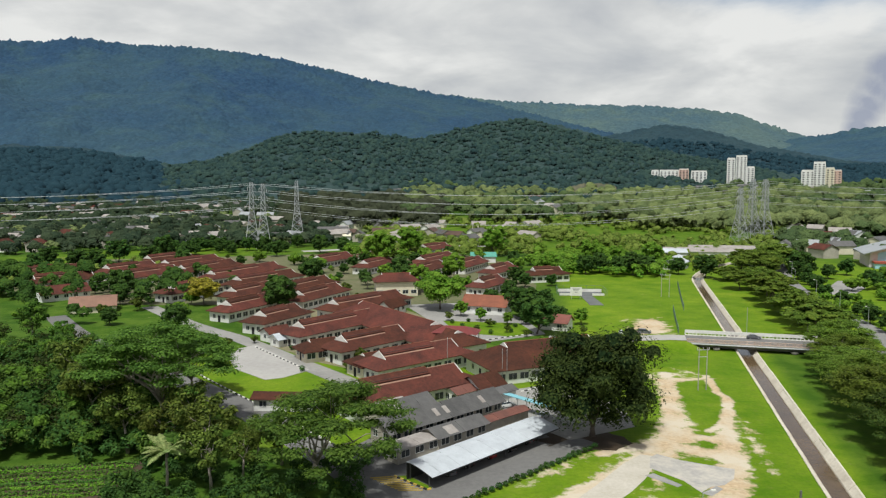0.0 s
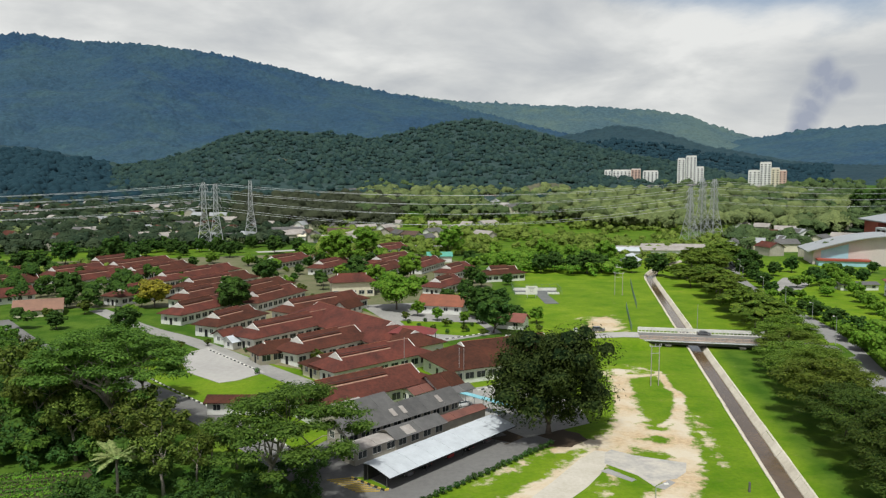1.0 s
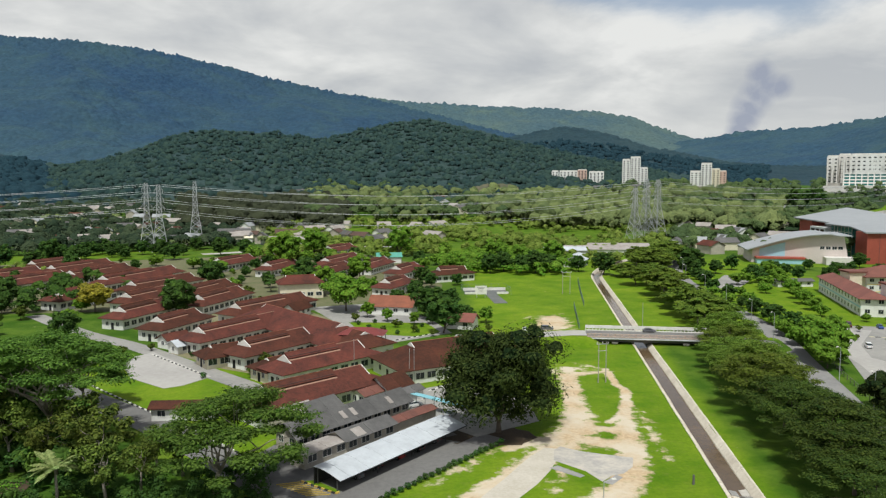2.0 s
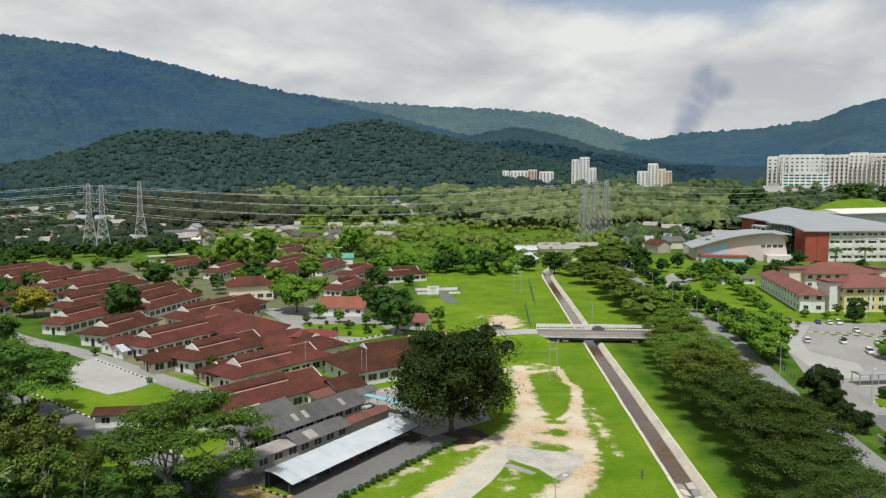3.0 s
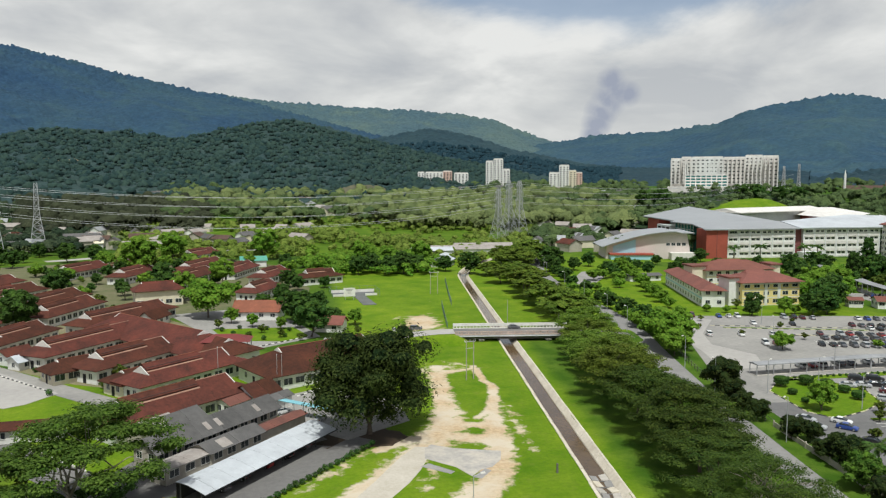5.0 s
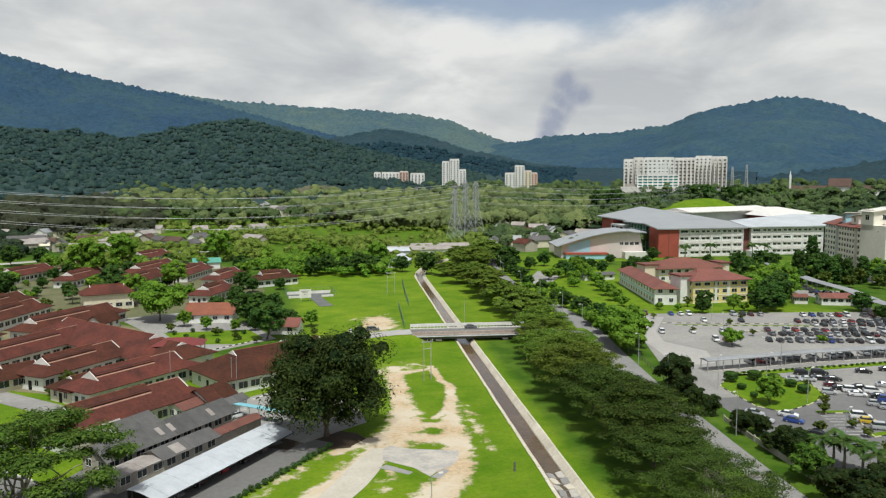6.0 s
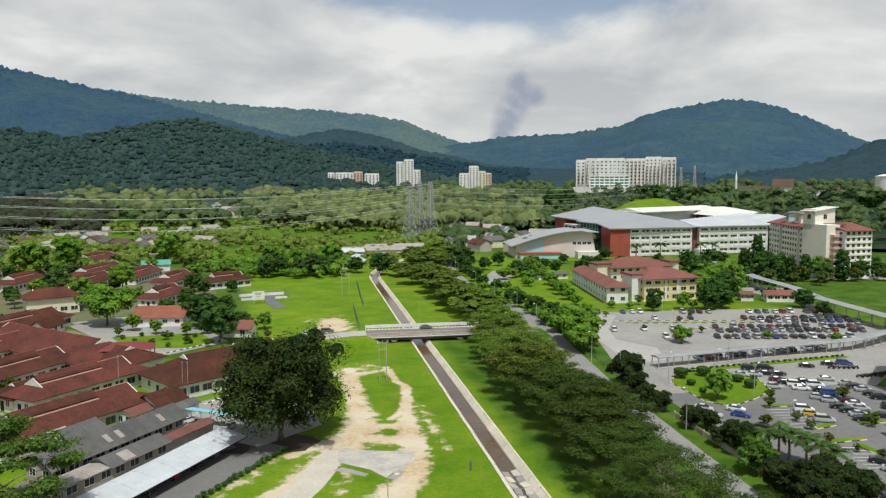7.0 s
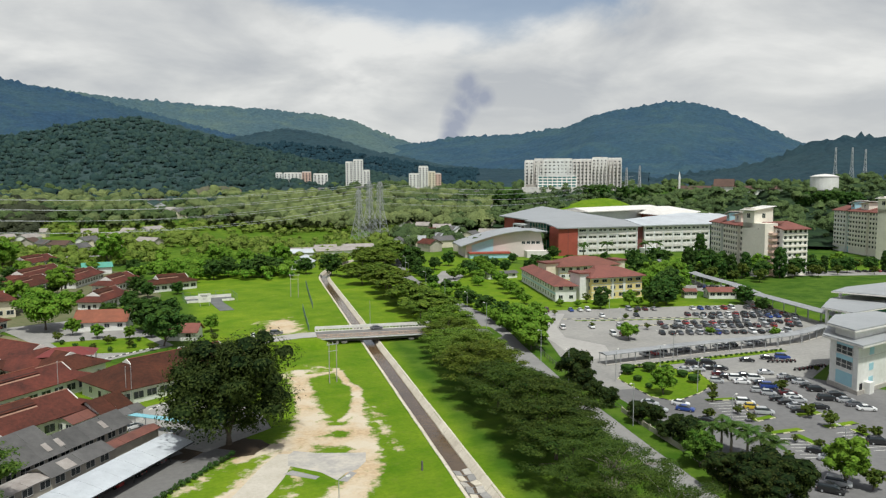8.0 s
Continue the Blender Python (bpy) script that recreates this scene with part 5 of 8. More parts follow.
PYLONS = [(-126, 486, 43, 9.5, 12), (-117, 480, 42, 9.5, 12), (-104, 525, 44, 10, 12), (207, 514, 39, 10, 18), (223, 532, 45, 11, 18), (232, 532, 44.5, 11, 18)]
for x, y, h, base, ang in PYLONS:
    narrow = x < -110
    pylon(x, y, h, base, ang, "grey steel lattice pylon", 3, 3.2 if narrow else (1.5 if x < 0 else 4.5), 0.32)
for x, y, h in ((1035, 690, 62), (1075, 690, 62), (1108, 690, 60)):
    pylon(x, y, h, 10, 35, "grey steel lattice pylon on the wooded hill", 3, 10, 0.6)
for x, y, h in ((640, 702, 44), (655, 695, 46)):
    pylon(x, y, h, 9, 35, "grey steel lattice pylon", 3, 5, 0.4)


def wire(name, a, b, sag, r=0.085, n=16):
    pts = []
    for k in range(n + 1):
        s = k / n
        p = Vector(a).lerp(Vector(b), s)
        p.z -= sag * 4 * s * (1 - s)
        pts.append(p)
    return solid(name, Geo().tube(pts, [r] * (n + 1), 4), STEEL, "grey high-voltage power line between pylons", "cable", "power lines")


for k, zz in enumerate((27, 32.5, 37.5, 42)):
    for dx, (ax, ay) in enumerate(((-126, 486), (-117, 480))):
        bx, by = ((223, 532), (232, 532))[dx]
        sgn = (-1, 1)[dx]
        wire("power_line", (ax + sgn * 3, ay, zz), (bx + sgn * 4, by, zz + 1.5), 9.0 + 0.35 * (42 - zz))
        wire("power_line", (ax + sgn * 3, ay, zz), (-520, 470 + 20 * dx, zz - 3), 8)
        wire("power_line", (bx + sgn * 4, by, zz + 1.5), (640 + 12 * dx, 700, zz + 10), 10)


# ---- buildings across the canal ----
def slab_block(name, origin, ang, L, D, floors, fh, wall, roof_mat, label, cols, rows_from=0, win=(1.5, 1.3), side_cols=3, roof_kind="flat", z=None, over=1.0, rise_h=2.5, band=None, base_z=None):
    """A block along its own x from origin; its front faces -y."""
    gz = float(rise(origin[0], origin[1])) if z is None else z
    ob = thing(name, pose(origin[0], origin[1], gz, 0, 0, ang), label, "building")
    H = floors * fh
    part("wall", Geo().box(0, L, 0, D, -1.0, H), wall, ob)
    for f in range(rows_from, floors):
        zz = f * fh + fh * 0.55
        window_row(ob, (0, 0), (L, 0), zz, cols, *win)
        if side_cols:
            window_row(ob, (0, D), (0, 0), zz, side_cols, *win)
        if band:
            part("floor_band", Geo().box(-0.08, L + 0.08, -0.1, 0.0, f * fh - 0.14, f * fh + 0.14), band, ob)
    if roof_kind == "flat":
        part("roof", Geo().box(-over, L + over, -over, D + over, H, H + 0.45), roof_mat, ob)
    elif roof_kind == "hip":
        g, gab = hip_roof(L, D, H, H + rise_h, over, min(D * 0.5, L * 0.4), H + rise_h - 0.02)
        part("roof", g, roof_mat, ob, m=pose(L / 2, D / 2, 0))
    elif roof_kind == "tilt":
        x0, x1, y0, y1 = -over, L + over, -over, D + over
        part("roof", Geo().add([(x0, y0, H), (x1, y0, H), (x1, y1, H + rise_h), (x0, y1, H + rise_h), (x0, y0, H + 0.4), (x1, y0, H + 0.4), (x1, y1, H + rise_h + 0.4), (x0, y1, H + rise_h + 0.4)],
                               [(0, 3, 2, 1), (4, 5, 6, 7), (0, 1, 5, 4), (1, 2, 6, 5), (2, 3, 7, 6), (3, 0, 4, 7)]), roof_mat, ob)
        for x in (0.02, L - 0.3):
            part("gable_wall", Geo().add([(x, 0, H - 0.02), (x, D, H - 0.02), (x, D, H + rise_h * (D + over) / (D + 2 * over)), (x, 0, H + rise_h * over / (D + 2 * over)), (x + 0.28, 0, H - 0.02), (x + 0.28, D, H - 0.02), (x + 0.28, D, H + rise_h * (D + over) / (D + 2 * over)), (x + 0.28, 0, H + rise_h * over / (D + 2 * over))], [(0, 3, 2, 1), (4, 5, 6, 7), (0, 1, 5, 4), (1, 2, 6, 5), (2, 3, 7, 6), (3, 0, 4, 7)]), wall, ob)
        part("gable_wall", Geo().box(0.3, L - 0.3, D - 0.3, D, H, H + rise_h - 0.1), wall, ob)
    return ob


SCH = -10.0                        # the school's long fronts run this way
school_o = (287, 357)
e1 = Vector((math.cos(radians(SCH)), math.sin(radians(SCH))))
e2 = Vector((-e1.y, e1.x))


def at(o, a, b):
    return (o[0] + e1.x * a + e2.x * b, o[1] + e1.y * a + e2.y * b)


def roof_sheet(name, corners, faces, thick, material, parent, label=""):
    """A thick folded roof over the corners (x, y, z); faces index them."""
    g = Geo().add(corners, faces)
    n = len(corners)
    g.add([(x, y, z - thick) for x, y, z in corners], [q[::-1] for q in faces])
    g.add(list(corners) + [(x, y, z - thick) for x, y, z in corners], [(i, n + i, n + (i + 1) % n, (i + 1) % n) for i in range(n)])
    return part(name, g, material, parent, label)


PIER = mat("pale_grey_wall_pier", (0.70, 0.71, 0.70), (0.58, 0.59, 0.58), 0.75, 0.2, 1.0)
DARK_RED = mat("dark_red_cladding", (0.20, 0.07, 0.06), (0.15, 0.055, 0.05), 0.7)


def school_front(parent, a0, a1, b0, H, floors, bays):
    """Piers, floor bands and pairs of windows on a front."""
    fh = H / floors
    w = (a1 - a0) / bays
    for k in range(bays + 1):
        part("pier", Geo().box(a0 + w * k - 0.3, a0 + w * k + 0.3, b0 - 0.35, b0 - 0.02, 0, H - 0.2), PIER, parent)
    for f in range(floors):
        part("floor_band", Geo().box(a0, a1, b0 - 0.2, b0 - 0.015, f * fh - 0.3, f * fh + 0.9), FASCIA, parent)
        for k in range(bays):
            if (k * 7 + f * 3) % 9 == 0:
                window_row(parent, (a0 + w * k + 0.5, b0), (a0 + w * (k + 1) - 0.5, b0), f * fh + fh * 0.58, 1, w - 2.4, 1.3, mullions=2)
            else:
                window_row(parent, (a0 + w * k + 0.5, b0), (a0 + w * (k + 1) - 0.5, b0), f * fh + fh * 0.58, 2, 2.0, 1.1, mullions=1)
                part("sunshade", Geo().box(a0 + w * k + 0.7, a0 + w * (k + 1) - 0.7, b0 - 0.7, b0 - 0.02, f * fh + fh * 0.58 + 1.0, f * fh + fh * 0.58 + 1.14), FASCIA, parent)


def school():
    m = pose(school_o[0], school_o[1], 0, 0, 0, SCH)
    west = thing("school_block", m, "white four-storey school block with wide grey roof and red tower", "building", "school blocks")
    part("wall", Geo().box(0, 42, 0, 24, -1, 16.8), WHITE, west)
    school_front(west, 0, 42, 0, 16.8, 4, 6)
    part("rear_wing", Geo().box(5, 43, 24.1, 100, -1, 18.0), WHITE, west)
    part("corner_tower", Geo().box(-13.5, -0.4, -1.2, 11, -1, 17.0), BRICKRED, west, "brick-red clad corner tower")
    part("tower_groove", Geo().box(-7.2, -6.9, -1.28, -1.21, 0, 16.6), DARK_RED, west)
    part("end_tower", Geo().box(-4, 9, 86, 104, -1, 19.2), BRICKRED, west, "brick-red clad end tower")
    at_ = part("atrium", Geo().box(-3, 5, 36, 62, -1, 17.6), GLASS_GREEN, west, "green glass atrium")
    for k in range(7):
        part("mullion", Geo().box(-3.2, -3.02, 36 + 4.3 * k, 36.3 + 4.3 * k, -1, 17.6), FASCIA, at_)
    for k in range(4):
        part("transom", Geo().box(-3.2, -3.02, 36, 62, 3 + 3.6 * k, 3.3 + 3.6 * k), FASCIA, at_)
    part("balcony_block", Geo().box(-6, 4.9, 63, 84, -1, 15.4), PIER, west)
    for k in range(3):
        part("balcony_opening", Geo().box(-6.15, -6.02, 64.5 + 6.4 * k, 69.3 + 6.4 * k, 11.2, 14.2), GLASS, west)
    V = [(-15.2, -2.6, 17.2), (44, -1.6, 17.2), (50, 28, 19.5), (46, 144, 25), (-7, 107, 19.8), (-2, 66, 18.6), (-7, 62, 18.2), (-6, 32, 18.2)]
    roof_sheet("roof", V, [(0, 1, 2), (0, 2, 7), (7, 2, 5, 6), (5, 2, 3), (5, 3, 4)], 0.7, ZINC_BLUE, west)
    east = thing("school_block", m, "white four-storey school block under a long pale metal roof", "building", "school blocks")
    part("wall", Geo().box(48, 97, 0.5, 24, -1, 17.0), WHITE, east)
    school_front(east, 48, 97, 0.5, 17.0, 4, 7)
    part("link", Geo().box(42.1, 47.9, 2.4, 22, -1, 17.0), DARK_RED, east, "dark red recessed link")
    part("entrance", Geo().box(44, 58, -6, 0.2, 0, 3.4), PIER, east)
    roof_sheet("roof", [(44.2, -1.4, 17.5), (104, -1.4, 17.6), (140, 20, 18.6), (140, 44, 21.6), (105, 40, 23.0), (50.2, 28, 19.8)], [(0, 1, 4, 5), (1, 2, 3, 4)], 0.6, ZINC_WHITE, east)
    rear = thing("school_block", m, "rear school block with long white metal roof and red end walls", "building", "school blocks")
    spin = pose(62, 96, 0, 0, 0, 24)
    part("wall", Geo().box(0, 104, 0, 26, -1, 21.6), PIER, rear, m=spin)
    part("roof", Geo().box(-3, 107, -3, 29, 21.6, 22.2), FASCIA, rear, m=spin)
    part("ridge_roof", Geo().extrude([(-14, 22.2), (14, 22.2), (0, 24.8)], -2, 106, 0, spin @ pose(0, 13, 0, 0, 0, -90)), FASCIA, rear)
    part("end_wall", Geo().box(80, 88, -0.6, -0.05, 13, 21.4), BRICKRED, rear, m=spin)
    hall = thing("school_block", m, "rear school hall with white hipped metal roof over red walls", "building", "school blocks")
    part("wall", Geo().box(128, 168, 92, 150, -1, 19.0), BRICKRED, hall)
    V = [(122, 84, 18.6), (174, 84, 18.6), (174, 158, 19.4), (122, 158, 19.4), (140, 128, 24.4), (156, 128, 24.4)]
    part("roof", Geo().add(V, [(0, 1, 5, 4), (1, 2, 5), (2, 3, 4, 5), (3, 0, 4), (3, 2, 1, 0)]), FASCIA, hall)


school()


def curved_hall():
    a, b = Vector((219, 377)), Vector((265, 360))
    L = (b - a).length
    ob = thing("sports_hall", pose(a.x, a.y, 0, 0, 0, heading(a, b)), "pale blue and pink hall under a curved grey metal roof", "building")
    D = 26
    n = 14
    prof = [(L * k / n - 3, 7.2 + 9.0 * math.sin(0.5 * math.pi * min(1, (k / n) * 1.15)) - (0.8 if k > 12 else 0)) for k in range(n + 2)]
    vs = [(x, y, z + dz) for dz in (0.0, -0.5) for y in (-3, D + 3) for x, z in prof]
    m = len(prof)
    fs = [(i, i + 1, m + i + 1, m + i) for i in range(m - 1)] + [(2 * m + i, 3 * m + i, 3 * m + i + 1, 2 * m + i + 1) for i in range(m - 1)]
    fs += [(i, 2 * m + i, 2 * m + i + 1, i + 1) for i in range(m - 1)] + [(0, m, 3 * m, 2 * m)]
    part("roof", Geo().add(vs, fs), ZINC_BLUE, ob, smooth=False)
    wall = Geo()
    wall.extrude([(0, -0.5), (L, -0.5)] + [(x, z - 0.4) for x, z in prof[::-1] if 0 <= x <= L], 0, D)
    part("wall", wall, mat("pale_pink_wall", (0.62, 0.54, 0.50), (0.52, 0.46, 0.43), 0.8), ob)
    part("blue_panel", Geo().extrude([(4, 0.5), (17, 0.5), (17, 11.2), (4, 7.4)], -0.12, -0.01), SKYBLUE, ob, "pale blue wall panel")
    part("low_block", Geo().box(2, 26, -6, -0.05, -0.3, 2.6), SKYBLUE, ob)
    part("red_band", Geo().box(1.5, 26.5, -6.5, -0.05, 2.6, 3.5), BRICKRED, ob)
    window_row(ob, (34, 0), (46, 0), 8.5, 4, 2.2, 1.6)
    part("ramp_wall", Geo().box(36, 50, -7, -0.1, -0.3, 4.0), FASCIA, ob)


curved_hall()


def yellow_college():
    wing = slab_block("hostel_wing", (189.1, 274.4), -112, 58, 8, 2, 3.0, WHITE, ROOF_SALMON, "long two-storey white wing with faded red hipped roof", 14, 0, (1.5, 1.4), 2, "hip", 0, 1.0, 2.2)
    for zz in (1.8, 5.1):
        window_row(wing, (58, 0), (58, 8), zz, 2, 1.5, 1.3)
    part("floor_band", Geo().box(-0.1, 58.1, -0.12, -0.02, 2.9, 3.3), SKYBLUE, wing)
    ob = slab_block("hostel_block", (182, 217.5), -7, 23, 14, 3, 2.85, YELLOW, ROOF_SALMON, "yellow and white three-storey block with red hipped roof", 6, 0, (2.2, 1.3), 3, "hip", 0, 1.4, 3.2, WHITE)
    part("stair_tower", Geo().box(-4, 0.0, 2, 9, -0.5, 9.9), WHITE, ob)
    part("tower_roof", Geo().box(-4.6, 0.4, 1.4, 9.6, 9.9, 10.5), ROOF_SALMON, ob)
    part("ridge_roof", Geo().add([(5, 5.5, 11.0), (14, 5.5, 11.0), (14, 9.5, 11.0), (5, 9.5, 11.0), (6, 7.5, 12.2), (13, 7.5, 12.2)], [(0, 1, 5, 4), (2, 3, 4, 5), (3, 0, 4), (1, 2, 5)]), ROOF_SALMON, ob)
    for x in (8.9, 14.1):
        part("pilaster", Geo().box(x, x + 1.1, -0.16, -0.02, -0.5, 8.5), WHITE, ob)
    part("top_band", Geo().box(-0.1, 23.1, -0.2, -0.02, 7.7, 8.55), WHITE, ob)
    ob = slab_block("hostel_block", (193.7, 252.7), -7, 29.5, 14, 3, 2.85, WHITE, ROOF_SALMON, "white and yellow three-storey block with red hipped roof", 8, 0, (1.6, 1.2), 3, "hip", 0, 1.4, 3.2, YELLOW)
    part("stair_tower", Geo().box(-6, 0.0, 1, 8, -0.5, 9.9), CREAM, ob)
    part("tower_roof", Geo().box(-6.6, 0.4, 0.4, 8.6, 9.9, 10.5), ROOF_SALMON, ob)
    part("stair_tower", Geo().box(29.6, 34, 1, 8, -0.5, 9.9), CREAM, ob)
    part("tower_roof", Geo().box(29.2, 34.6, 0.4, 8.6, 9.9, 10.5), ROOF_SALMON, ob)
    part("ridge_roof", Geo().add([(8, 5.5, 11.0), (20, 5.5, 11.0), (20, 9.5, 11.0), (8, 9.5, 11.0), (9, 7.5, 12.2), (19, 7.5, 12.2)], [(0, 1, 5, 4), (2, 3, 4, 5), (3, 0, 4), (1, 2, 5)]), ROOF_SALMON, ob)


yellow_college()
shed(230.5, 197.5, 13, 6, -28, 2.9, 4.2, ROOF_SALMON, WHITE, "low white shelter with faded red roof beside the walkway", 0.5, True, "shelter")
shed(219.3, 204.2, 4.6, 4, -28, 2.8, 3.6, ROOF_SALMON, WHITE, "small white gate hut with faded red roof", 0.4, True, "gate_hut")
yard("rear_car_park", [(234, 205), (256, 200), (258, 222), (240, 232)], 0.06, PARKING, "small asphalt car park behind the shelter")


CREAM_PALE = mat("pale_cream_paint", (0.80, 0.76, 0.66), (0.68, 0.63, 0.54), 0.75, 0.15, 0.9)


def flats(origin, z, long_ang, end_ang, label="pale cream eight-storey block of flats with red roofs"):
    """Stepped block of flats: a long receding row of bays, a pink core, an end wing that faces the car park, roof turrets."""
    ob = thing("apartment_block", pose(origin[0], origin[1], z), label, "building", "blocks of flats")
    H, fh = 22.4, 2.8
    row, end = pose(0, 0, 0, 0, 0, long_ang), pose(0, 0, 0, 0, 0, end_ang)
    bays = [(-66, -52, 0.5, 12, WHITE, row), (-52, -47, 2.0, 12, SKYBLUE, row), (-47, -28, 0.0, 13, CREAM_PALE, row), (-28, -12, 1.2, 13, CREAM_PALE, row), (-12, 0, -0.6, 13, WHITE, row), (4, 20, -9, 7, WHITE, end)]
    for x0, x1, y0, y1, wl, m in bays:
        wing = part("wing", Geo().box(x0, x1, y0, y1, -7, H), wl, ob, m=m)
        n = max(2, int((x1 - x0) / 2.9))
        for f in range(8):
            window_row(wing, (x0, y0), (x1, y0), f * fh + 1.6, n, 1.7, 1.35, frame_mat=CREAM_PALE, mullions=0)
            if m is end:
                window_row(wing, (x0, y1), (x0, y0), f * fh + 1.6, 3, 1.6, 1.3, frame_mat=CREAM_PALE, mullions=0)
            else:
                window_row(wing, (x1, y0), (x1, y0 + 6), f * fh + 1.6, 2, 1.2, 1.05, frame_mat=CREAM_PALE, mullions=0) if x1 == 0 else None
            part("sill_band", Geo().box(x0 + 0.3, x1 - 0.3, y0 - 0.4, y0 - 0.01, f * fh - 0.25, f * fh + 0.55), CREAM_PALE, wing)
        zt = H + 3.0
        part("roof", Geo().add([(x0 - 0.8, y0 - 1.4, H), (x1 + 0.8, y0 - 1.4, H), (x1 + 0.8, y1 - 3, zt), (x0 - 0.8, y1 - 3, zt), (x0 - 0.8, y0 - 1.4, H - 0.4), (x1 + 0.8, y0 - 1.4, H - 0.4), (x1 + 0.8, y1 - 3, zt - 0.4), (x0 - 0.8, y1 - 3, zt - 0.4)],
             [(0, 1, 2, 3), (4, 7, 6, 5), (0, 4, 5, 1), (1, 5, 6, 2), (2, 6, 7, 3), (3, 7, 4, 0)]), ROOF_SALMON, ob, m=m)
    part("core", Geo().box(-2, 6, -4, 10, -7, H + 2.5), CREAM_PALE, ob, m=end)
    for f in range(8):
        part("balcony", Geo().box(0.2, 3.8, -6.4, -4, f * fh - 0.2, f * fh + 0.9), PINK, ob, "pink balcony front", m=end)
    for x0, x1, h, wl, m in ((-51, -47, 5.6, SKYBLUE, row), (-40, -32, 5.4, CREAM_PALE, row), (-2, 10, 9.6, CREAM_PALE, end)):
        t = part("roof_turret", Geo().box(x0, x1, 3, 10, H, H + h), wl, ob, m=m)
        part("turret_roof", Geo().add([(x0 - 1.4, 2, H + h - 0.9), (x1 + 1.2, 2, H + h + 1.0), (x1 + 1.2, 11, H + h + 1.0), (x0 - 1.4, 11, H + h - 0.9), (x0 - 1.4, 2, H + h - 1.2), (x1 + 1.2, 2, H + h + 0.7), (x1 + 1.2, 11, H + h + 0.7), (x0 - 1.4, 11, H + h - 1.2)],
                              [(0, 1, 2, 3), (4, 7, 6, 5), (0, 4, 5, 1), (1, 5, 6, 2), (2, 6, 7, 3), (3, 7, 4, 0)]), FASCIA, t)
        window_row(t, (x0, 3), (x1, 3), H + h * 0.62, 1, 2.0, 2.2, frame_mat=CREAM_PALE)
        window_row(t, (x0, 10), (x0, 3), H + h * 0.62, 1, 2.0, 2.2, frame_mat=CREAM_PALE)
    return ob


flats((303, 238), 0, -118, -6)
flats((423, 244), 4.0, -118, -6)


gable_house((179.0, 288.9), (194.5, 288.3), 5, 2.6, 3.4, WHITE, ZINC_GREY, "low white service building beside the side lot", "service_building")


def blue_office():
    """White office with pale blue panels and broad flat eaves."""
    ob = thing("office_building", pose(149.0, 92.2, 0, 0, 0, 0), "white three-storey office with pale blue panels and broad flat eaves", "building")
    a, c, d = (3.4, 8.6), (0, 0), (26, 3.0)
    outline = [c, d, (28, 15), (19, 17.5), a]
    part("wall", Geo().prism(outline, -0.5, 10.6), WHITE, ob)
    part("plinth", Geo().prism([(-0.35, -0.4), (26.4, 2.6), (28.4, 15.4), (19, 18), (3.0, 8.8)], -0.5, 0.9), CONCRETE, ob)
    part("roof", Geo().prism([(-1.3, -1.7), (28.5, 1.4), (31, 16), (19, 19.5), (2.4, 9.8)], 10.6, 11.1), ZINC_BLUE, ob)
    part("eaves_board", Geo().prism([(-1.4, -1.8), (28.6, 1.3), (31.1, 16.1), (19, 19.6), (2.3, 9.9)], 10.45, 10.8), FASCIA, ob)
    part("upper_wall", Geo().prism([(3.4, 3.0), (26, 5.5), (26, 12), (15, 13.5), (5.6, 9)], 11.1, 13.0), WHITE, ob)
    part("upper_roof", Geo().prism([(1.4, 1.8), (28, 4), (28, 13.5), (15, 15.5), (4.2, 10.2)], 13.0, 13.5), ZINC_BLUE, ob)
    part("eaves_board", Geo().prism([(1.3, 1.7), (28.1, 3.9), (28.1, 13.6), (15, 15.6), (4.1, 10.3)], 12.85, 13.2), FASCIA, ob)
    side, front = heading(a, c), heading(c, d)
    ln = math.dist(a, c)
    for z0, z1, nm, mt in ((7.9, 9.6, "window", GLASS), (9.62, 10.1, "blue_panel", SKYBLUE), (4.9, 6.6, "window", GLASS), (6.62, 7.6, "blue_panel", SKYBLUE), (1.2, 4.0, "blue_panel", SKYBLUE)):
        p = part(nm, Geo().box(ln * 0.25, ln * 0.82, -0.1, 0.0, z0, z1), mt, ob, m=pose(a[0], a[1], 0, 0, 0, side))
        if nm == "window":
            for k in range(4):
                x = ln * (0.25 + 0.57 * k / 3)
                part("mullion", Geo().box(x - 0.06, x + 0.06, -0.16, -0.1, z0, z1), FASCIA, p)
            part("transom", Geo().box(ln * 0.25, ln * 0.82, -0.16, -0.1, z0 + 0.8, z0 + 0.9), FASCIA, p)
    for z in (8.8, 5.4, 2.5):
        for q in (0.22, 0.55, 0.85):
            part("blue_panel", Geo().box(-0.9, 0.9, -0.08, 0, z - 0.75, z + 0.75), SKYBLUE, ob, m=pose(d[0] * q, d[1] * q, 0, 0, 0, front))
    part("door", Geo().box(-0.6, 0.6, -0.07, 0, 0, 2.3), DARK, ob, m=pose(1.6, 0.18, 0, 0, 0, front))
    part("porch_box", Geo().box(2.6, 4.6, -1.4, -0.02, 0, 2.5), WHITE, ob, m=pose(0, 0, 0, 0, 0, front))
    part("corner_band", Geo().prism([(-0.12, -0.12), (26, 2.9), (26, 3.05), (0, 0.1), (3.3, 8.7), (3.2, 8.7)], 7.65, 7.8), FASCIA, ob)


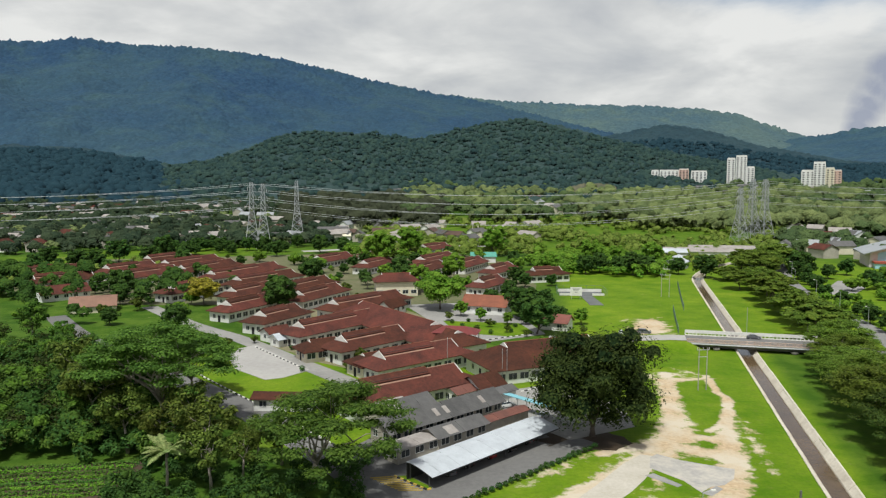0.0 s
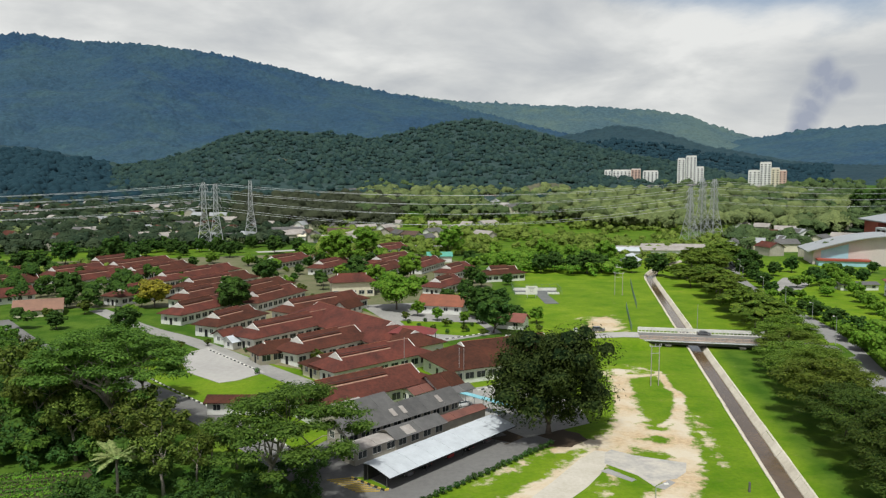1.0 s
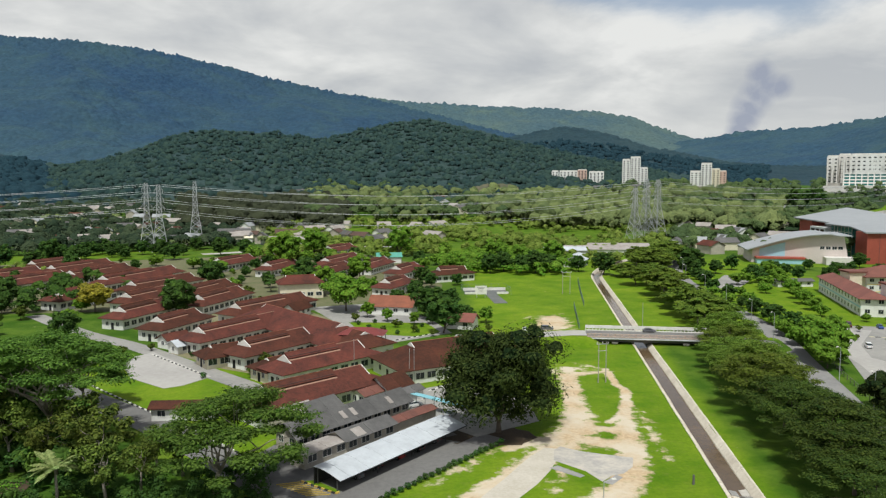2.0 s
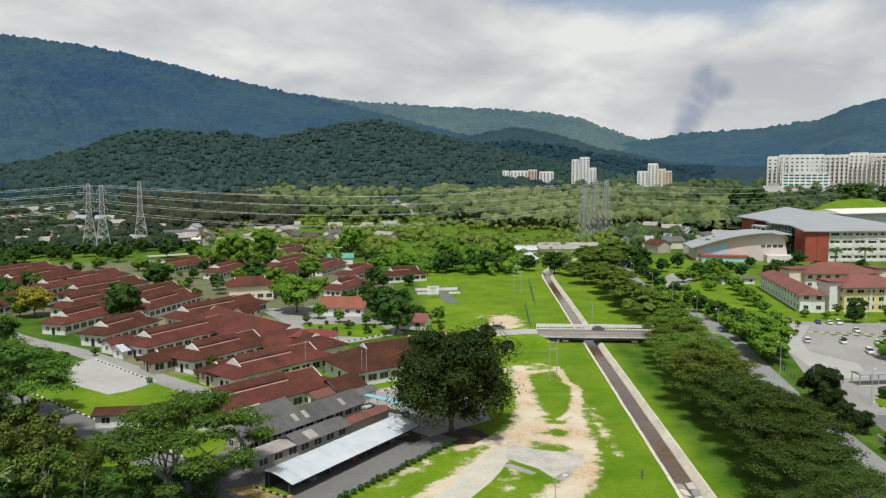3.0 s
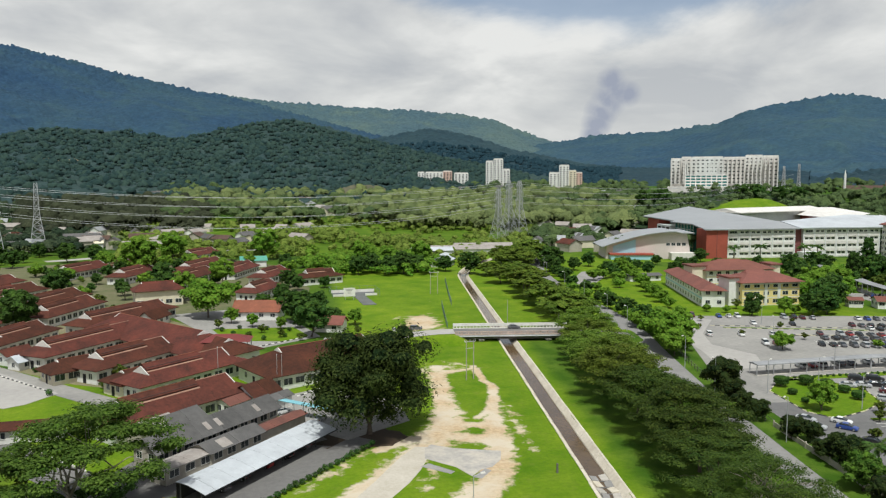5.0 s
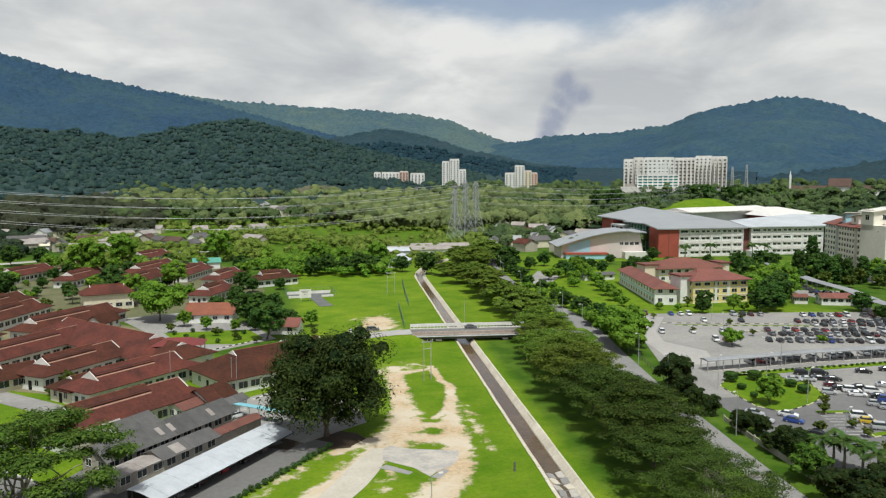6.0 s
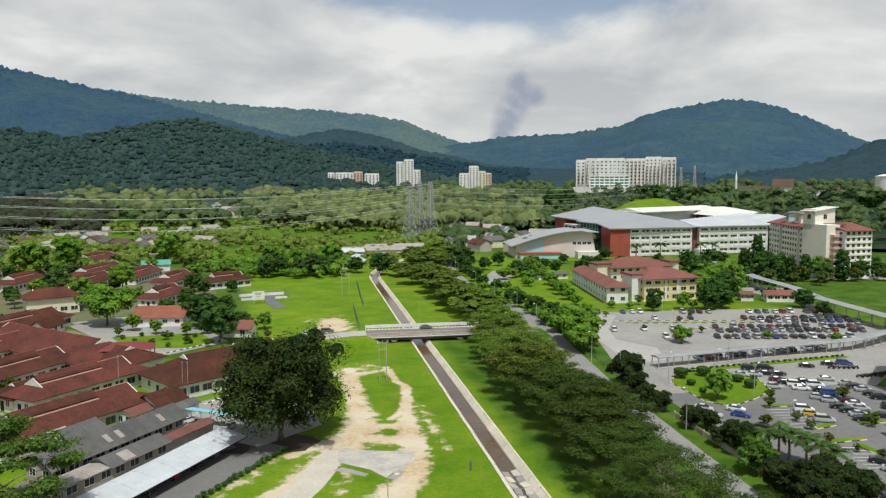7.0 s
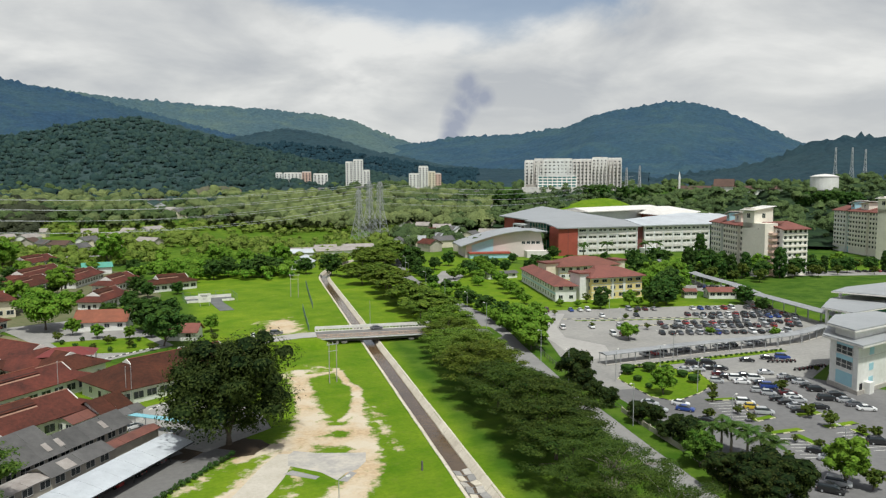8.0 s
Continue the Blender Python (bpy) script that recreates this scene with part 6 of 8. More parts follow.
def canopy_hall():
    """Two broad flat roofs on posts behind the office."""
    ob = thing("canopy_hall", pose(200, 126, 0), "low hall with two broad grey flat roofs on white posts", "building")
    for name, outline, z in (("roof", [(-0.4, -0.4), (38, 2), (42, 22), (18, 19), (0.7, 10)], 7.6), ("upper_roof", [(18, 18.5), (31, 22), (62, 22), (66, 3), (24, 4)], 10.0)):
        part(name, Geo().prism(outline, z, z + 0.45), ZINC_BLUE, ob)
        cx, cy = sum(p[0] for p in outline) / 5, sum(p[1] for p in outline) / 5
        part("eaves_board", Geo().prism([(cx + (x - cx) * 1.01, cy + (y - cy) * 1.01) for x, y in outline], z - 0.1, z + 0.25), FASCIA, ob)
        for x, y in outline:
            part("post", Geo().box(-0.35, 0.35, -0.35, 0.35, 0, z), WHITE, ob, m=pose(cx + (x - cx) * 0.85, cy + (y - cy) * 0.85, 0))
    part("wall", Geo().prism([(8, 6), (36, 7), (56, 8), (54, 18), (22, 16)], -0.3, 6.0), GLASS_GREEN, ob)


canopy_hall()
blue_office()


ZINC_GREY_PALE = mat("worn_grey_metal_roof", (0.30, 0.305, 0.31), (0.22, 0.225, 0.23), 0.6, 0.1, 0.8, 0.2)


def canopy_walk(pts, w, h, roof_mat, label, gap=4.0):
    ob = thing("covered_walkway", pose(pts[0][0], pts[0][1], 0), label, "walkway")
    o = Vector(pts[0])
    for p, q in zip(pts, pts[1:]):
        a, b = Vector(p) - o, Vector(q) - o
        L = (b - a).length
        m = pose(a.x, a.y, 0, 0, 0, heading(a, b))
        part("roof", Geo().extrude([(-w / 2 - 0.4, h - 0.1), (-w / 2 - 0.4, h + 0.05), (0, h + 0.35), (w / 2 + 0.4, h + 0.05), (w / 2 + 0.4, h - 0.1)], 0, L, 0, pose(0, 0, 0, 0, 0, -90)), roof_mat, ob, m=m)
        part("path", Geo().box(0, L, -w / 2, w / 2, 0.0, 0.14), CONCRETE, ob, m=m)
        n = max(2, int(L / gap))
        for k in range(n + 1):
            x = 0.15 + (L - 0.3) * k / n
            for s in (-1, 1):
                part("post", Geo().box(x - 0.08, x + 0.08, s * w / 2 - 0.08, s * w / 2 + 0.08, 0.1, h), STEEL, ob, m=m)


canopy_walk([(119.5, 138.3), (150.7, 135.7), (174.5, 131.8), (184, 131.5), (202, 135.3)], 2.6, 2.7, ZINC_GREY_PALE, "covered walkway with grey roof across the car park")
canopy_walk([(282, 283), (251, 227.5), (240, 200), (227, 179.3), (211, 136)], 4.2, 4.2, ZINC_GREY_PALE, "wide covered walkway with grey roof", 6.0)


def far_flats(az_l, az_r, dist, el_b, el_t, floors, towers, label, cap=None):
    """Far tower blocks: plain slabs with window columns. towers: (from, to, share of height, material)."""
    base = EYE + math.tan(radians(el_b)) * dist - 6
    top = EYE + math.tan(radians(el_t)) * dist
    mid = radians((az_l + az_r) / 2)
    W = 2 * dist * math.tan(radians(az_r - az_l) / 2)
    ob = thing("tower_block", pose(dist * math.sin(mid), dist * math.cos(mid), base, 0, 0, -math.degrees(mid)), label, "building", "far tower blocks")
    H = top - base
    for a, b, hs, mt in towers:
        x0, x1 = W * (a - 0.5), W * (b - 0.5)
        y0 = random.Random(int(a * 100)).uniform(-5, 4)
        t = part("tower", Geo().box(x0, x1, y0, y0 + 18, 0, H * hs), mt, ob)
        part("roof", Geo().box(x0 + 0.5, x1 - 0.5, y0 + 1, y0 + 17, H * hs, H * hs + 1.5), FASCIA, t)
        n = max(2, int((x1 - x0) / 5.0))
        fl = int(floors * hs)
        for f in range(fl):
            z = 6 + (H * hs - 7) * (f + 0.5) / fl
            g = Geo()
            for k in range(n):
                x = x0 + (x1 - x0) * (k + 0.5) / n
                g.box(x - 1.2, x + 1.2, y0 - 0.15, y0 - 0.02, z - 0.7, z + 0.7)
            tagged(part("window_row", g, GLASS, t), kind="stuff")


far_flats(15.7, 19.6, 1230, -0.45, 0.72, 10, [(0, 0.13, 0.95, WHITE), (0.15, 0.50, 0.95, WHITE), (0.50, 0.68, 1.0, PINK), (0.72, 1.0, 0.9, WHITE)], "white and pink ten-storey tower blocks below the hills")
far_flats(20.95, 22.8, 1210, -0.4, 1.65, 14, [(0, 0.3, 0.93, WHITE), (0.32, 0.72, 1.0, WHITE), (0.72, 1.0, 0.66, WHITE)], "tall white tower block below the hills")
far_flats(25.8, 28.3, 1150, -0.55, 1.15, 11, [(0, 0.45, 0.72, WHITE), (0.3, 0.6, 1.0, WHITE), (0.6, 0.82, 0.8, CREAM), (0.78, 1.0, 0.72, PINK)], "white and pink stepped tower block")
far_flats(34.7, 42.0, 980, -0.5, 1.75, 9, [(0, 0.1, 0.93, WHITE), (0.1, 0.2, 0.97, FASCIA), (0.2, 0.5, 0.97, WHITE), (0.5, 0.7, 0.95, FASCIA), (0.7, 0.86, 1.0, WHITE), (0.86, 1.0, 0.98, FASCIA)], "very long white nine-storey hospital block")
clinic = thing("hospital_front", pose(968 * math.sin(radians(37.2)), 968 * math.cos(radians(37.2)), 34, 0, 0, -37.2), "blue-green glazed hospital entrance block", "building")
part("glazing", Geo().box(-24, 24, -14, 8, 0, 17), GLASS_GREEN, clinic)
for k in range(9):
    part("pier", Geo().box(-24.5 + 6 * k, -23.3 + 6 * k, -14.6, -13.9, 0, 33), WHITE, clinic)
for k in range(5):
    part("floor_band", Geo().box(-24.4, 24.4, -14.4, -14.02, 3 + 3.6 * k, 4.4 + 3.6 * k), WHITE, clinic)
part("canopy", Geo().box(-44, 56, -26, -14, -3, 4), FASCIA, clinic)
for k in range(27):
    x = -41 + 4.7 * k
    if not -12 < x < 12:
        part("fin", Geo().box(x - 0.55, x + 0.55, 7.0, 11.0, 0, 36 + (2 if k > 13 else 0)), FASCIA, clinic)
part("podium", Geo().box(-40, 30, -8, 6, -10, 7), CONCRETE, clinic)
tank = thing("water_tank", pose(611, 417, 33), "round white water tank with domed roof among trees", "water tank")
part("drum", Geo().tube([(0, 0, 4), (0, 0, 16)], [11.5, 11.5], 24), WHITE, tank, smooth=False)
part("dome", Geo().tube([(0, 0, 16), (0, 0, 17.6), (0, 0, 18.4)], [12.0, 7, 0.5], 24), FASCIA, tank)
for k in range(8):
    part("leg", Geo().box(-0.6, 0.6, -0.6, 0.6, -12, 4), CONCRETE, tank, m=pose(10 * math.cos(TAU * k / 8), 11 * math.sin(TAU * k / 8), 0))

# ---- cars ----
CAR_COLOURS = {
    "white": ((0.75, 0.75, 0.74), 0.3), "silver": ((0.42, 0.43, 0.44), 0.35), "black": ((0.02, 0.02, 0.022), 0.25), "grey": ((0.12, 0.12, 0.13), 0.3),
    "red": ((0.30, 0.025, 0.025), 0.3), "blue": ((0.03, 0.07, 0.28), 0.3), "yellow": ((0.60, 0.42, 0.04), 0.35), "maroon": ((0.10, 0.015, 0.02), 0.3),
}
WHEEL = Geo().tube([(0, -0.1, 0), (0, 0.1, 0)], [0.32, 0.32], 12).tube([(0, -0.11, 0), (0, 0.11, 0)], [0.19, 0.17], 8, 1).mesh("wheel", RUBBER, STEEL)
LAMP_RED = mat("tail_lamp_red", (0.35, 0.02, 0.02), None, 0.3)
LAMP_CLEAR = mat("headlamp_lens", (0.7, 0.7, 0.68), None, 0.15)


def loft(sections, mirror=True):
    """Cross-sections (x, half width, z low, z high, half width at top) joined to a closed body."""
    g = Geo()
    vs = []
    for x, w, z0, z1, wt in sections:
        vs += [(x, -w * 0.96, z0), (x, -w, (z0 + z1) / 2), (x, -wt, z1), (x, wt, z1), (x, w, (z0 + z1) / 2), (x, w * 0.96, z0)]
    fs = [(i * 6 + k, i * 6 + (k + 1) % 6, (i + 1) * 6 + (k + 1) % 6, (i + 1) * 6 + k) for i in range(len(sections) - 1) for k in range(6)]
    n = len(sections)
    fs += [(5, 4, 3, 2, 1, 0), tuple((n - 1) * 6 + k for k in range(6))]
    return g.add(vs, fs)


def car(shape, colour, m):
    c, r = CAR_COLOURS[colour]
    paint = bpy.data.materials.get("car_paint_" + colour) or mat("car_paint_" + colour, c, tuple(q * 0.85 for q in c), r, 0.3, 2.0, spec=0.6)
    ob = thing("car", Matrix(m), f"parked {colour} {shape} car", "car", "parked cars")
    if shape == "saloon":
        L, body = 4.4, [(-2.2, 0.72, 0.42, 0.82, 0.66), (-2.05, 0.84, 0.26, 0.95, 0.78), (-1.0, 0.86, 0.22, 0.98, 0.82), (0.6, 0.86, 0.22, 0.95, 0.82), (1.7, 0.84, 0.24, 0.84, 0.76), (2.15, 0.74, 0.32, 0.70, 0.64)]
        cab, top = [(-1.75, 0.76, 0.93, 0.98, 0.70), (-1.05, 0.78, 0.93, 1.36, 0.60), (0.25, 0.78, 0.93, 1.38, 0.60), (1.15, 0.76, 0.90, 0.96, 0.70)], (-1.0, 0.2)
    elif shape == "hatchback":
        L, body = 3.8, [(-1.85, 0.74, 0.36, 0.9, 0.7), (-1.7, 0.82, 0.26, 1.0, 0.78), (0.5, 0.83, 0.22, 0.98, 0.79), (1.5, 0.80, 0.24, 0.86, 0.72), (1.85, 0.72, 0.32, 0.70, 0.62)]
        cab, top = [(-1.72, 0.74, 0.96, 1.04, 0.70), (-1.4, 0.75, 0.96, 1.44, 0.60), (0.2, 0.76, 0.95, 1.46, 0.60), (1.05, 0.74, 0.92, 0.98, 0.68)], (-1.35, 0.15)
    else:
        L, body = 4.6, [(-2.25, 0.78, 0.36, 1.0, 0.74), (-2.1, 0.88, 0.28, 1.1, 0.84), (0.8, 0.88, 0.24, 1.08, 0.84), (1.85, 0.86, 0.28, 0.96, 0.76), (2.25, 0.76, 0.36, 0.8, 0.66)]
        cab, top = [(-2.15, 0.80, 1.05, 1.12, 0.76), (-1.9, 0.82, 1.05, 1.70, 0.68), (0.5, 0.82, 1.05, 1.70, 0.66), (1.35, 0.80, 1.0, 1.08, 0.72)], (-1.85, 0.45)
    part("body", loft(body), paint, ob, smooth=False)
    part("glasshouse", loft(cab), GLASS, ob, "dark tinted glass")
    zr = max(s[3] for s in cab)
    wr = cab[1][4]
    part("roof", Geo().box(top[0], top[1], -wr - 0.02, wr + 0.02, zr - 0.05, zr + 0.03, taper=0.03), paint, ob)
    for x in (-L * 0.3, L * 0.31):
        for s in (-1, 1):
            part("wheel", WHEEL, None, ob, m=pose(x, s * 0.76, 0.32))
    for s in (-1, 1):
        part("headlight", Geo().box(L / 2 - 0.22, L / 2 - 0.06, s * 0.55 - 0.14, s * 0.55 + 0.14, 0.56, 0.70), LAMP_CLEAR, ob)
        part("tail_light", Geo().box(-L / 2 + 0.0, -L / 2 + 0.12, s * 0.6 - 0.12, s * 0.6 + 0.12, 0.62, 0.80), LAMP_RED, ob)
    return ob


CARS = {}


def put_car(x, y, deg, shape=None, colour=None, rnd=None, z=0.06):
    shape = shape or rnd.choice(("saloon", "saloon", "hatchback", "estate"))
    colour = colour or rnd.choice(("white", "white", "silver", "silver", "silver", "white", "black", "black", "black", "black", "grey", "grey", "grey", "red", "blue", "maroon"))
    m = pose(x, y, z, 0, 0, deg) @ Matrix.Diagonal((0.82, 0.82, 0.84, 1))
    if (shape, colour) in CARS:
        return copy_thing(CARS[(shape, colour)], pose(x, y, z, 0, 0, deg))
    CARS[(shape, colour)] = car(shape, colour, m)


def car_row(a, b, n, deg, fill, seed):
    """n bays between a and b; fill: the share that is taken."""
    rnd = random.Random(seed)
    for k in range(n):
        s = (k + 0.5) / n
        taken = rnd.random() < fill
        if taken:
            put_car(a[0] + (b[0] - a[0]) * s + rnd.uniform(-0.15, 0.15), a[1] + (b[1] - a[1]) * s + rnd.uniform(-0.2, 0.2), deg + rnd.choice((0, 180)) + rnd.uniform(-3, 3), None, None, rnd)


# far car park: rows run across, filling up towards the walkway
car_row((150.7, 205.9), (193, 186.5), 16, 65, 0.35, 1)
car_row((193, 186.5), (226, 171.5), 13, 65, 0.8, 2)
car_row((160.7, 188.8), (190, 175.4), 11, 65, 0.35, 3)
car_row((190, 175.4), (220, 161.6), 12, 65, 0.95, 4)
car_row((188, 170.6), (219, 156.5), 12, 65, 0.95, 5)
car_row((134, 180), (160, 171), 9, 65, 0.3, 26)
car_row((168, 169.5), (211, 150), 17, 65, 0.95, 6)
car_row((165, 164.5), (206, 146), 17, 65, 0.95, 7)
car_row((136, 167.5), (160, 157), 9, 65, 0.5, 27)
car_row((160, 157), (195, 141), 14, 65, 0.9, 8)
car_row((134, 140.5), (176, 135.5), 16, 80, 0.7, 9)
# near car park
for x, y, sh, co in ((138.5, 127.1, "estate", "black"), (142.2, 125.7, "estate", "black"), (135.3, 122.6, "saloon", "silver"), (138.5, 122.1, "saloon", "black"), (140.7, 120.6, "saloon", "black"), (136.5, 117.2, "saloon", "maroon"), (136.1, 114.6, "saloon", "black"), (136.5, 112.3, "estate", "white"), (135.3, 109.9, "saloon", "white"), (140.4, 113.4, "saloon", "black"), (140.1, 110.2, "estate", "white"), (138.1, 107.0, "saloon", "black"), (137.4, 104.6, "estate", "blue"), (132.7, 103.6, "hatchback", "silver"), (132.9, 101.2, "hatchback", "silver"),
                     (146.9, 112.8, "saloon", "silver"), (153.1, 123.1, "saloon", "black"), (159.7, 122.2, "saloon", "black"), (163.5, 120.9, "estate", "blue"), (132.2, 123.6, "saloon", "silver"), (131.0, 113.2, "hatchback", "silver"), (122.9, 98.9, "estate", "white"), (121.7, 96.3, "hatchback", "yellow"), (121.0, 92.9, "estate", "silver")):
    put_car(x, y, -40, sh, co)
for x, y, sh, co in ((147.6, 108.1, "saloon", "silver"), (147.2, 105.9, "saloon", "black"), (146.5, 103.5, "saloon", "silver"), (145.2, 100.6, "saloon", "black"), (144.2, 98.1, "estate", "black"), (136.6, 99.3, "saloon", "maroon"), (135.2, 97.1, "saloon", "white"), (133.7, 94.9, "saloon", "silver"), (131.1, 97.4, "saloon", "black"), (130.5, 94.9, "saloon", "black"), (129.9, 92.4, "saloon", "silver"), (128.1, 90.2, "saloon", "black"), (133.5, 89.9, "saloon", "black"), (140.0, 92.8, "estate", "black"), (144.4, 93.6, "saloon", "black"), (142.2, 90.1, "saloon", "silver"), (141.3, 87.5, "saloon", "grey"), (140.6, 84.8, "saloon", "white"), (124.1, 72.5, "estate", "black")):
    put_car(x, y, -36, sh, co)
for x, y, sh, co in ((104.4, 104.0, "saloon", "silver"), (105.8, 107.9, "saloon", "silver"), (111.1, 104.8, "saloon", "white"), (109.3, 101.8, "saloon", "blue"), (107.4, 94.6, "saloon", "black"), (111.1, 74.8, "saloon", "black"), (109.6, 71.6, "saloon", "silver"), (98.9, 67.9, "saloon", "black"), (101.7, 65.0, "estate", "silver"), (98.5, 64.0, "estate", "black")):
    put_car(x, y, -58, sh, co)
car_row((243.5, 222.5), (248.5, 211.5), 5, 20, 1.0, 71)
for x, y, deg, sh, co in ((84, 196, -14, "saloon", "grey"), (12.5, 142.5, 30, "saloon", "white"), (19, 136, 60, "saloon", "silver"), (57, 205.6, -8, "estate", "grey"), (52, 212, 80, "saloon", "white"),
                          (7.2, 116.0, 135, "hatchback", "red"), (3.4, 112.2, 135, "hatchback", "black"), (0.4, 109.2, 135, "saloon", "grey"), (10.5, 119.2, 135, "saloon", "black"), (14, 122.6, 135, "hatchback", "grey"), (126, 178, 75, "saloon", "white"), (122, 168, 75, "estate", "white"), (131, 186, 75, "hatchback", "silver")):
    z = 2.15 if (x, y) == (84, 196) else 0.1 + float(bank(x, y))
    put_car(x, y, deg, sh, co, None, z)


def motorcycle(m):
    ob = thing("motorcycle", m, "small dark parked motorcycle", "motorcycle", "parked motorcycles")
    part("frame", Geo().tube([(-0.55, 0, 0.42), (0.0, 0, 0.45), (0.45, 0, 0.62)], [0.09, 0.15, 0.07], 6).tube([(0.5, 0, 0.92), (0.62, 0, 0.3)], [0.045, 0.04], 5), RUBBER, ob)
    part("seat", Geo().box(-0.65, 0.1, -0.13, 0.13, 0.66, 0.78, taper=0.03), RUBBER, ob)
    part("fairing", Geo().box(0.3, 0.58, -0.16, 0.16, 0.42, 0.86, taper=0.06), bpy.data.materials["car_paint_maroon"], ob, "maroon leg shield")
    part("handlebar", Geo().tube([(0.44, -0.33, 0.98), (0.52, 0, 0.94), (0.44, 0.33, 0.98)], [0.03, 0.03, 0.03], 5), STEEL, ob)
    for x in (-0.6, 0.62):
        part("wheel", Geo().tube([(x, -0.05, 0.28), (x, 0.05, 0.28)], [0.28, 0.28], 12), RUBBER, ob)
    return ob


bike = motorcycle(pose(157.3, 119.6, 0.06, 0, 0, -30))
for x, y, deg in ((158.1, 118.9, -26), (159.2, 118.3, -32), (160.2, 117.8, -28), (161.3, 117.4, -30), (162.3, 117.0, -24), (156.0, 111.2, -40), (157.2, 111.0, -44), (158.4, 110.9, -38), (159.6, 110.8, -42), (161.0, 110.9, -46), (162.2, 110.8, -40), (163.4, 110.7, -42), (164.6, 110.6, -40)):
    copy_thing(bike, pose(x, y, 0.06, 0, 0, deg))


# ---- trees ----
def plant(proto, spots, seed, lo=0.85, hi=1.15, far=None, tall=0.08, reach=225):
    """Copies of a tree; those a long way off take the coarser one."""
    rnd = random.Random(seed)
    for x, y, s in spots:
        k = s * rnd.uniform(lo, hi)
        copy_thing(far if far and math.hypot(x, y) > reach else proto, turned(x, y, rnd.uniform(0, 360), k, None, k * rnd.uniform(1 - tall, 1 + tall)))


# the dark tree by the dirt track
tree("big_tree", "open", turned(26.3, 126), 20.8, 11.6, LEAF_DARK, BARK, "large dense dark green tree on leaf litter beside the carport", 330, 0.27, 7, clumps=90, bare=0.08, core=0.42)
solid("leaf_litter", Geo().prism([(24.5 + 7.5 * math.cos(TAU * k / 18) * (1 + 0.2 * math.sin(3 * k)), 124 + 5.5 * math.sin(TAU * k / 18) * (1 + 0.2 * math.cos(2 * k))) for k in range(18)], -0.2, 0.045), SOIL, "dark brown soil and leaf litter under the big tree", "soil", kind="structure")
# rain trees
rain = tree("rain_tree", "umbrella", turned(-19.5, 106), 15.6, 12.4, LEAF_RAIN, BARK_PALE, "spreading rain tree with flat layered crown and pale trunk", 330, 0.24, 3, "rain trees", 74, 0.26, 0.30, (2.6, 1.0), limbs=11, fine=0.84)
rain2 = tree("rain_tree", "umbrella", turned(-49, 127, 0, 0.95), 22.5, 14.6, LEAF_RAIN, BARK_PALE, "tall rain tree with flat layered crown and bare lower trunk", 300, 0.27, 5, "rain trees", 90, 0.34, 0.30, limbs=12, fine=0.80)
plant(rain2, [(-60, 139, 0.8), (-52, 150, 0.7)], 4)
# near rain trees wear the shade-darkened leaf, farther ones the sun-brightened leaf
rain3 = tree("rain_tree", "umbrella", turned(75, 101, 0, 0.82), 14.5, 12.0, LEAF_BANK_SHADED, BARK, "spreading rain tree on the canal bank", 260, 0.25, 8, "rain trees", 62, 0.26, 0.30)
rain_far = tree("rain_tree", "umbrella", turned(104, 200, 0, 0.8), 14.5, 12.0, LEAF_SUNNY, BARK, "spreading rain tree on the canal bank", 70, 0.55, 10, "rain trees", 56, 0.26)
feathery = tree("rain_tree", "umbrella", turned(64.5, 73.0, 0, 0.78), 14.5, 12.0, LEAF_BANK_SHADED, BARK_PALE, "thin spreading rain tree with bare limbs showing through its crown", 190, 0.17, 18, "rain trees", 84, 0.3, 0, limbs=16, fine=0.72)
plant(feathery, [(62.8, 61.5, 1.0), (58.0, 67.0, 0.62)], 19, 0.97, 1.03)
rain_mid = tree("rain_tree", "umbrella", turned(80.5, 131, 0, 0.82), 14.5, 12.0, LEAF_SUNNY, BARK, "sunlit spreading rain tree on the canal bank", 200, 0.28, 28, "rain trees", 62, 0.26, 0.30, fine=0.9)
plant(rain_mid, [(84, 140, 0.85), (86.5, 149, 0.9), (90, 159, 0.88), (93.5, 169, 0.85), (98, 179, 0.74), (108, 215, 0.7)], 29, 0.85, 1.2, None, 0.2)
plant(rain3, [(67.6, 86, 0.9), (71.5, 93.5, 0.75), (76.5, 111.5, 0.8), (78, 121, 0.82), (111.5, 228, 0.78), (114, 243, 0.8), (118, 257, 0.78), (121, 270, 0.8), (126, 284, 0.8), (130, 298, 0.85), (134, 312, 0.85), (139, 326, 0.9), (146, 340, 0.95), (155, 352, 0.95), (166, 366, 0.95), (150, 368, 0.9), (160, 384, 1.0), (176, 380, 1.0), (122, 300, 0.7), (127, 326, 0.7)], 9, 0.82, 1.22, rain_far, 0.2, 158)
# general trees
mid = tree("broad_tree", "round", turned(-1, 253, 0, 1.15), 11.5, 7.2, LEAF_BRIGHT, BARK, "green spreading tree between the houses", 95, 0.42, 12, "garden trees", 36, 0.22)
dark = tree("dark_tree", "round", turned(-55, 246, 0), 12.5, 6.2, LEAF_MID, BARK, "dense dark green tree between the houses", 95, 0.42, 14, "garden trees", 36, 0.14)
mid_far = tree("broad_tree", "round", turned(-26, 332, 0, 0.6), 11.5, 7.2, LEAF_BRIGHT, BARK, "green spreading tree between the houses", 44, 0.62, 13, "garden trees", 36, 0.22)
dark_far = tree("dark_tree", "round", turned(90, 346, 0, 0.95), 12.5, 6.2, LEAF_MID, BARK, "dense dark green tree between the houses", 44, 0.62, 15, "garden trees", 36, 0.14)
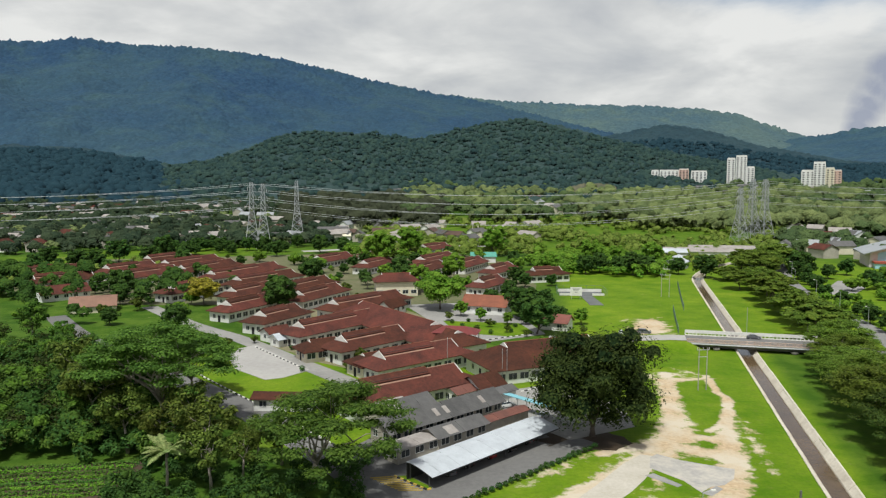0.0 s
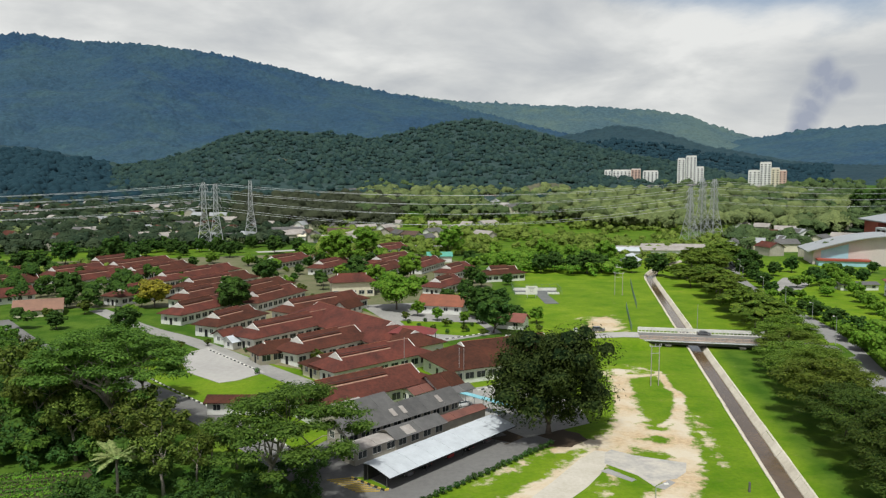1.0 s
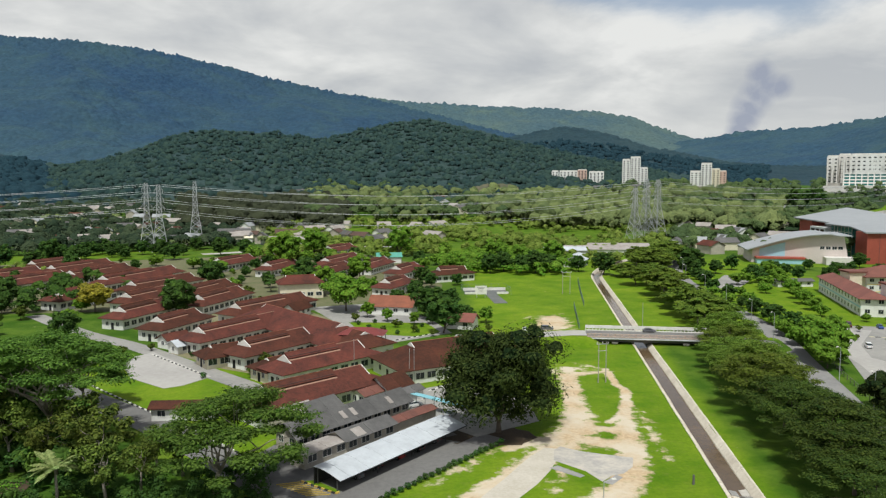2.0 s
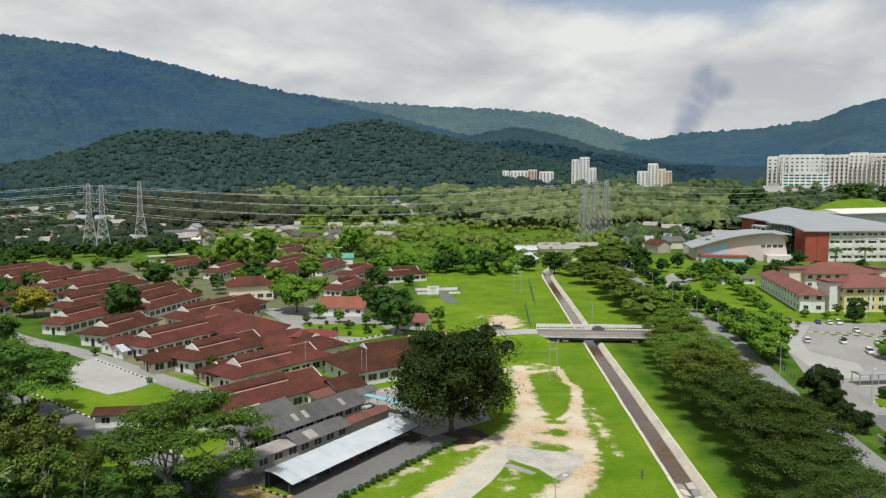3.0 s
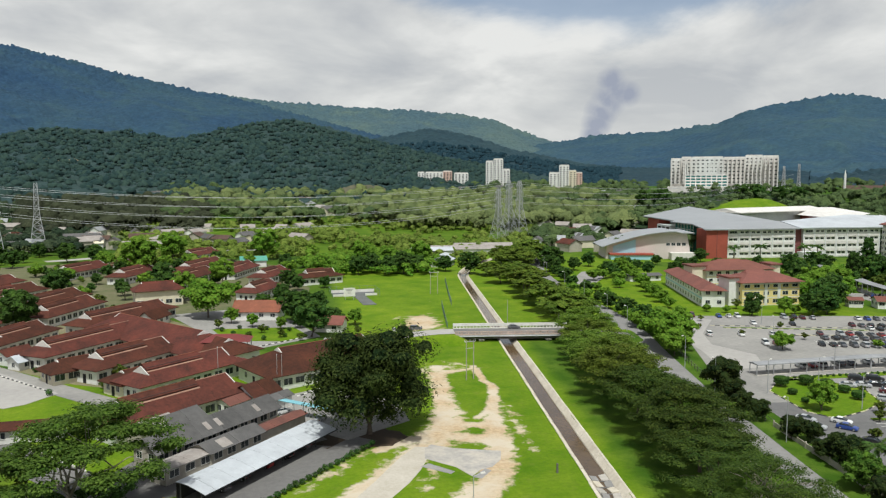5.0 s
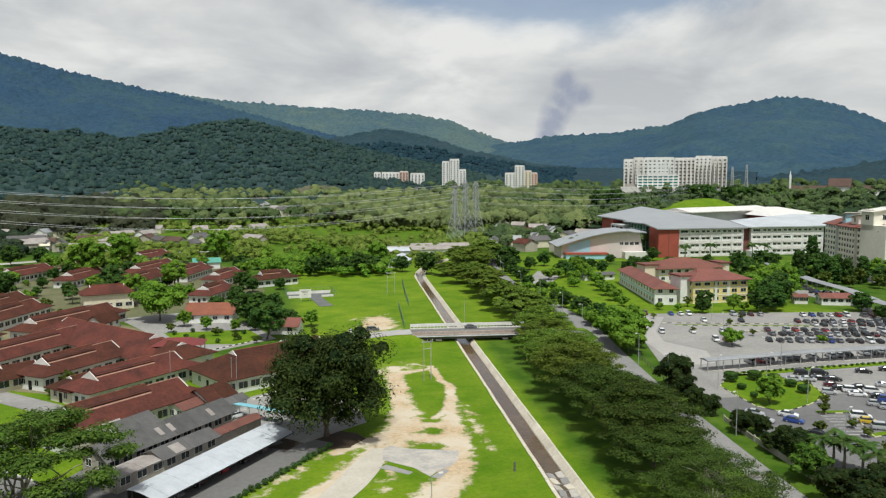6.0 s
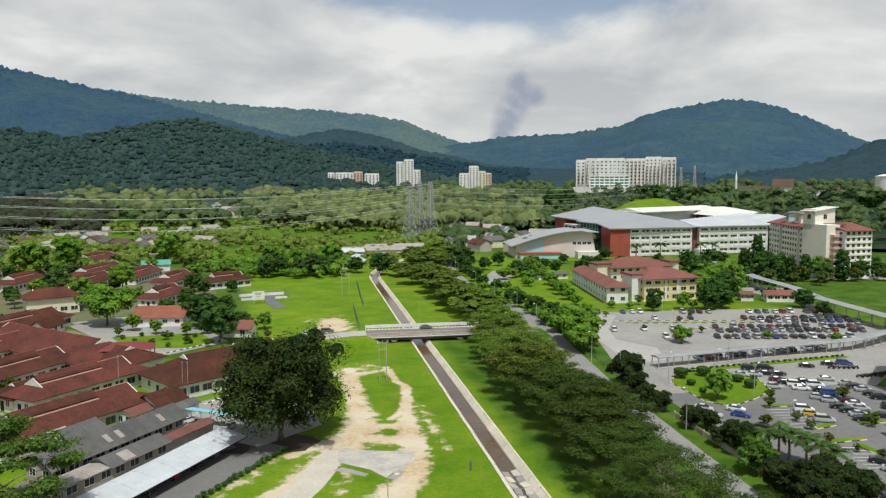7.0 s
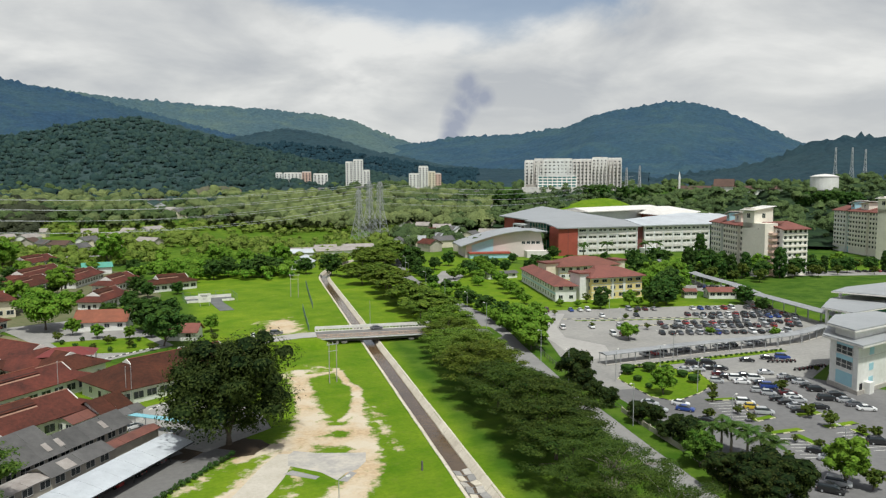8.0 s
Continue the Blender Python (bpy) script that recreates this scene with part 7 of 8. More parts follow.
olive = tree("garden_tree", "open", turned(-22, 188, 0, 0.5), 10, 5.2, LEAF_OLIVE, BARK, "thin olive-green garden tree", 60, 0.40, 16, "garden trees", 30, 0.28)
col = tree("cone_tree", "column", turned(300, 225), 14, 4.2, LEAF_MID, BARK, "tall dark conical tree beside the flats", 90, 0.5, 17, "garden trees", 26, 0.12)
bright = tree("bright_tree", "round", turned(-32, 374, 0, 1.15), 17, 8.0, LEAF_BRIGHT, BARK, "bright green rounded tree", 90, 0.5, 19, "garden trees", 36, 0.16)
yellow = tree("yellow_tree", "round", turned(-86, 262), 10.5, 6.0, LEAF_YELLOW, BARK, "tree with yellow-orange blossom", 90, 0.42, 20, "garden trees", 34, 0.2)
plant(mid, [(26, 240, 0.8), (20, 262, 0.6), (-46, 300, 0.8), (-88, 244, 0.75), (-91, 263, 0.7), (8, 300, 0.9), (-60, 350, 1.0), (-40, 392, 1.0), (-22, 402, 1.0), (36, 362, 1.0), (46, 385, 1.0), (60, 352, 0.9), (20, 400, 1.0), (-10, 420, 1.1), (-52, 420, 1.1), (70, 400, 1.1), (-78, 385, 1.0), (58, 440, 1.2), (90, 420, 1.1), (-100, 400, 1.0), (110, 400, 1.1)], 21, far=mid_far)
plant(dark, [(26.5, 236, 0.9), (27.5, 212, 0.8), (33, 243, 0.7), (37, 228, 0.55), (-124, 281, 0.9), (-58, 322, 0.9), (-20, 336, 0.85), (-66, 288, 0.75), (-16, 304, 0.75), (68, 348, 0.8), (83, 346, 0.9), (76, 354, 0.8), (98, 350, 0.85), (112, 348, 0.8), (-136, 384, 0.9), (-154, 384, 0.9), (-177, 400, 1.0), (-171, 360, 0.9), (-181, 362, 0.9), (-188, 338, 0.9), (-98, 430, 0.9), (-75, 450, 0.9), (-60, 445, 0.9), (34.2, 306, 0.62), (46, 310, 0.5), (-112, 300, 0.8), (120, 335, 0.9), (-205, 380, 1.0), (-160, 420, 1.0)], 22, far=dark_far)
plant(olive, [(-20, 178, 0.6), (-48, 205, 0.8), (-58, 196, 0.5), (-30, 262, 0.9), (-38, 288, 1.0), (-24, 312, 0.9), (2, 232, 0.6), (14, 222, 0.5), (19, 214, 0.4), (10, 216, 0.4), (24, 208, 0.4), (-105, 250, 0.9), (-112, 240, 0.8), (41, 212, 0.5), (-8, 172, 0.35), (-4, 176, 0.35), (2, 178, 0.3), (-41, 200, 0.4), (52, 182, 0.4)], 23)
plant(bright, [(-20, 430, 0.9), (30, 430, 0.8), (90, 380, 0.7), (75, 372, 0.7), (104, 366, 0.7), (50, 345, 0.6), (5, 330, 0.6), (-10, 292, 0.5)], 24)
# beyond the canal
plant(mid, [(116, 166, 0.85), (145, 157, 0.4), (171, 151, 0.42), (186, 140, 0.4), (131, 210, 0.55), (137, 224, 0.5), (141, 238, 0.5), (146, 252, 0.55), (150, 266, 0.55), (165, 295, 0.9), (172, 285, 0.8), (188, 199, 0.42), (167.5, 208, 0.4), (163, 212, 0.42)], 25, far=mid_far)
plant(dark, [(171.8, 200.4, 0.46), (191.5, 194.5, 0.66), (198, 195, 0.68), (203, 201, 0.85), (209, 205, 0.9), (224.6, 182.4, 0.62), (218, 170, 0.4), (178, 300, 0.6), (186, 318, 0.6), (200, 330, 0.5), (212, 342, 0.5), (228, 340, 0.45), (190, 345, 0.6), (175, 332, 0.7), (240, 325, 0.45), (252, 320, 0.5), (262, 312, 0.5), (275, 318, 0.5), (295, 300, 0.7), (310, 290, 0.7), (170, 350, 1.0), (160, 330, 0.9), (260, 345, 0.8), (320, 240, 0.9), (340, 250, 0.8)], 26, far=dark_far)
plant(olive, [(256, 250, 1.3), (266, 243, 1.4), (275, 238, 1.4), (284, 233, 1.5), (293, 228, 1.4), (270, 226, 1.2), (280, 220, 1.2), (262, 232, 1.1), (305, 222, 1.2), (318, 218, 1.3), (340, 232, 1.2), (360, 226, 1.3), (375, 218, 1.3), (392, 214, 1.3), (405, 208, 1.2), (250, 262, 1.2)], 61)
plant(dark, [(268, 236, 0.9), (288, 226, 0.8), (312, 226, 0.9), (328, 230, 0.8), (346, 222, 0.8), (384, 216, 0.9), (255, 240, 0.8), (244, 256, 0.8), (300, 260, 0.8), (398, 222, 0.9), (240, 275, 0.8), (270, 290, 0.9), (285, 285, 0.9), (300, 275, 0.9)], 62, far=dark_far)
plant(col, [(262, 245, 0.9), (270, 240, 1.0), (278, 234, 0.8), (290, 236, 0.9), (334, 226, 0.7), (366, 215, 0.8), (330, 300, 0.9)], 27)
plant(bright, [(113.6, 112.0, 0.36), (102.4, 64.1, 0.44), (300, 236, 0.6), (316, 232, 0.6), (354, 232, 0.6), (184, 199, 0.26)], 28)
plant(olive, [(118.8, 103.6, 0.42), (116.5, 95.5, 0.40), (115.0, 91.0, 0.38), (108.9, 95.6, 0.5), (104.7, 61.6, 0.55), (124.9, 81.9, 0.62), (126.6, 87.6, 0.62), (125.9, 76.6, 0.36), (112.8, 75.8, 0.36), (126.0, 74.2, 0.5), (111.4, 84.5, 0.36), (104.0, 75.1, 0.32), (112.4, 79.9, 0.28), (137.1, 101.5, 0.5), (131.0, 119.0, 0.4), (123.3, 107.6, 0.45), (159.1, 108.3, 0.30), (150, 198, 0.4), (165, 180, 0.35), (175, 186, 0.35), (147, 175, 0.4), (142, 188, 0.35), (160, 165, 0.35)], 29)

# clipped trees on the car park's island
topiary = thing("clipped_tree", turned(124.5, 127.5, 0, 1.0), "low drum-shaped clipped tree on the grass island", "tree", "clipped trees")
part("trunk", Geo().tube([(0, 0, -0.2), (0, 0, 1.2)], [0.14, 0.12], 6), BARK, topiary)
ring = [(1.15 * math.cos(TAU * k / 11), 1.15 * math.sin(TAU * k / 11), z) for k in range(11) for z in (1.15, 1.75)] + [(0, 0, 1.95), (0.5, 0.3, 1.95), (-0.5, 0.2, 1.95), (0, -0.6, 1.95)]
vt, qt = leaves(np.random.default_rng(33), np.array(ring), np.full(len(ring), 0.52), 130, 0.12, 0.8, 0.7, 0.3)
part("crown", np_mesh("crown", vt, qt, LEAF_MID), None, topiary)
part("inner_crown", Geo().tube([(0, 0, 0.75), (0, 0, 0.95), (0, 0, 2.05), (0, 0, 2.2)], [1.0, 1.42, 1.42, 1.1], 12), MASS[LEAF_MID.name], topiary)
plant(topiary, [(118.5, 128.3, 1.0), (121.3, 116.8, 0.6), (127.4, 124.7, 0.85), (127.8, 120.3, 0.8), (126.4, 115.5, 0.85), (116.3, 122.6, 0.62), (114.4, 117.1, 0.5)], 34, 0.97, 1.03)

# palms
royal = palm("palm_tree", turned(98.2, 83.5), 4.4, 3.0, 17, "green palm with feathery fronds beside the car park fence", 2, group="palms")
for x, y, s in ((96.4, 83.9, 1.00), (98.0, 81.3, 1.05), (99.2, 79.0, 1.00), (98.2, 75.7, 1.00), (98.8, 73.8, 0.90), (300, 345, 1.7), (322, 335, 1.7), (328, 332, 1.7), (282, 345, 1.6)):
    copy_thing(royal, turned(x, y, x * 37 % 360, s))
for x, y, s in ((-60, 330, 1.2), (-22, 318, 1.1), (-86, 300, 1.1), (-31, 300, 1.0), (-55, 172, 0.5)):
    copy_thing(royal, turned(x, y, x * 53 % 360, s))
fan = palm("travellers_palm", turned(-39.4, 101.6), 6.4, 3.6, 22, "pale fan-shaped palm with drooping dead leaves", 5, group="palms", droop=0.5, width=0.42, leaf=LEAF_FAN)

# ---- woods and gardens of the valley floor, too many to count ----
def woods(name, n, seed, inside, height, spread, leaf, label, blades=34, size=1.1, patch=None, low=0.5, big=1.35, domes=True, on=None, core=0.80, flat=0.82):
    """patch: (period, from, to): trees stand only where a slow noise of the place lies in that range."""
    rng = np.random.default_rng(seed)
    cs, rs = [], []
    while len(cs) < n:
        x, y = inside(rng)
        if patch:
            k = float(fbm(x / patch[0] + 50, y / patch[0] + 90, 3))
            if not patch[1] < k < patch[2]:
                continue
        if open_field(x, y):
            continue
        s = rng.uniform(low, big)
        z = float((on or rise)(x, y))
        for q in range(2):
            a = rng.uniform(0, TAU)
            w = spread * s * 0.4
            cs.append((x + w * math.cos(a), y + w * math.sin(a), z + height * s * rng.uniform(0.4, 0.8)))
            rs.append(spread * s * rng.uniform(0.4, 0.7))
    cs, rs = np.array(cs), np.array(rs)
    ob = tagged(new(name), label, "woodland", kind="stuff")
    if blades:
        v, q = leaves(rng, cs, rs, blades, size, 0.75, 0.6, 0.8)
        part("foliage", np_mesh("foliage", v, q, leaf), None, ob)
    if domes:
        bv, bf = cores(rng, cs, rs, flat, core, 0.20 if on else 0.24)
        part("canopy", np_mesh("canopy", bv, bf, MASS[leaf.name], True), None, ob)
    return ob


def sector(a0, a1, r0, r1, power=0.6):
    def f(rng):
        a = radians(rng.uniform(a0, a1))
        r = r0 + (r1 - r0) * rng.random() ** (1 / (2 * power))
        return r * math.sin(a), r * math.cos(a)
    return f


woods("woodland_valley", 2300, 1, sector(-2.5, 32, 640, 1000), 10, 9.5, LEAF_WOOD, "mixed light green woodland across the valley floor", 46, 0.95, (110, 0.38, 1.0), 0.5, 1.7)
woods("woodland_dark", 1500, 21, sector(-3, 33, 690, 1290), 11, 8.5, LEAF_GROVE, "dark green groves across the valley floor", 34, 1.0, (110, 0.0, 0.43), 0.5, 1.5)
woods("woodland_brown", 900, 24, sector(-12, 0, 620, 930), 12, 9.5, LEAF_BROWN, "dull brown-green trees below the foothill", 30, 1.1, None, 0.6, 1.5)
woods("woodland_light", 500, 22, sector(-1.8, 13, 600, 760), 14, 11, LEAF_WOOD, "large light green crowns on the valley floor", 56, 0.95, (110, 0.44, 1.0), 0.7, 1.6)
woods("scrub", 2500, 2, sector(-6, 25, 405, 730), 3.6, 3.8, LEAF_SCRUB, "bright yellow-green scrub and low trees", 20, 0.7, (40, 0.34, 1.0), 0.4, 1.7)
woods("field_scrub", 330, 23, sector(7, 17.5, 341, 430), 5.5, 4.2, LEAF_BRIGHT, "bright green scrub and trees behind the field", 40, 0.55, None, 0.4, 1.4)
woods("woodland_town", 2600, 3, sector(-36, -8, 500, 930), 7, 7, LEAF_TOWN, "dark green trees between far town houses", 20, 1.1, (90, 0.33, 1.0), 0.5, 1.5)
woods("town_gardens", 420, 36, sector(-35, -6, 515, 800), 6, 5.5, LEAF_WOOD, "light green garden trees between far town houses", 24, 0.9, (50, 0.46, 1.0), 0.5, 1.4)
woods("garden_scrub", 260, 37, sector(-33, -21, 352, 432), 3.6, 3.2, LEAF_SCRUB, "bright yellow-green garden shrubs beside the meadow", 30, 0.5, (30, 0.42, 1.0), 0.4, 1.4)
woods("woodland_right", 1400, 4, sector(34, 64, 560, 1300), 12, 9.5, LEAF_GROVE, "dark green woodland below the hills", 18, 1.4, None, 0.6, 1.5)


def on_slope(profile, ridge, foot, foot_z):
    """The height of a slope that hill() built."""
    az_, el_ = [p[0] for p in profile], [p[1] for p in profile]

    def f(x, y):
        r, a = math.hypot(x, y), math.degrees(math.atan2(x, y))
        s = min(max((r - foot) / (ridge - foot), 0), 1)
        top = EYE + math.tan(radians(float(np.interp(a, az_, el_)))) * ridge
        return foot_z + (top - foot_z) * (0.35 * s + 0.65 * s ** 1.7)
    return f


woods("tank_wood", 620, 31, sector(46.5, 66, 545, 800), 9, 6.5, LEAF_GROVE, "dark green wood on the knoll below the water tank", 22, 0.9, None, 0.5, 1.4, True, on_slope(TANK_KNOLL, 790, 540, 6))
woods("hospital_wood", 420, 32, sector(31.5, 47.5, 670, 900), 10, 6.5, LEAF_GROVE, "dark green wood in front of the hospital", 22, 0.9, None, 0.5, 1.3, True, on_slope(HOSPITAL_KNOLL, 900, 660, 8))
woods("foothill_forest", 10500, 33, sector(-20.5, 24, 866, 1700, 1.0), 1.0, 8.4, LEAF_HILL_HAZE, "dark green forest crowns on the foothill, haze painted in", 6, 1.3, None, 0.4, 1.5, True, SLOPES["hill_front"], 0.85, 1.0)
woods("left_slope_forest", 3600, 34, sector(-33, -19.5, 856, 1800, 0.9), 1.0, 11.5, LEAF_HAZY, "forest crowns on the lower slope, blued by painted haze", 0, 1.6, None, 0.5, 1.6, True, SLOPES["hill_left"], 0.85, 1.0)
woods("middle_forest", 3200, 35, sector(12, 31, 1460, 2200, 0.9), 1.0, 9.5, LEAF_HAZY, "dark forest crowns behind the tower blocks, blued by painted haze", 0, 1.9, None, 0.6, 1.6, True, SLOPES["hill_middle"], 0.85, 1.0)


def clearing(a0, a1, r0, rise_h, slope, label):
    """A bare earth cut on a wooded slope: its bearings, distance and height."""
    g = Geo()
    na, nr = 22, 5
    rng = np.random.default_rng(int(a0 * 10) + 900)
    for i in range(na + 1):
        u = i / na
        a = radians(a0 + (a1 - a0) * u)
        r1 = r0 + 14 * math.sin(5 * u + a0)
        z0 = SLOPES[slope](r1 * math.sin(a), r1 * math.cos(a)) + 2.0
        top = rise_h * (0.25 + 0.75 * math.sin(math.pi * (0.05 + 0.9 * u)) * rng.uniform(0.7, 1.0))
        for j in range(nr + 1):
            r = r1 + 4.5 * j
            g.v.append((r * math.sin(a), r * math.cos(a), z0 - 4.0 + (top + 4.0) * j / nr))
    n = nr + 1
    for i in range(na):
        for j in range(nr):
            g.f.append((i * n + j, (i + 1) * n + j, (i + 1) * n + j + 1, i * n + j + 1))
            g.m.append(0)
    return solid("clearing", g, mat("bare_hill_earth", (0.150, 0.120, 0.080), (0.075, 0.085, 0.050), 0.95, 0.03, 0.15), label, "clearing", kind="structure")


clearing(9.7, 13.2, 985, 11, "hill_front", "bare brown earth cut at the foot of the hill")
clearing(-11.6, -8.2, 1330, 5, "hill_front", "bare brown earth terrace on the foothill")
woods("woodland_back", 1300, 5, sector(25, 36, 440, 1100), 8.5, 7.5, LEAF_GROVE, "green trees behind the canal road", 22, 1.0, (60, 0.38, 1.0), 0.5, 1.5)
woods("thicket", 260, 6, sector(-38, -26, 320, 400), 7, 5, LEAF_MID, "dark green trees at the settlement's edge", 30, 0.6)


def jungle(rng):
    while True:
        x, y = rng.uniform(-125, -38), rng.uniform(92, 190)
        lane = -20 - (y - 118) * 0.92
        if x < lane - (14 if y < 152 else 8) and not (-72 < x < -47 and y < 114) and not (-47 < x < -31 and y < 109) and x > -0.72 * y - 2:
            return x, y


woods("undergrowth", 900, 7, jungle, 5.5, 3.4, LEAF_MID, "dense dark green undergrowth", 70, 0.30, core=0.58)
woods("dark_thicket", 170, 17, jungle, 7.0, 3.2, LEAF_DARK, "dark green thicket of young trees", 95, 0.30, domes=False)
woods("young_trees", 380, 8, jungle, 7.0, 3.0, LEAF_RAIN, "light green young trees rising from the undergrowth", 84, 0.28, core=0.55)
woods("shrubs", 260, 18, lambda g: (g.uniform(-48, -12), g.uniform(88, 111)), 2.6, 2.0, LEAF_MID, "low dark green shrubs under the rain tree", 80, 0.20, core=0.5)
slim_tree = tree("slim_tree", "open", turned(-40.7, 118.5), 12, 4.6, LEAF_OLIVE, BARK_PALE, "slim olive-green tree with pale bare stem", 110, 0.30, 41, "slim trees", 20, 0.42, 0.5)
plant(slim_tree, [(-33.5, 103, 0.8), (-30, 107, 0.65), (-36, 111, 0.9), (-44, 114, 0.9), (-52, 118, 1.0), (-62, 128, 1.1), (-70, 140, 1.1), (-30, 116, 0.6), (-25.5, 113, 0.6)], 42, 0.9, 1.1)
light_tree = tree("light_tree", "open", turned(-66, 150, 0, 0.8), 13, 5.5, LEAF_RAIN, BARK_PALE, "light green airy tree with pale limbs", 130, 0.28, 43, "light trees", 32, 0.3)
plant(light_tree, [(-80, 160, 0.85), (-92, 172, 0.85), (-100, 190, 0.9), (-116, 205, 1.0), (-56, 133, 0.7)], 44, 0.9, 1.1)
woods("left_trees", 170, 12, lambda g: (g.uniform(-215, -96), g.uniform(225, 345)), 8, 4.5, LEAF_MID, "dark green trees round the settlement's far houses", 50, 0.5)
car_row((352, 222), (412, 196), 18, 60, 0.85, 31)
car_row((240, 213), (258, 207), 7, 70, 0.8, 32)
rb = random.Random(71)
plant(dark, [(rb.uniform(-175, -95), rb.uniform(425, 500), rb.uniform(0.5, 0.8)) for k in range(34)], 74, far=dark_far)
plant(dark, [(x + rb.uniform(-5, 5), y + rb.uniform(-5, 5), rb.uniform(0.32, 0.55)) for x, y in [(196 + 9.5 * k, 330 - 4.0 * k) for k in range(15)] + [(205 + 12 * k, 310 - 4.5 * k) for k in range(10)] + [(232 + 11 * k, 262 - 6 * k) for k in range(5)]], 72, far=dark_far)
plant(mid, [(x + rb.uniform(-5, 5), y + rb.uniform(-5, 5), rb.uniform(0.45, 0.7)) for x, y in [(160 + 7 * k, 268 + 10 * k) for k in range(7)] + [(214 + 12 * k, 296 - 5 * k) for k in range(8)] + [(176 + 5 * k, 300 + 9 * k) for k in range(5)]], 73, far=mid_far)

# dense dark trees along the car park's fence
fence_tree = tree("fence_tree", "round", turned(103.2, 128.6, 0, 0.78), 10.5, 5.6, LEAF_DARK, BARK, "dense dark green tree beside the car park fence", 150, 0.30, 47, "fence trees", 38, 0.12)
plant(fence_tree, [(101.4, 123.5, 0.6), (99.2, 117.3, 0.55), (97.4, 111.2, 0.5), (96.0, 101.0, 0.52), (98.2, 98.6, 0.48), (93.8, 91.8, 0.5), (94.3, 87.2, 0.8), (86.4, 71.6, 0.82), (88.2, 67.2, 0.92), (91.0, 64.4, 0.82), (84.8, 65.0, 0.86)], 48, 0.95, 1.05)
leafy = tree("leafy_tree", "round", turned(89.6, 80.2, 0, 0.56), 10.5, 5.6, LEAF_RAIN, BARK, "fresh green tree beside the car park fence", 140, 0.30, 49, "fence trees", 36, 0.12)
plant(leafy, [(116.2, 165.6, 0.62)], 50)

# trees and shrubs among the red-roofed blocks
def gap_spots(n, x0, x1, y0, y1, seed, room):
    """Spots that keep clear of the blocks' roofs, the lanes and the forecourt."""
    r = random.Random(seed)
    lanes = [[(-104, 258, 1), (-78, 226, 1), (-58, 206, 1), (-36, 179, 1), (-14, 150, 1)], [(-8, 262, 3), (8, 236, 3), (14, 212, 3)], [(-25, 227, 2.4), (-2, 193, 2.4)], [(8, 250, 1.6), (22, 245.5, 1.6)], [(-27, 279, 1.6), (-12, 279, 1.6)], [(-54, 190, 4), (-34, 170, 4)]]
    spots = []
    while len(spots) < n:
        x, y = r.uniform(x0, x1), r.uniform(y0, y1)
        if any(dist_to_line(x, y, [(*a, 1), (*b, 1)]) < w / 2 + room for a, b, w in WARDS):
            continue
        if any(dist_to_line(x, y, q) < 4.5 for q in lanes) or x > 34 + 0.12 * (y - 230):
            continue
        if any(math.hypot(x - p[0], y - p[1]) < 5.0 for p in spots):
            continue
        spots.append((x, y, r.uniform(0.35, 0.65)))
    return spots


for k, (proto, coarse) in enumerate(((dark, dark_far), (mid, mid_far), (olive, None), (dark, dark_far))):
    plant(proto, gap_spots((16, 14, 16, 12)[k], -190, 40, 215, 420, 80 + k, 3.6), 90 + k, far=coarse)
plant(olive, [(-23, 172, 0.32), (-33, 190, 0.34), (-29, 196, 0.3), (-16, 176, 0.3), (-6, 190, 0.3), (-2, 164, 0.3), (10, 186, 0.36), (-44, 208, 0.4), (-52, 200, 0.4)], 95)
plant(bright, [(12, 232, 0.24), (20, 226, 0.22), (6, 240, 0.26), (43, 226, 0.3), (-44, 270, 0.36), (-20, 300, 0.35), (30, 262, 0.3)], 96)

# both verges of the canal road
rv = random.Random(75)
verge = [(133.5 + 0.17 * (y - 225) + rv.uniform(-1.5, 2.5), y, rv.uniform(0.38, 0.62)) for y in range(178, 262, 7)] + [(146 + 0.42 * (y - 285) + rv.uniform(-2, 3), y, rv.uniform(0.5, 0.75)) for y in range(268, 400, 9)]
plant(mid, verge[::2], 76, far=mid_far)
plant(dark, verge[1::2], 77, far=dark_far)
plant(mid, [(118.5 + 0.3 * (y - 172), y + rv.uniform(-2, 2), rv.uniform(0.3, 0.45)) for y in range(176, 206, 6)], 78)
# trees on the knolls before the hospital and the water tank
for x, y, z, k in ((548, 660, 22, 1.7), (562, 652, 20, 1.9), (578, 640, 22, 1.6), (590, 628, 20, 1.7), (470, 694, 16, 1.8), (456, 704, 14, 1.9), (586, 405, 22, 1.3), (592, 398, 22, 1.4), (600, 392, 22, 1.3), (580, 414, 20, 1.4), (606, 384, 22, 1.3)):
    copy_thing(dark_far, turned(x, y, x * 7 % 360, k, z))

# row of trees across the lawn to the yellow block, and the clump beside it
plant(mid, [(196, 322, 0.5), (188, 304, 0.42), (182, 288, 0.45), (176, 272, 0.4), (169, 258, 0.42), (164, 246, 0.4), (159, 234, 0.38), (154, 222, 0.36), (146, 204, 0.34), (113.5, 160, 0.55)], 101, 0.9, 1.1)
plant(mid, [(213, 219, 0.8), (219, 223, 0.95), (225, 224, 1.0), (222, 215, 0.75), (231, 226, 0.95)], 102, 0.95, 1.05)
plant(dark, [(178, 206.5, 0.46), (216, 214, 0.6)], 103)
plant(olive, [(176, 213, 0.6), (181, 210, 0.55), (199, 212, 0.6), (203, 210, 0.55)], 104)

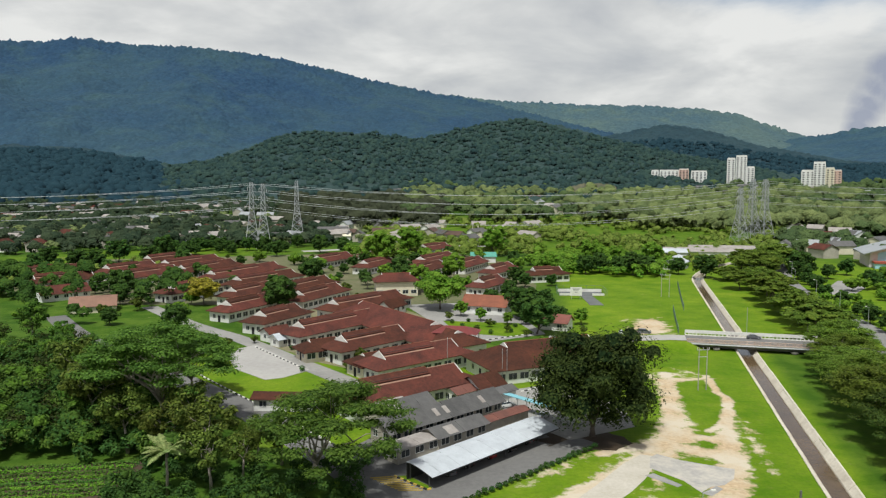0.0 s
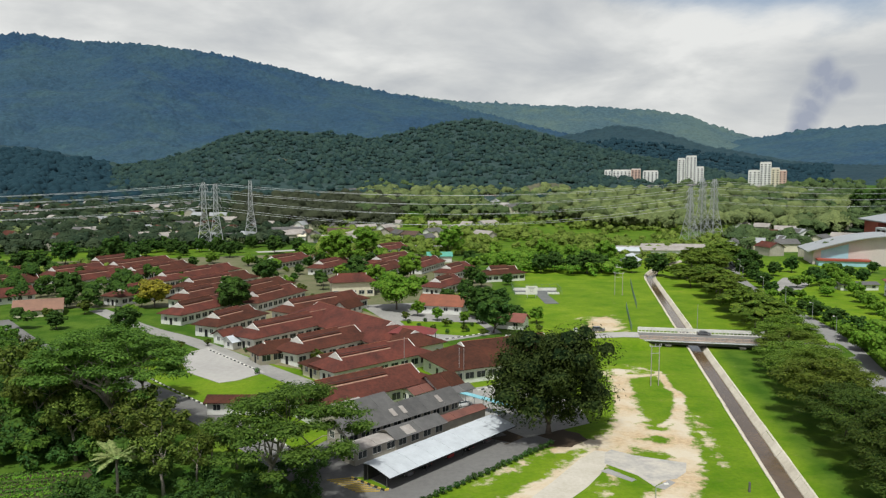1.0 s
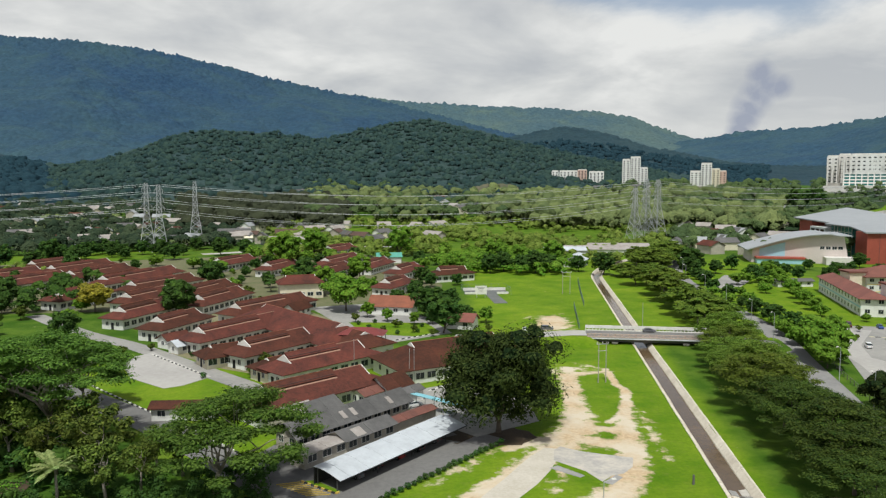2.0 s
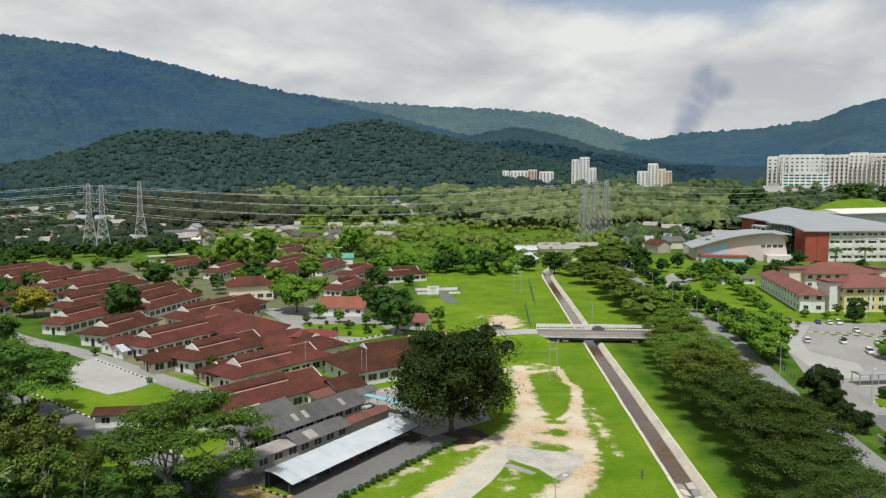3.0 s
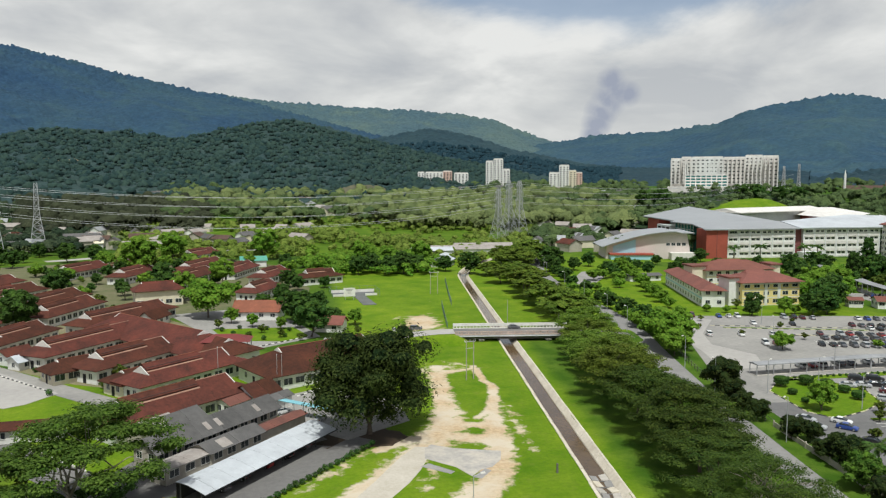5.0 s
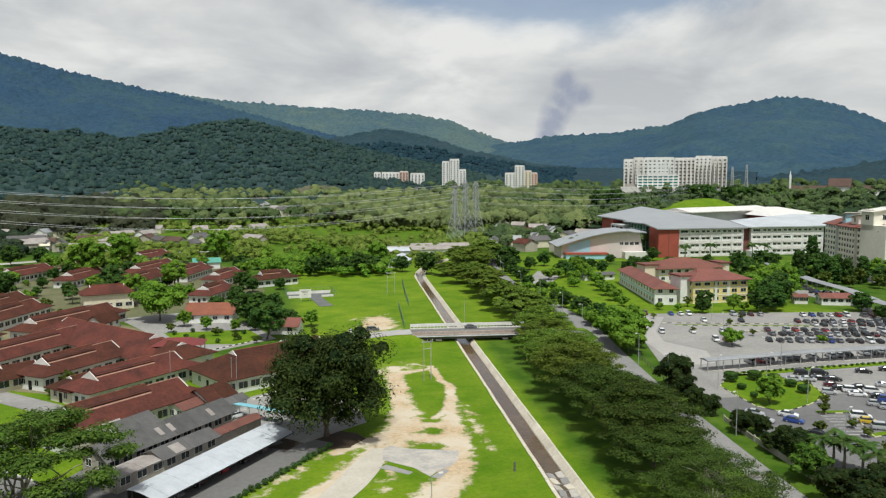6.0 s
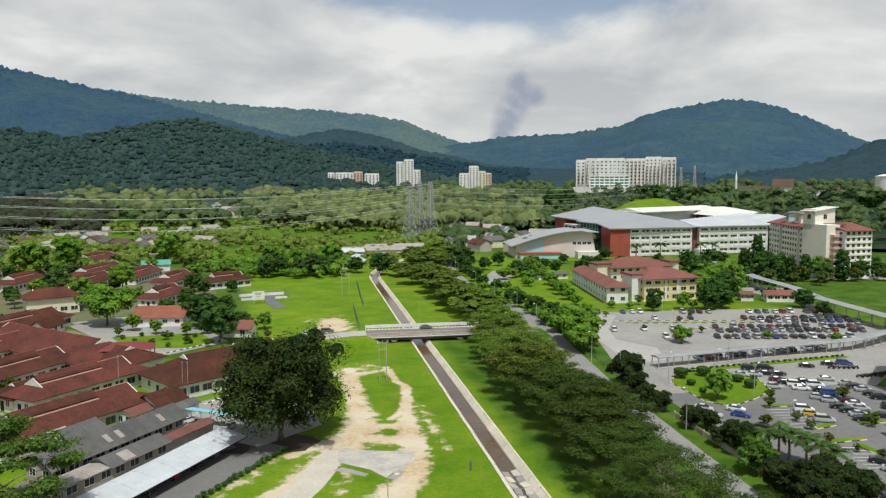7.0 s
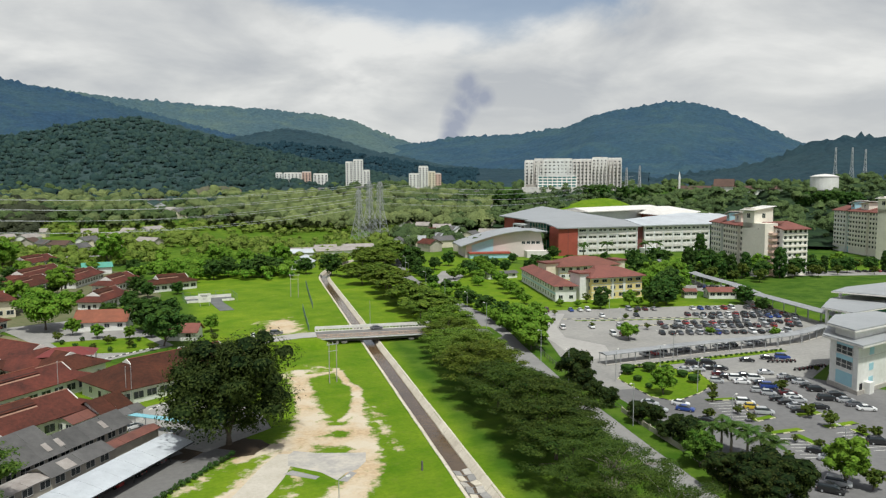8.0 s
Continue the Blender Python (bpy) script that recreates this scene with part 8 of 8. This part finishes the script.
plant(olive, [(322, 224, 0.9), (334, 219, 0.8), (352, 212, 0.9), (366, 205, 0.8), (382, 199, 0.9), (398, 192, 0.8), (310, 230, 0.8), (262, 232, 0.7), (246, 208, 0.6), (254, 222, 0.6)], 105)
plant(dark, [(328, 232, 0.6), (344, 226, 0.55), (360, 219, 0.6), (376, 212, 0.55), (392, 206, 0.6), (406, 199, 0.6)], 106)

plant(dark, gap_spots(12, -60, 38, 262, 400, 110, 3.2), 111, far=dark_far)
plant(olive, gap_spots(10, -60, 38, 262, 400, 112, 3.0), 113)

# ---- field and canal side ----
def lamp_post(x, y, h, label, arm=1.2, ang=0.0, heads=1):
    ob = thing("street_lamp", pose(x, y, float(rise(x, y)), 0, 0, ang), label, "street lamp", "street lamps")
    part("pole", Geo().tube([(0, 0, -0.2), (0, 0, h)], [0.09, 0.05], 6), STEEL, ob)
    for k in range(heads):
        s = (1, -1)[k]
        part("arm", Geo().tube([(0, 0, h - 0.05), (s * arm, 0, h + 0.25)], [0.04, 0.03], 5), STEEL, ob)
        part("lamp_head", Geo().box(s * arm - 0.25, s * arm + 0.35, -0.14, 0.14, h + 0.18, h + 0.34, taper=0.04), FASCIA, ob)
    return ob


post = lamp_post(30.9, 84.5, 8, "grey street lamp on the grass beside the track")
for x, y, h, a in ((101, 128, 8, 200), (108, 148, 8, 200), (94, 100, 8, 200), (112, 125, 7, 30), (128, 235, 9, 200), (134, 262, 9, 200), (153, 321, 9, 200), (124, 212, 8, 200), (165, 188, 7, 60), (150, 166, 7, 60), (127.5, 127, 6, 0), (121.5, 110, 7, 10), (106, 88, 7, 10), (104.5, 66, 8, 90), (140, 135, 6, 0), (171, 135, 6, 0), (118, 190, 8, 200), (142, 295, 9, 200)):
    copy_thing(post, pose(x, y, 0, 0, 0, a) @ Matrix.Diagonal((1, 1, h / 8, 1)))
stump = thing("marker_post", pose(50.3, 99.9, 0), "short dark weathered post standing in the grass", "post")
part("post", Geo().box(-0.14, 0.14, -0.12, 0.12, -0.2, 1.5, taper=0.02), DARK_CONC, stump)
slim = thing("light_pole", pose(89.5, 214, 0), "slim pale pole on the canal bank", "pole")
part("pole", Geo().tube([(0, 0, -0.2), (0, 0, 7.5)], [0.09, 0.06], 6), STEEL, slim)


def h_pole(a, b, h, label):
    ob = thing("twin_pole", pose(a[0], a[1], 0, 0, 0, heading(a, b)), label, "utility pole", "twin poles")
    d = math.dist(a, b)
    for x in (0, d):
        part("pole", Geo().tube([(x, 0, -0.3), (x, 0, h)], [0.12, 0.09], 7), CONCRETE, ob)
    part("crossbar", Geo().box(-0.5, d + 0.5, -0.06, 0.06, h - 0.5, h - 0.34), STEEL, ob)
    part("crossbar", Geo().box(-0.2, d + 0.2, -0.05, 0.05, h - 2.0, h - 1.88), STEEL, ob)
    for x in (-0.4, d / 2, d + 0.4):
        part("insulator", Geo().tube([(x, 0, h - 0.25), (x, 0, h + 0.15)], [0.09, 0.05], 6), FASCIA, ob)


h_pole((54.7, 154.6), (56.5, 154.8), 9.2, "pale concrete twin utility pole on the bare ground")
h_pole((83.9, 280.5), (86.6, 279.5), 9.0, "pale concrete twin utility pole on the field")


def fence(pts, h, gap, label, mt=STEEL, name="wire_fence", rails=2):
    ob = thing(name, pose(pts[0][0], pts[0][1], 0), label, "fence")
    o = Vector(pts[0])
    for p, q in zip(pts, pts[1:]):
        a, b = Vector(p) - o, Vector(q) - o
        n = max(1, int((b - a).length / gap))
        for k in range(n + 1):
            v = a.lerp(b, k / n)
            part("post", Geo().box(v.x - 0.05, v.x + 0.05, v.y - 0.05, v.y + 0.05, 0, h), mt, ob)
        for k in range(rails):
            z = h * (k + 1) / rails - 0.08
            part("rail", Geo().bar((a.x, a.y, z), (b.x, b.y, z), 0.06), mt, ob)
    return ob


GREEN_STEEL = mat("green_grey_fence", (0.16, 0.24, 0.20), (0.12, 0.18, 0.15), 0.7)
fence([(100.5, 313), (91, 280), (83, 251)], 2.2, 3.0, "grey-green wire fence across the field", GREEN_STEEL, rails=3)
fence([(79, 250), (73, 228), (68.5, 211)], 2.2, 3.0, "grey-green wire fence beside the field track", GREEN_STEEL, rails=3)
fence([(124, 178), (112, 152), (105.4, 134.9), (103.5, 129.9), (100.3, 116.8), (97.9, 107.3)], 1.3, 2.6, "low dark grey fence between road and car park", DARK_CONC, rails=2)
wall_line = [Vector(p) for p in ((97.9, 107.3), (94.9, 96.6), (92.6, 87.5), (90.3, 79.4), (88.2, 72.2), (84.4, 60))]
low_wall = thing("boundary_wall", pose(97.9, 107.3, 0), "low pale concrete wall between road and car park", "wall")
PANEL = Geo().box(0.12, 2.5, -0.07, 0.07, 0, 0.95).mesh("panel", DIRTY)
PILLAR = Geo().box(-0.14, 0.14, -0.14, 0.14, 0, 1.2, taper=0.03).mesh("pillar", DIRTY)
for p, q in zip(wall_line, wall_line[1:]):
    n = round((q - p).length / 2.6)
    for k in range(n):
        c = p.lerp(q, k / n) - wall_line[0]
        part("panel", PANEL, None, low_wall, m=pose(c.x, c.y, 0, 0, 0, heading(p, q)))
        part("pillar", PILLAR, None, low_wall, m=pose(c.x, c.y, 0, 0, 0, heading(p, q)))
for a, b in (((12.6, 143.6), (20.6, 134.8)), ((20.6, 134.8), (24.5, 131))):
    solid("blue_awning", Geo().extrude([(-1.0, 2.35), (1.0, 2.55), (1.0, 2.65), (-1.0, 2.45)], 0, math.dist(a, b), 0, pose(0, 0, 0, 0, 0, -90)), mat("turquoise_sheet", (0.22, 0.50, 0.56), (0.17, 0.40, 0.46), 0.6, 0.3, 1.2), "long narrow turquoise sheet awning on posts", "awning", m=pose(a[0], a[1], 0, 0, 0, heading(a, b)))
    for k in range(5):
        p = Vector(a).lerp(Vector(b), (k + 0.3) / 5)
        solid("awning_post", Geo().box(-0.05, 0.05, -0.05, 0.05, 0, 2.45), STEEL, "thin grey steel awning post", "post", "awning posts", m=pose(p.x, p.y, 0))
for x, y, h in ((1.0, 162.9, 9.5), (13.0, 158.2, 8), (14.0, 158.0, 8)):
    fp = thing("flag_pole", pose(x, y, 0), "slim white pole beside the blocks", "pole", "slim poles")
    part("pole", Geo().tube([(0, 0, -0.2), (0, 0, h)], [0.07, 0.04], 6), STEEL, fp)
    part("finial", Geo().tube([(0, 0, h), (0, 0, h + 0.2)], [0.1, 0.03], 6), STEEL, fp)
for x, y, z in ((5.5, 153.6, 0.0), (7.4, 154.6, 0.0), (2.6, 150.2, 0.0)):
    ac = thing("cooling_unit", pose(x, y, z, 0, 0, 42), "white cooling unit on the ground behind the workshop", "cooling unit", "cooling units")
    part("case", Geo().box(-0.7, 0.7, -0.4, 0.4, 0.1, 1.3, taper=0.03), PAINT_WHITE, ac)
    part("fan_grille", Geo().tube([(0, -0.44, 0.7), (0, -0.4, 0.7)], [0.42, 0.45], 12), DARK, ac)
    part("foot", Geo().box(-0.6, 0.6, -0.3, 0.3, 0, 0.1), CONCRETE, ac)

# fenced hard court with a white sign
court = thing("hard_court", pose(45.4, 284.0, 0, 0, 0, -3), "grey hard court edged by low white walls", "court")
COURT_GREY = mat("dark_court_asphalt", (0.15, 0.155, 0.15), (0.10, 0.105, 0.10), 0.9, 0.2, 1.2, 0.2)
part("slab", Geo().prism([(0, 0), (17.5, 0), (17.5, 9.5), (0.5, 9.5)], -0.2, 0.12), COURT_GREY, court)
part("slab", Geo().prism([(8.5, -22), (13.5, -22), (12.5, -0.02), (8.0, -0.02)], -0.2, 0.10), COURT_GREY, court)
part("low_wall", Geo().box(0.2, 17.6, 9.4, 9.7, 0.1, 1.2), PAINT_WHITE, court)
part("low_wall", Geo().box(0, 8, -0.3, 0, 0.1, 0.9), PAINT_WHITE, court)
part("low_wall", Geo().box(12.6, 17.2, -0.3, 0, 0.1, 0.9), PAINT_WHITE, court)
sign = thing("sign_board", pose(50.2, 275.3, 0.0, 0, 0, -3), "white square notice board on posts", "sign")
part("board", Geo().box(-2.2, 2.2, -0.06, 0.06, 1.3, 4.6), PAINT_WHITE, sign)
for z, w in ((3.9, 1.5), (3.5, 1.1), (2.6, 0.5)):
    part("lettering", Geo().box(-w, w * 0.9, -0.09, -0.062, z - 0.1, z + 0.1), SLAB, sign, "illegible grey lettering")
for x in (-1.6, 1.6):
    part("post", Geo().box(x - 0.08, x + 0.08, 0.0, 0.12, 0, 1.4), STEEL, sign)
fence([(45, 283.5), (45.4, 295), (64, 293.5), (63.4, 282)], 2.6, 3.0, "tall thin fence round the hard court", GREEN_STEEL, rails=2)


# ---- striped kerbs ----
def kerb(pts, label, a=PAINT_WHITE, b=PAINT_BLACK, piece=0.9, w=0.28, h=0.22, gap=0.0, name="kerb"):
    ob = thing(name, pose(pts[0][0], pts[0][1], 0), label, "kerb", kind="structure")
    o = Vector(pts[0])
    left, k = 0.0, 0
    one = {m.name: Geo().box(0, piece - 0.02 - gap, -w / 2, w / 2, 0, h, taper=0.02).mesh("kerb_stone", m) for m in (a, b) if m}
    for p, q in zip(pts, pts[1:]):
        u, v = Vector(p), Vector(q)
        L = (v - u).length
        n = max(1, int(L / piece))
        for i in range(n):
            c = u.lerp(v, i / n) - o
            m = (a, b)[k % 2]
            k += 1
            if m:
                part("kerb_stone", one[m.name], None, ob, m=pose(c.x, c.y, 0.02, 0, 0, heading(u, v)))


KERB_PAINT = mat("worn_pale_yellow_paint", (0.62, 0.57, 0.36), (0.46, 0.43, 0.32), 0.75, 0.3, 2.0)
kerb([(-50.5, 195), (-33, 172)], "black and white striped kerb along the court", piece=1.0)
kerb(curve_pts([(-56, 166.5), (-43, 151), (-30, 136), (-18, 121)]), "black and white striped kerb along the lane", piece=1.1)
kerb([(-2, 206), (12, 203.5), (27, 213)], "black and white striped kerb round the garden", piece=1.0)
kerb([(16.5, 153), (27, 161)], "black and white striped kerb at the gate", piece=1.0)
kerb([(-7.4, 108.4), (-2.3, 103.4), (-1.4, 103.9)], "black and yellow striped kerb round a grass triangle", PAINT_YELLOW, PAINT_BLACK, 0.7)
for a, b in (((122, 134.5), (172, 128.2)), ((160, 172.5), (186, 161.5)), ((148, 191), (188, 173)), ((113.6, 126.1), (122.2, 133.1)), ((122.2, 133.1), (129.1, 131.9)), ((129.1, 131.9), (134.4, 121.7)), ((134.4, 121.7), (129.2, 112.3)), ((129.2, 112.3), (121.3, 109.1)), ((121.3, 109.1), (112.3, 107.1)), ((112.3, 107.1), (110.2, 112.3)), ((110.2, 112.3), (113.6, 126.1)), ((150, 186), (188, 169)), ((160, 171), (170, 167)), ((118.1, 104.0), (124.1, 102.0)), ((124.1, 102.0), (116.1, 90.5)), ((116.1, 90.5), (121.2, 90.4)), ((111.5, 84.5), (119.2, 83.0)), ((115.1, 82.6), (114.0, 77.4)), ((124.3, 81.7), (131.6, 80.6)), ((127.0, 79.5), (125.4, 74.4)), ((125.9, 88.5), (131.3, 87.6)), ((140, 200), (128, 172))):
    kerb([a, b], "worn black and pale yellow striped car park kerb", KERB_PAINT, PAINT_BLACK, 1.5, 0.24, 0.16)
yard("grass_triangle", [(-7.3, 108.3), (-2.4, 103.6), (-1.6, 104.2), (-5.4, 108.6)], 0.1, GROUND, "small grass triangle beside the carport", "grass")
yard("grass_island", [(113.6, 126.1), (122.2, 133.1), (129.1, 131.9), (134.4, 121.7), (129.2, 112.3), (121.3, 109.1), (112.3, 107.1), (110.2, 112.3)], 0.12, GROUND, "grass island in the car park", "grass")
yard("grass_strip", [(122, 131.5), (172, 125.6), (172, 128.0), (122, 134.3)], 0.12, GROUND, "grass strip beside the covered walkway", "grass")
for outline in ([(150, 186.3), (188, 169.3), (188, 170.5), (150, 187.5)], [(118.1, 104.0), (124.1, 102.0), (124.6, 103.5), (118.6, 105.5)], [(116.1, 90.5), (121.2, 90.4), (121.2, 92.0), (116.1, 92.1)], [(111.5, 84.5), (119.2, 83.0), (119.5, 84.6), (111.8, 86.1)], [(115.1, 82.6), (114.0, 77.4), (115.6, 77.1), (116.7, 82.3)], [(124.3, 81.7), (131.6, 80.6), (131.8, 82.2), (124.5, 83.3)], [(127.0, 79.5), (125.4, 74.4), (126.9, 73.9), (128.5, 79.0)], [(125.9, 88.5), (131.3, 87.6), (131.6, 89.2), (126.2, 90.1)]):
    yard("kerbed_bed", outline, 0.12, GROUND, "narrow kerbed grass bed between bays", "grass")
yard("garden_bed", [(0, 232), (4, 214), (20, 208), (27, 213), (24, 228)], 0.09, GROUND, "garden lawn between the houses", "grass")

hatch = thing("road_marking", pose(-11, 107.6, 0), "faded yellow hatched road marking", "road marking", kind="structure")
for k in range(9):
    p, q = Vector((0.56 * k, -0.55 * k, 0.075)), Vector((3.4 + 0.58 * k, 0.6 - 0.62 * k, 0.075))
    part("stripe", Geo().bar(p, q, 0.16), PAINT_YELLOW, hatch)

# parking bay lines
def bays(a, b, n, depth, ang, label="faded white parking bay lines"):
    ob = thing("bay_lines", pose(a[0], a[1], 0, 0, 0, heading(a, b)), label, "road marking", kind="structure")
    L = math.dist(a, b)
    for k in range(n + 1):
        part("line", Geo().box(-0.06, 0.06, 0, depth, 0.056, 0.066), PAINT_WHITE, ob, m=pose(L * k / n, 0, 0, 0, 0, ang))


bays((117.1, 102.8), (113.1, 93.2), 6, 4.6, 0)
bays((111.3, 82.6), (107.5, 74.5), 6, 4.6, 0)
bays((123.2, 79.5), (120.3, 71.0), 6, 4.6, 0)
bays((160, 159), (195, 143), 14, 5, 0)

# ---- hedges and beds ----
bush = thing("hedge_bush", pose(-1.0, 95.2, 0), "small round clipped hedge bush beside the drive", "bush", "hedge bushes")
rng9 = np.random.default_rng(9)
v9, q9 = leaves(rng9, np.array([(0, 0, 0.5), (0.15, 0.1, 0.62)]), np.array([0.6, 0.5]), 70, 0.15, 0.8, 0.6, 0.4)
part("foliage", np_mesh("foliage", v9, q9, LEAF_MID), None, bush)
part("stem", Geo().tube([(0, 0, -0.1), (0, 0, 0.5)], [0.05, 0.03], 5), BARK, bush)
for k in range(1, 27):
    s = k / 26
    copy_thing(bush, turned(-1.0 + 26.5 * s, 95.2 + 25 * s, k * 70, 0.85 + 0.3 * ((k * 7) % 5) / 5))
for k in range(30):
    copy_thing(bush, turned(123 + 48 * k / 29, 133 - 6 * k / 29, k * 50, 0.7))
for x, y in ((3, 228), (6, 222), (10, 216), (14, 212), (20, 214), (22, 222), (16, 226), (8, 230), (-33, 170), (-40, 192), (-14, 172), (-9, 176), (-3, 181), (2, 184), (-2, 178), (0, 172), (4, 177), (6, 180)):
    copy_thing(bush, turned(x, y, x * 30, 1.4))

# vegetable rows
beds = thing("vegetable_plot", pose(-58, 106.5, 0, 0, 0, 8), "vegetable plot with leafy green rows on dark soil", "vegetable plot")
part("soil", Geo().prism([(-13, -8), (10, -7), (12, 6.5), (-14, 7)], -0.2, 0.06), SOIL, beds)
for k in range(8):
    y = -6 + 1.7 * k
    c = np.array([(x, y + 0.12 * math.sin(x), 0.25) for x in np.arange(-12, 10.5, 0.55)])
    v9, q9 = leaves(np.random.default_rng(50 + k), c, np.full(len(c), 0.55), 26, 0.2, 0.7, 0.5, 0.8)
    part("crop_bed", np_mesh("crop_bed", v9, q9, (LEAF_BRIGHT, LEAF_RAIN)[k % 2]), None, beds)

# ---- far houses of the town and valley ----
rnd = random.Random(77)
TOWN_ROOFS = (ZINC_GREY, ROOF_RED, STAINED, STAINED, ZINC_GREY, ZINC_BLUE)
ROOF_BROWN = mat("brown_tiled_roof", (0.11, 0.065, 0.05), (0.07, 0.045, 0.035), 0.9, 0.1, 0.5, 0.3)
for k in range(165):
    a = radians(rnd.uniform(-34, -5))
    r = rnd.uniform(525, 880)
    x, y = r * math.sin(a), r * math.cos(a)
    d = rnd.uniform(0, math.pi)
    L = rnd.uniform(9, 16)
    gable_house((x - L / 2 * math.cos(d), y - L / 2 * math.sin(d)), (x + L / 2 * math.cos(d), y + L / 2 * math.sin(d)), rnd.uniform(7, 10), 5.6, 8.2, rnd.choice((CREAM, DIRTY, WHITE)), rnd.choice(TOWN_ROOFS), "small town house between trees", "town_house", 0.6, "town houses", False)
for k in range(70):
    a = radians(rnd.choice((rnd.uniform(-6, 12), rnd.uniform(17, 36), rnd.uniform(22, 36))))
    r = rnd.uniform(760, 1150)
    x, y = r * math.sin(a), r * math.cos(a)
    d = rnd.uniform(0, math.pi)
    L = rnd.uniform(9, 18)
    gable_house((x - L / 2 * math.cos(d), y - L / 2 * math.sin(d)), (x + L / 2 * math.cos(d), y + L / 2 * math.sin(d)), rnd.uniform(8, 11), 7.0, 10.0, rnd.choice((WHITE, CREAM, WHITE)), rnd.choice(TOWN_ROOFS), "valley house between trees", "valley_house", 0.6, "valley houses", False)
for k in range(46):
    a = radians(rnd.uniform(24.5, 36.5))
    r = rnd.uniform(470, 800)
    x, y = r * math.sin(a), r * math.cos(a)
    d = rnd.uniform(0, math.pi)
    L = rnd.uniform(9, 16)
    gable_house((x - L / 2 * math.cos(d), y - L / 2 * math.sin(d)), (x + L / 2 * math.cos(d), y + L / 2 * math.sin(d)), rnd.uniform(7, 10), 5.4, 8.0, rnd.choice((WHITE, CREAM, DIRTY)), rnd.choice(TOWN_ROOFS), "small house between dark trees", "suburb_house", 0.6, "suburb houses", False)
for x, y, L, w, d, rf in ((150, 430, 40, 12, -10, STAINED), (165, 445, 44, 12, -10, STAINED), (128, 425, 24, 9, -5, ZINC_WHITE), (118, 372, 14, 10, 60, ZINC_WHITE), (122, 384, 14, 10, 60, ZINC_WHITE), (-84, 545, 30, 16, 8, CREAM), (-118, 550, 22, 12, 8, ZINC_GREY), (-46, 530, 30, 9, 5, STAINED), (22, 402, 13, 10, 0, TEAL), (-165, 500, 20, 10, 10, ZINC_WHITE), (-185, 520, 18, 10, 0, STAINED)):
    c, s = math.cos(radians(d)), math.sin(radians(d))
    gable_house((x - L / 2 * c, y - L / 2 * s), (x + L / 2 * c, y + L / 2 * s), w, 3.6, 5.4, WHITE, rf, "low hall with pale sheet roof behind the field", "low_hall", 0.6, "low halls", False)

for k in range(26):
    a = radians(rnd.uniform(-9, 8))
    r = rnd.uniform(500, 660)
    x, y = r * math.sin(a), r * math.cos(a)
    d = rnd.uniform(0, math.pi)
    L = rnd.uniform(10, 20)
    gable_house((x - L / 2 * math.cos(d), y - L / 2 * math.sin(d)), (x + L / 2 * math.cos(d), y + L / 2 * math.sin(d)), rnd.uniform(7, 10), 4.4, 6.8, rnd.choice((CREAM, DIRTY, WHITE)), rnd.choice((ZINC_GREY, STAINED, ROOF_BROWN)), "low village house among the scrub", "village_house", 0.6, "village houses", False)

# hillside lodge and temple-like hall far off
for x, y, L, w, ez, rz in ((790, 720, 60, 22, 9, 14), (850, 680, 80, 18, 9, 13), (812, 700, 24, 24, 14, 23)):
    gable_house((x - L * 0.3, y + L * 0.38), (x + L * 0.3, y - L * 0.38), w, ez, rz, WHITE, ROOF_BROWN, "far white hall with tiered brown-red roof", "far_hall", 1.5, "far halls", False)
minaret = thing("slim_tower", pose(765, 735, float(rise(765, 735))), "slim white tower with pointed top", "tower")
part("shaft", Geo().tube([(0, 0, 0), (0, 0, 26), (0, 0, 34)], [1.6, 1.4, 0.1], 10), WHITE, minaret)


# broken slabs in the canal bed
weir = thing("canal_weir", pose(float(canal_x(94)), 94, -0.95, 0, 0, 76), "broken tilted concrete slabs across the canal bed", "weir")
rw = random.Random(19)
for k in range(5):
    for side in (-1, 1):
        slab = Geo().box(-1.05, 1.05, -0.62, 0.62, -0.5, 0.12, taper=0.05)
        part("slab", slab, (CONCRETE, PALE_CONC, SLAB)[(k + side) % 3], weir, m=pose(-5.2 + 2.35 * k + rw.uniform(-0.2, 0.2), side * rw.uniform(0.78, 0.95), rw.uniform(-0.08, 0.12), side * rw.uniform(6, 16), rw.uniform(-7, 7), rw.uniform(-9, 9)))
    part("sill", Geo().box(-0.16, 0.16, -1.5, 1.5, -0.5, 0.02), DARK_CONC, weir, m=pose(-6.3 + 2.35 * k, 0, 0.0, 0, 0, rw.uniform(-4, 4)))
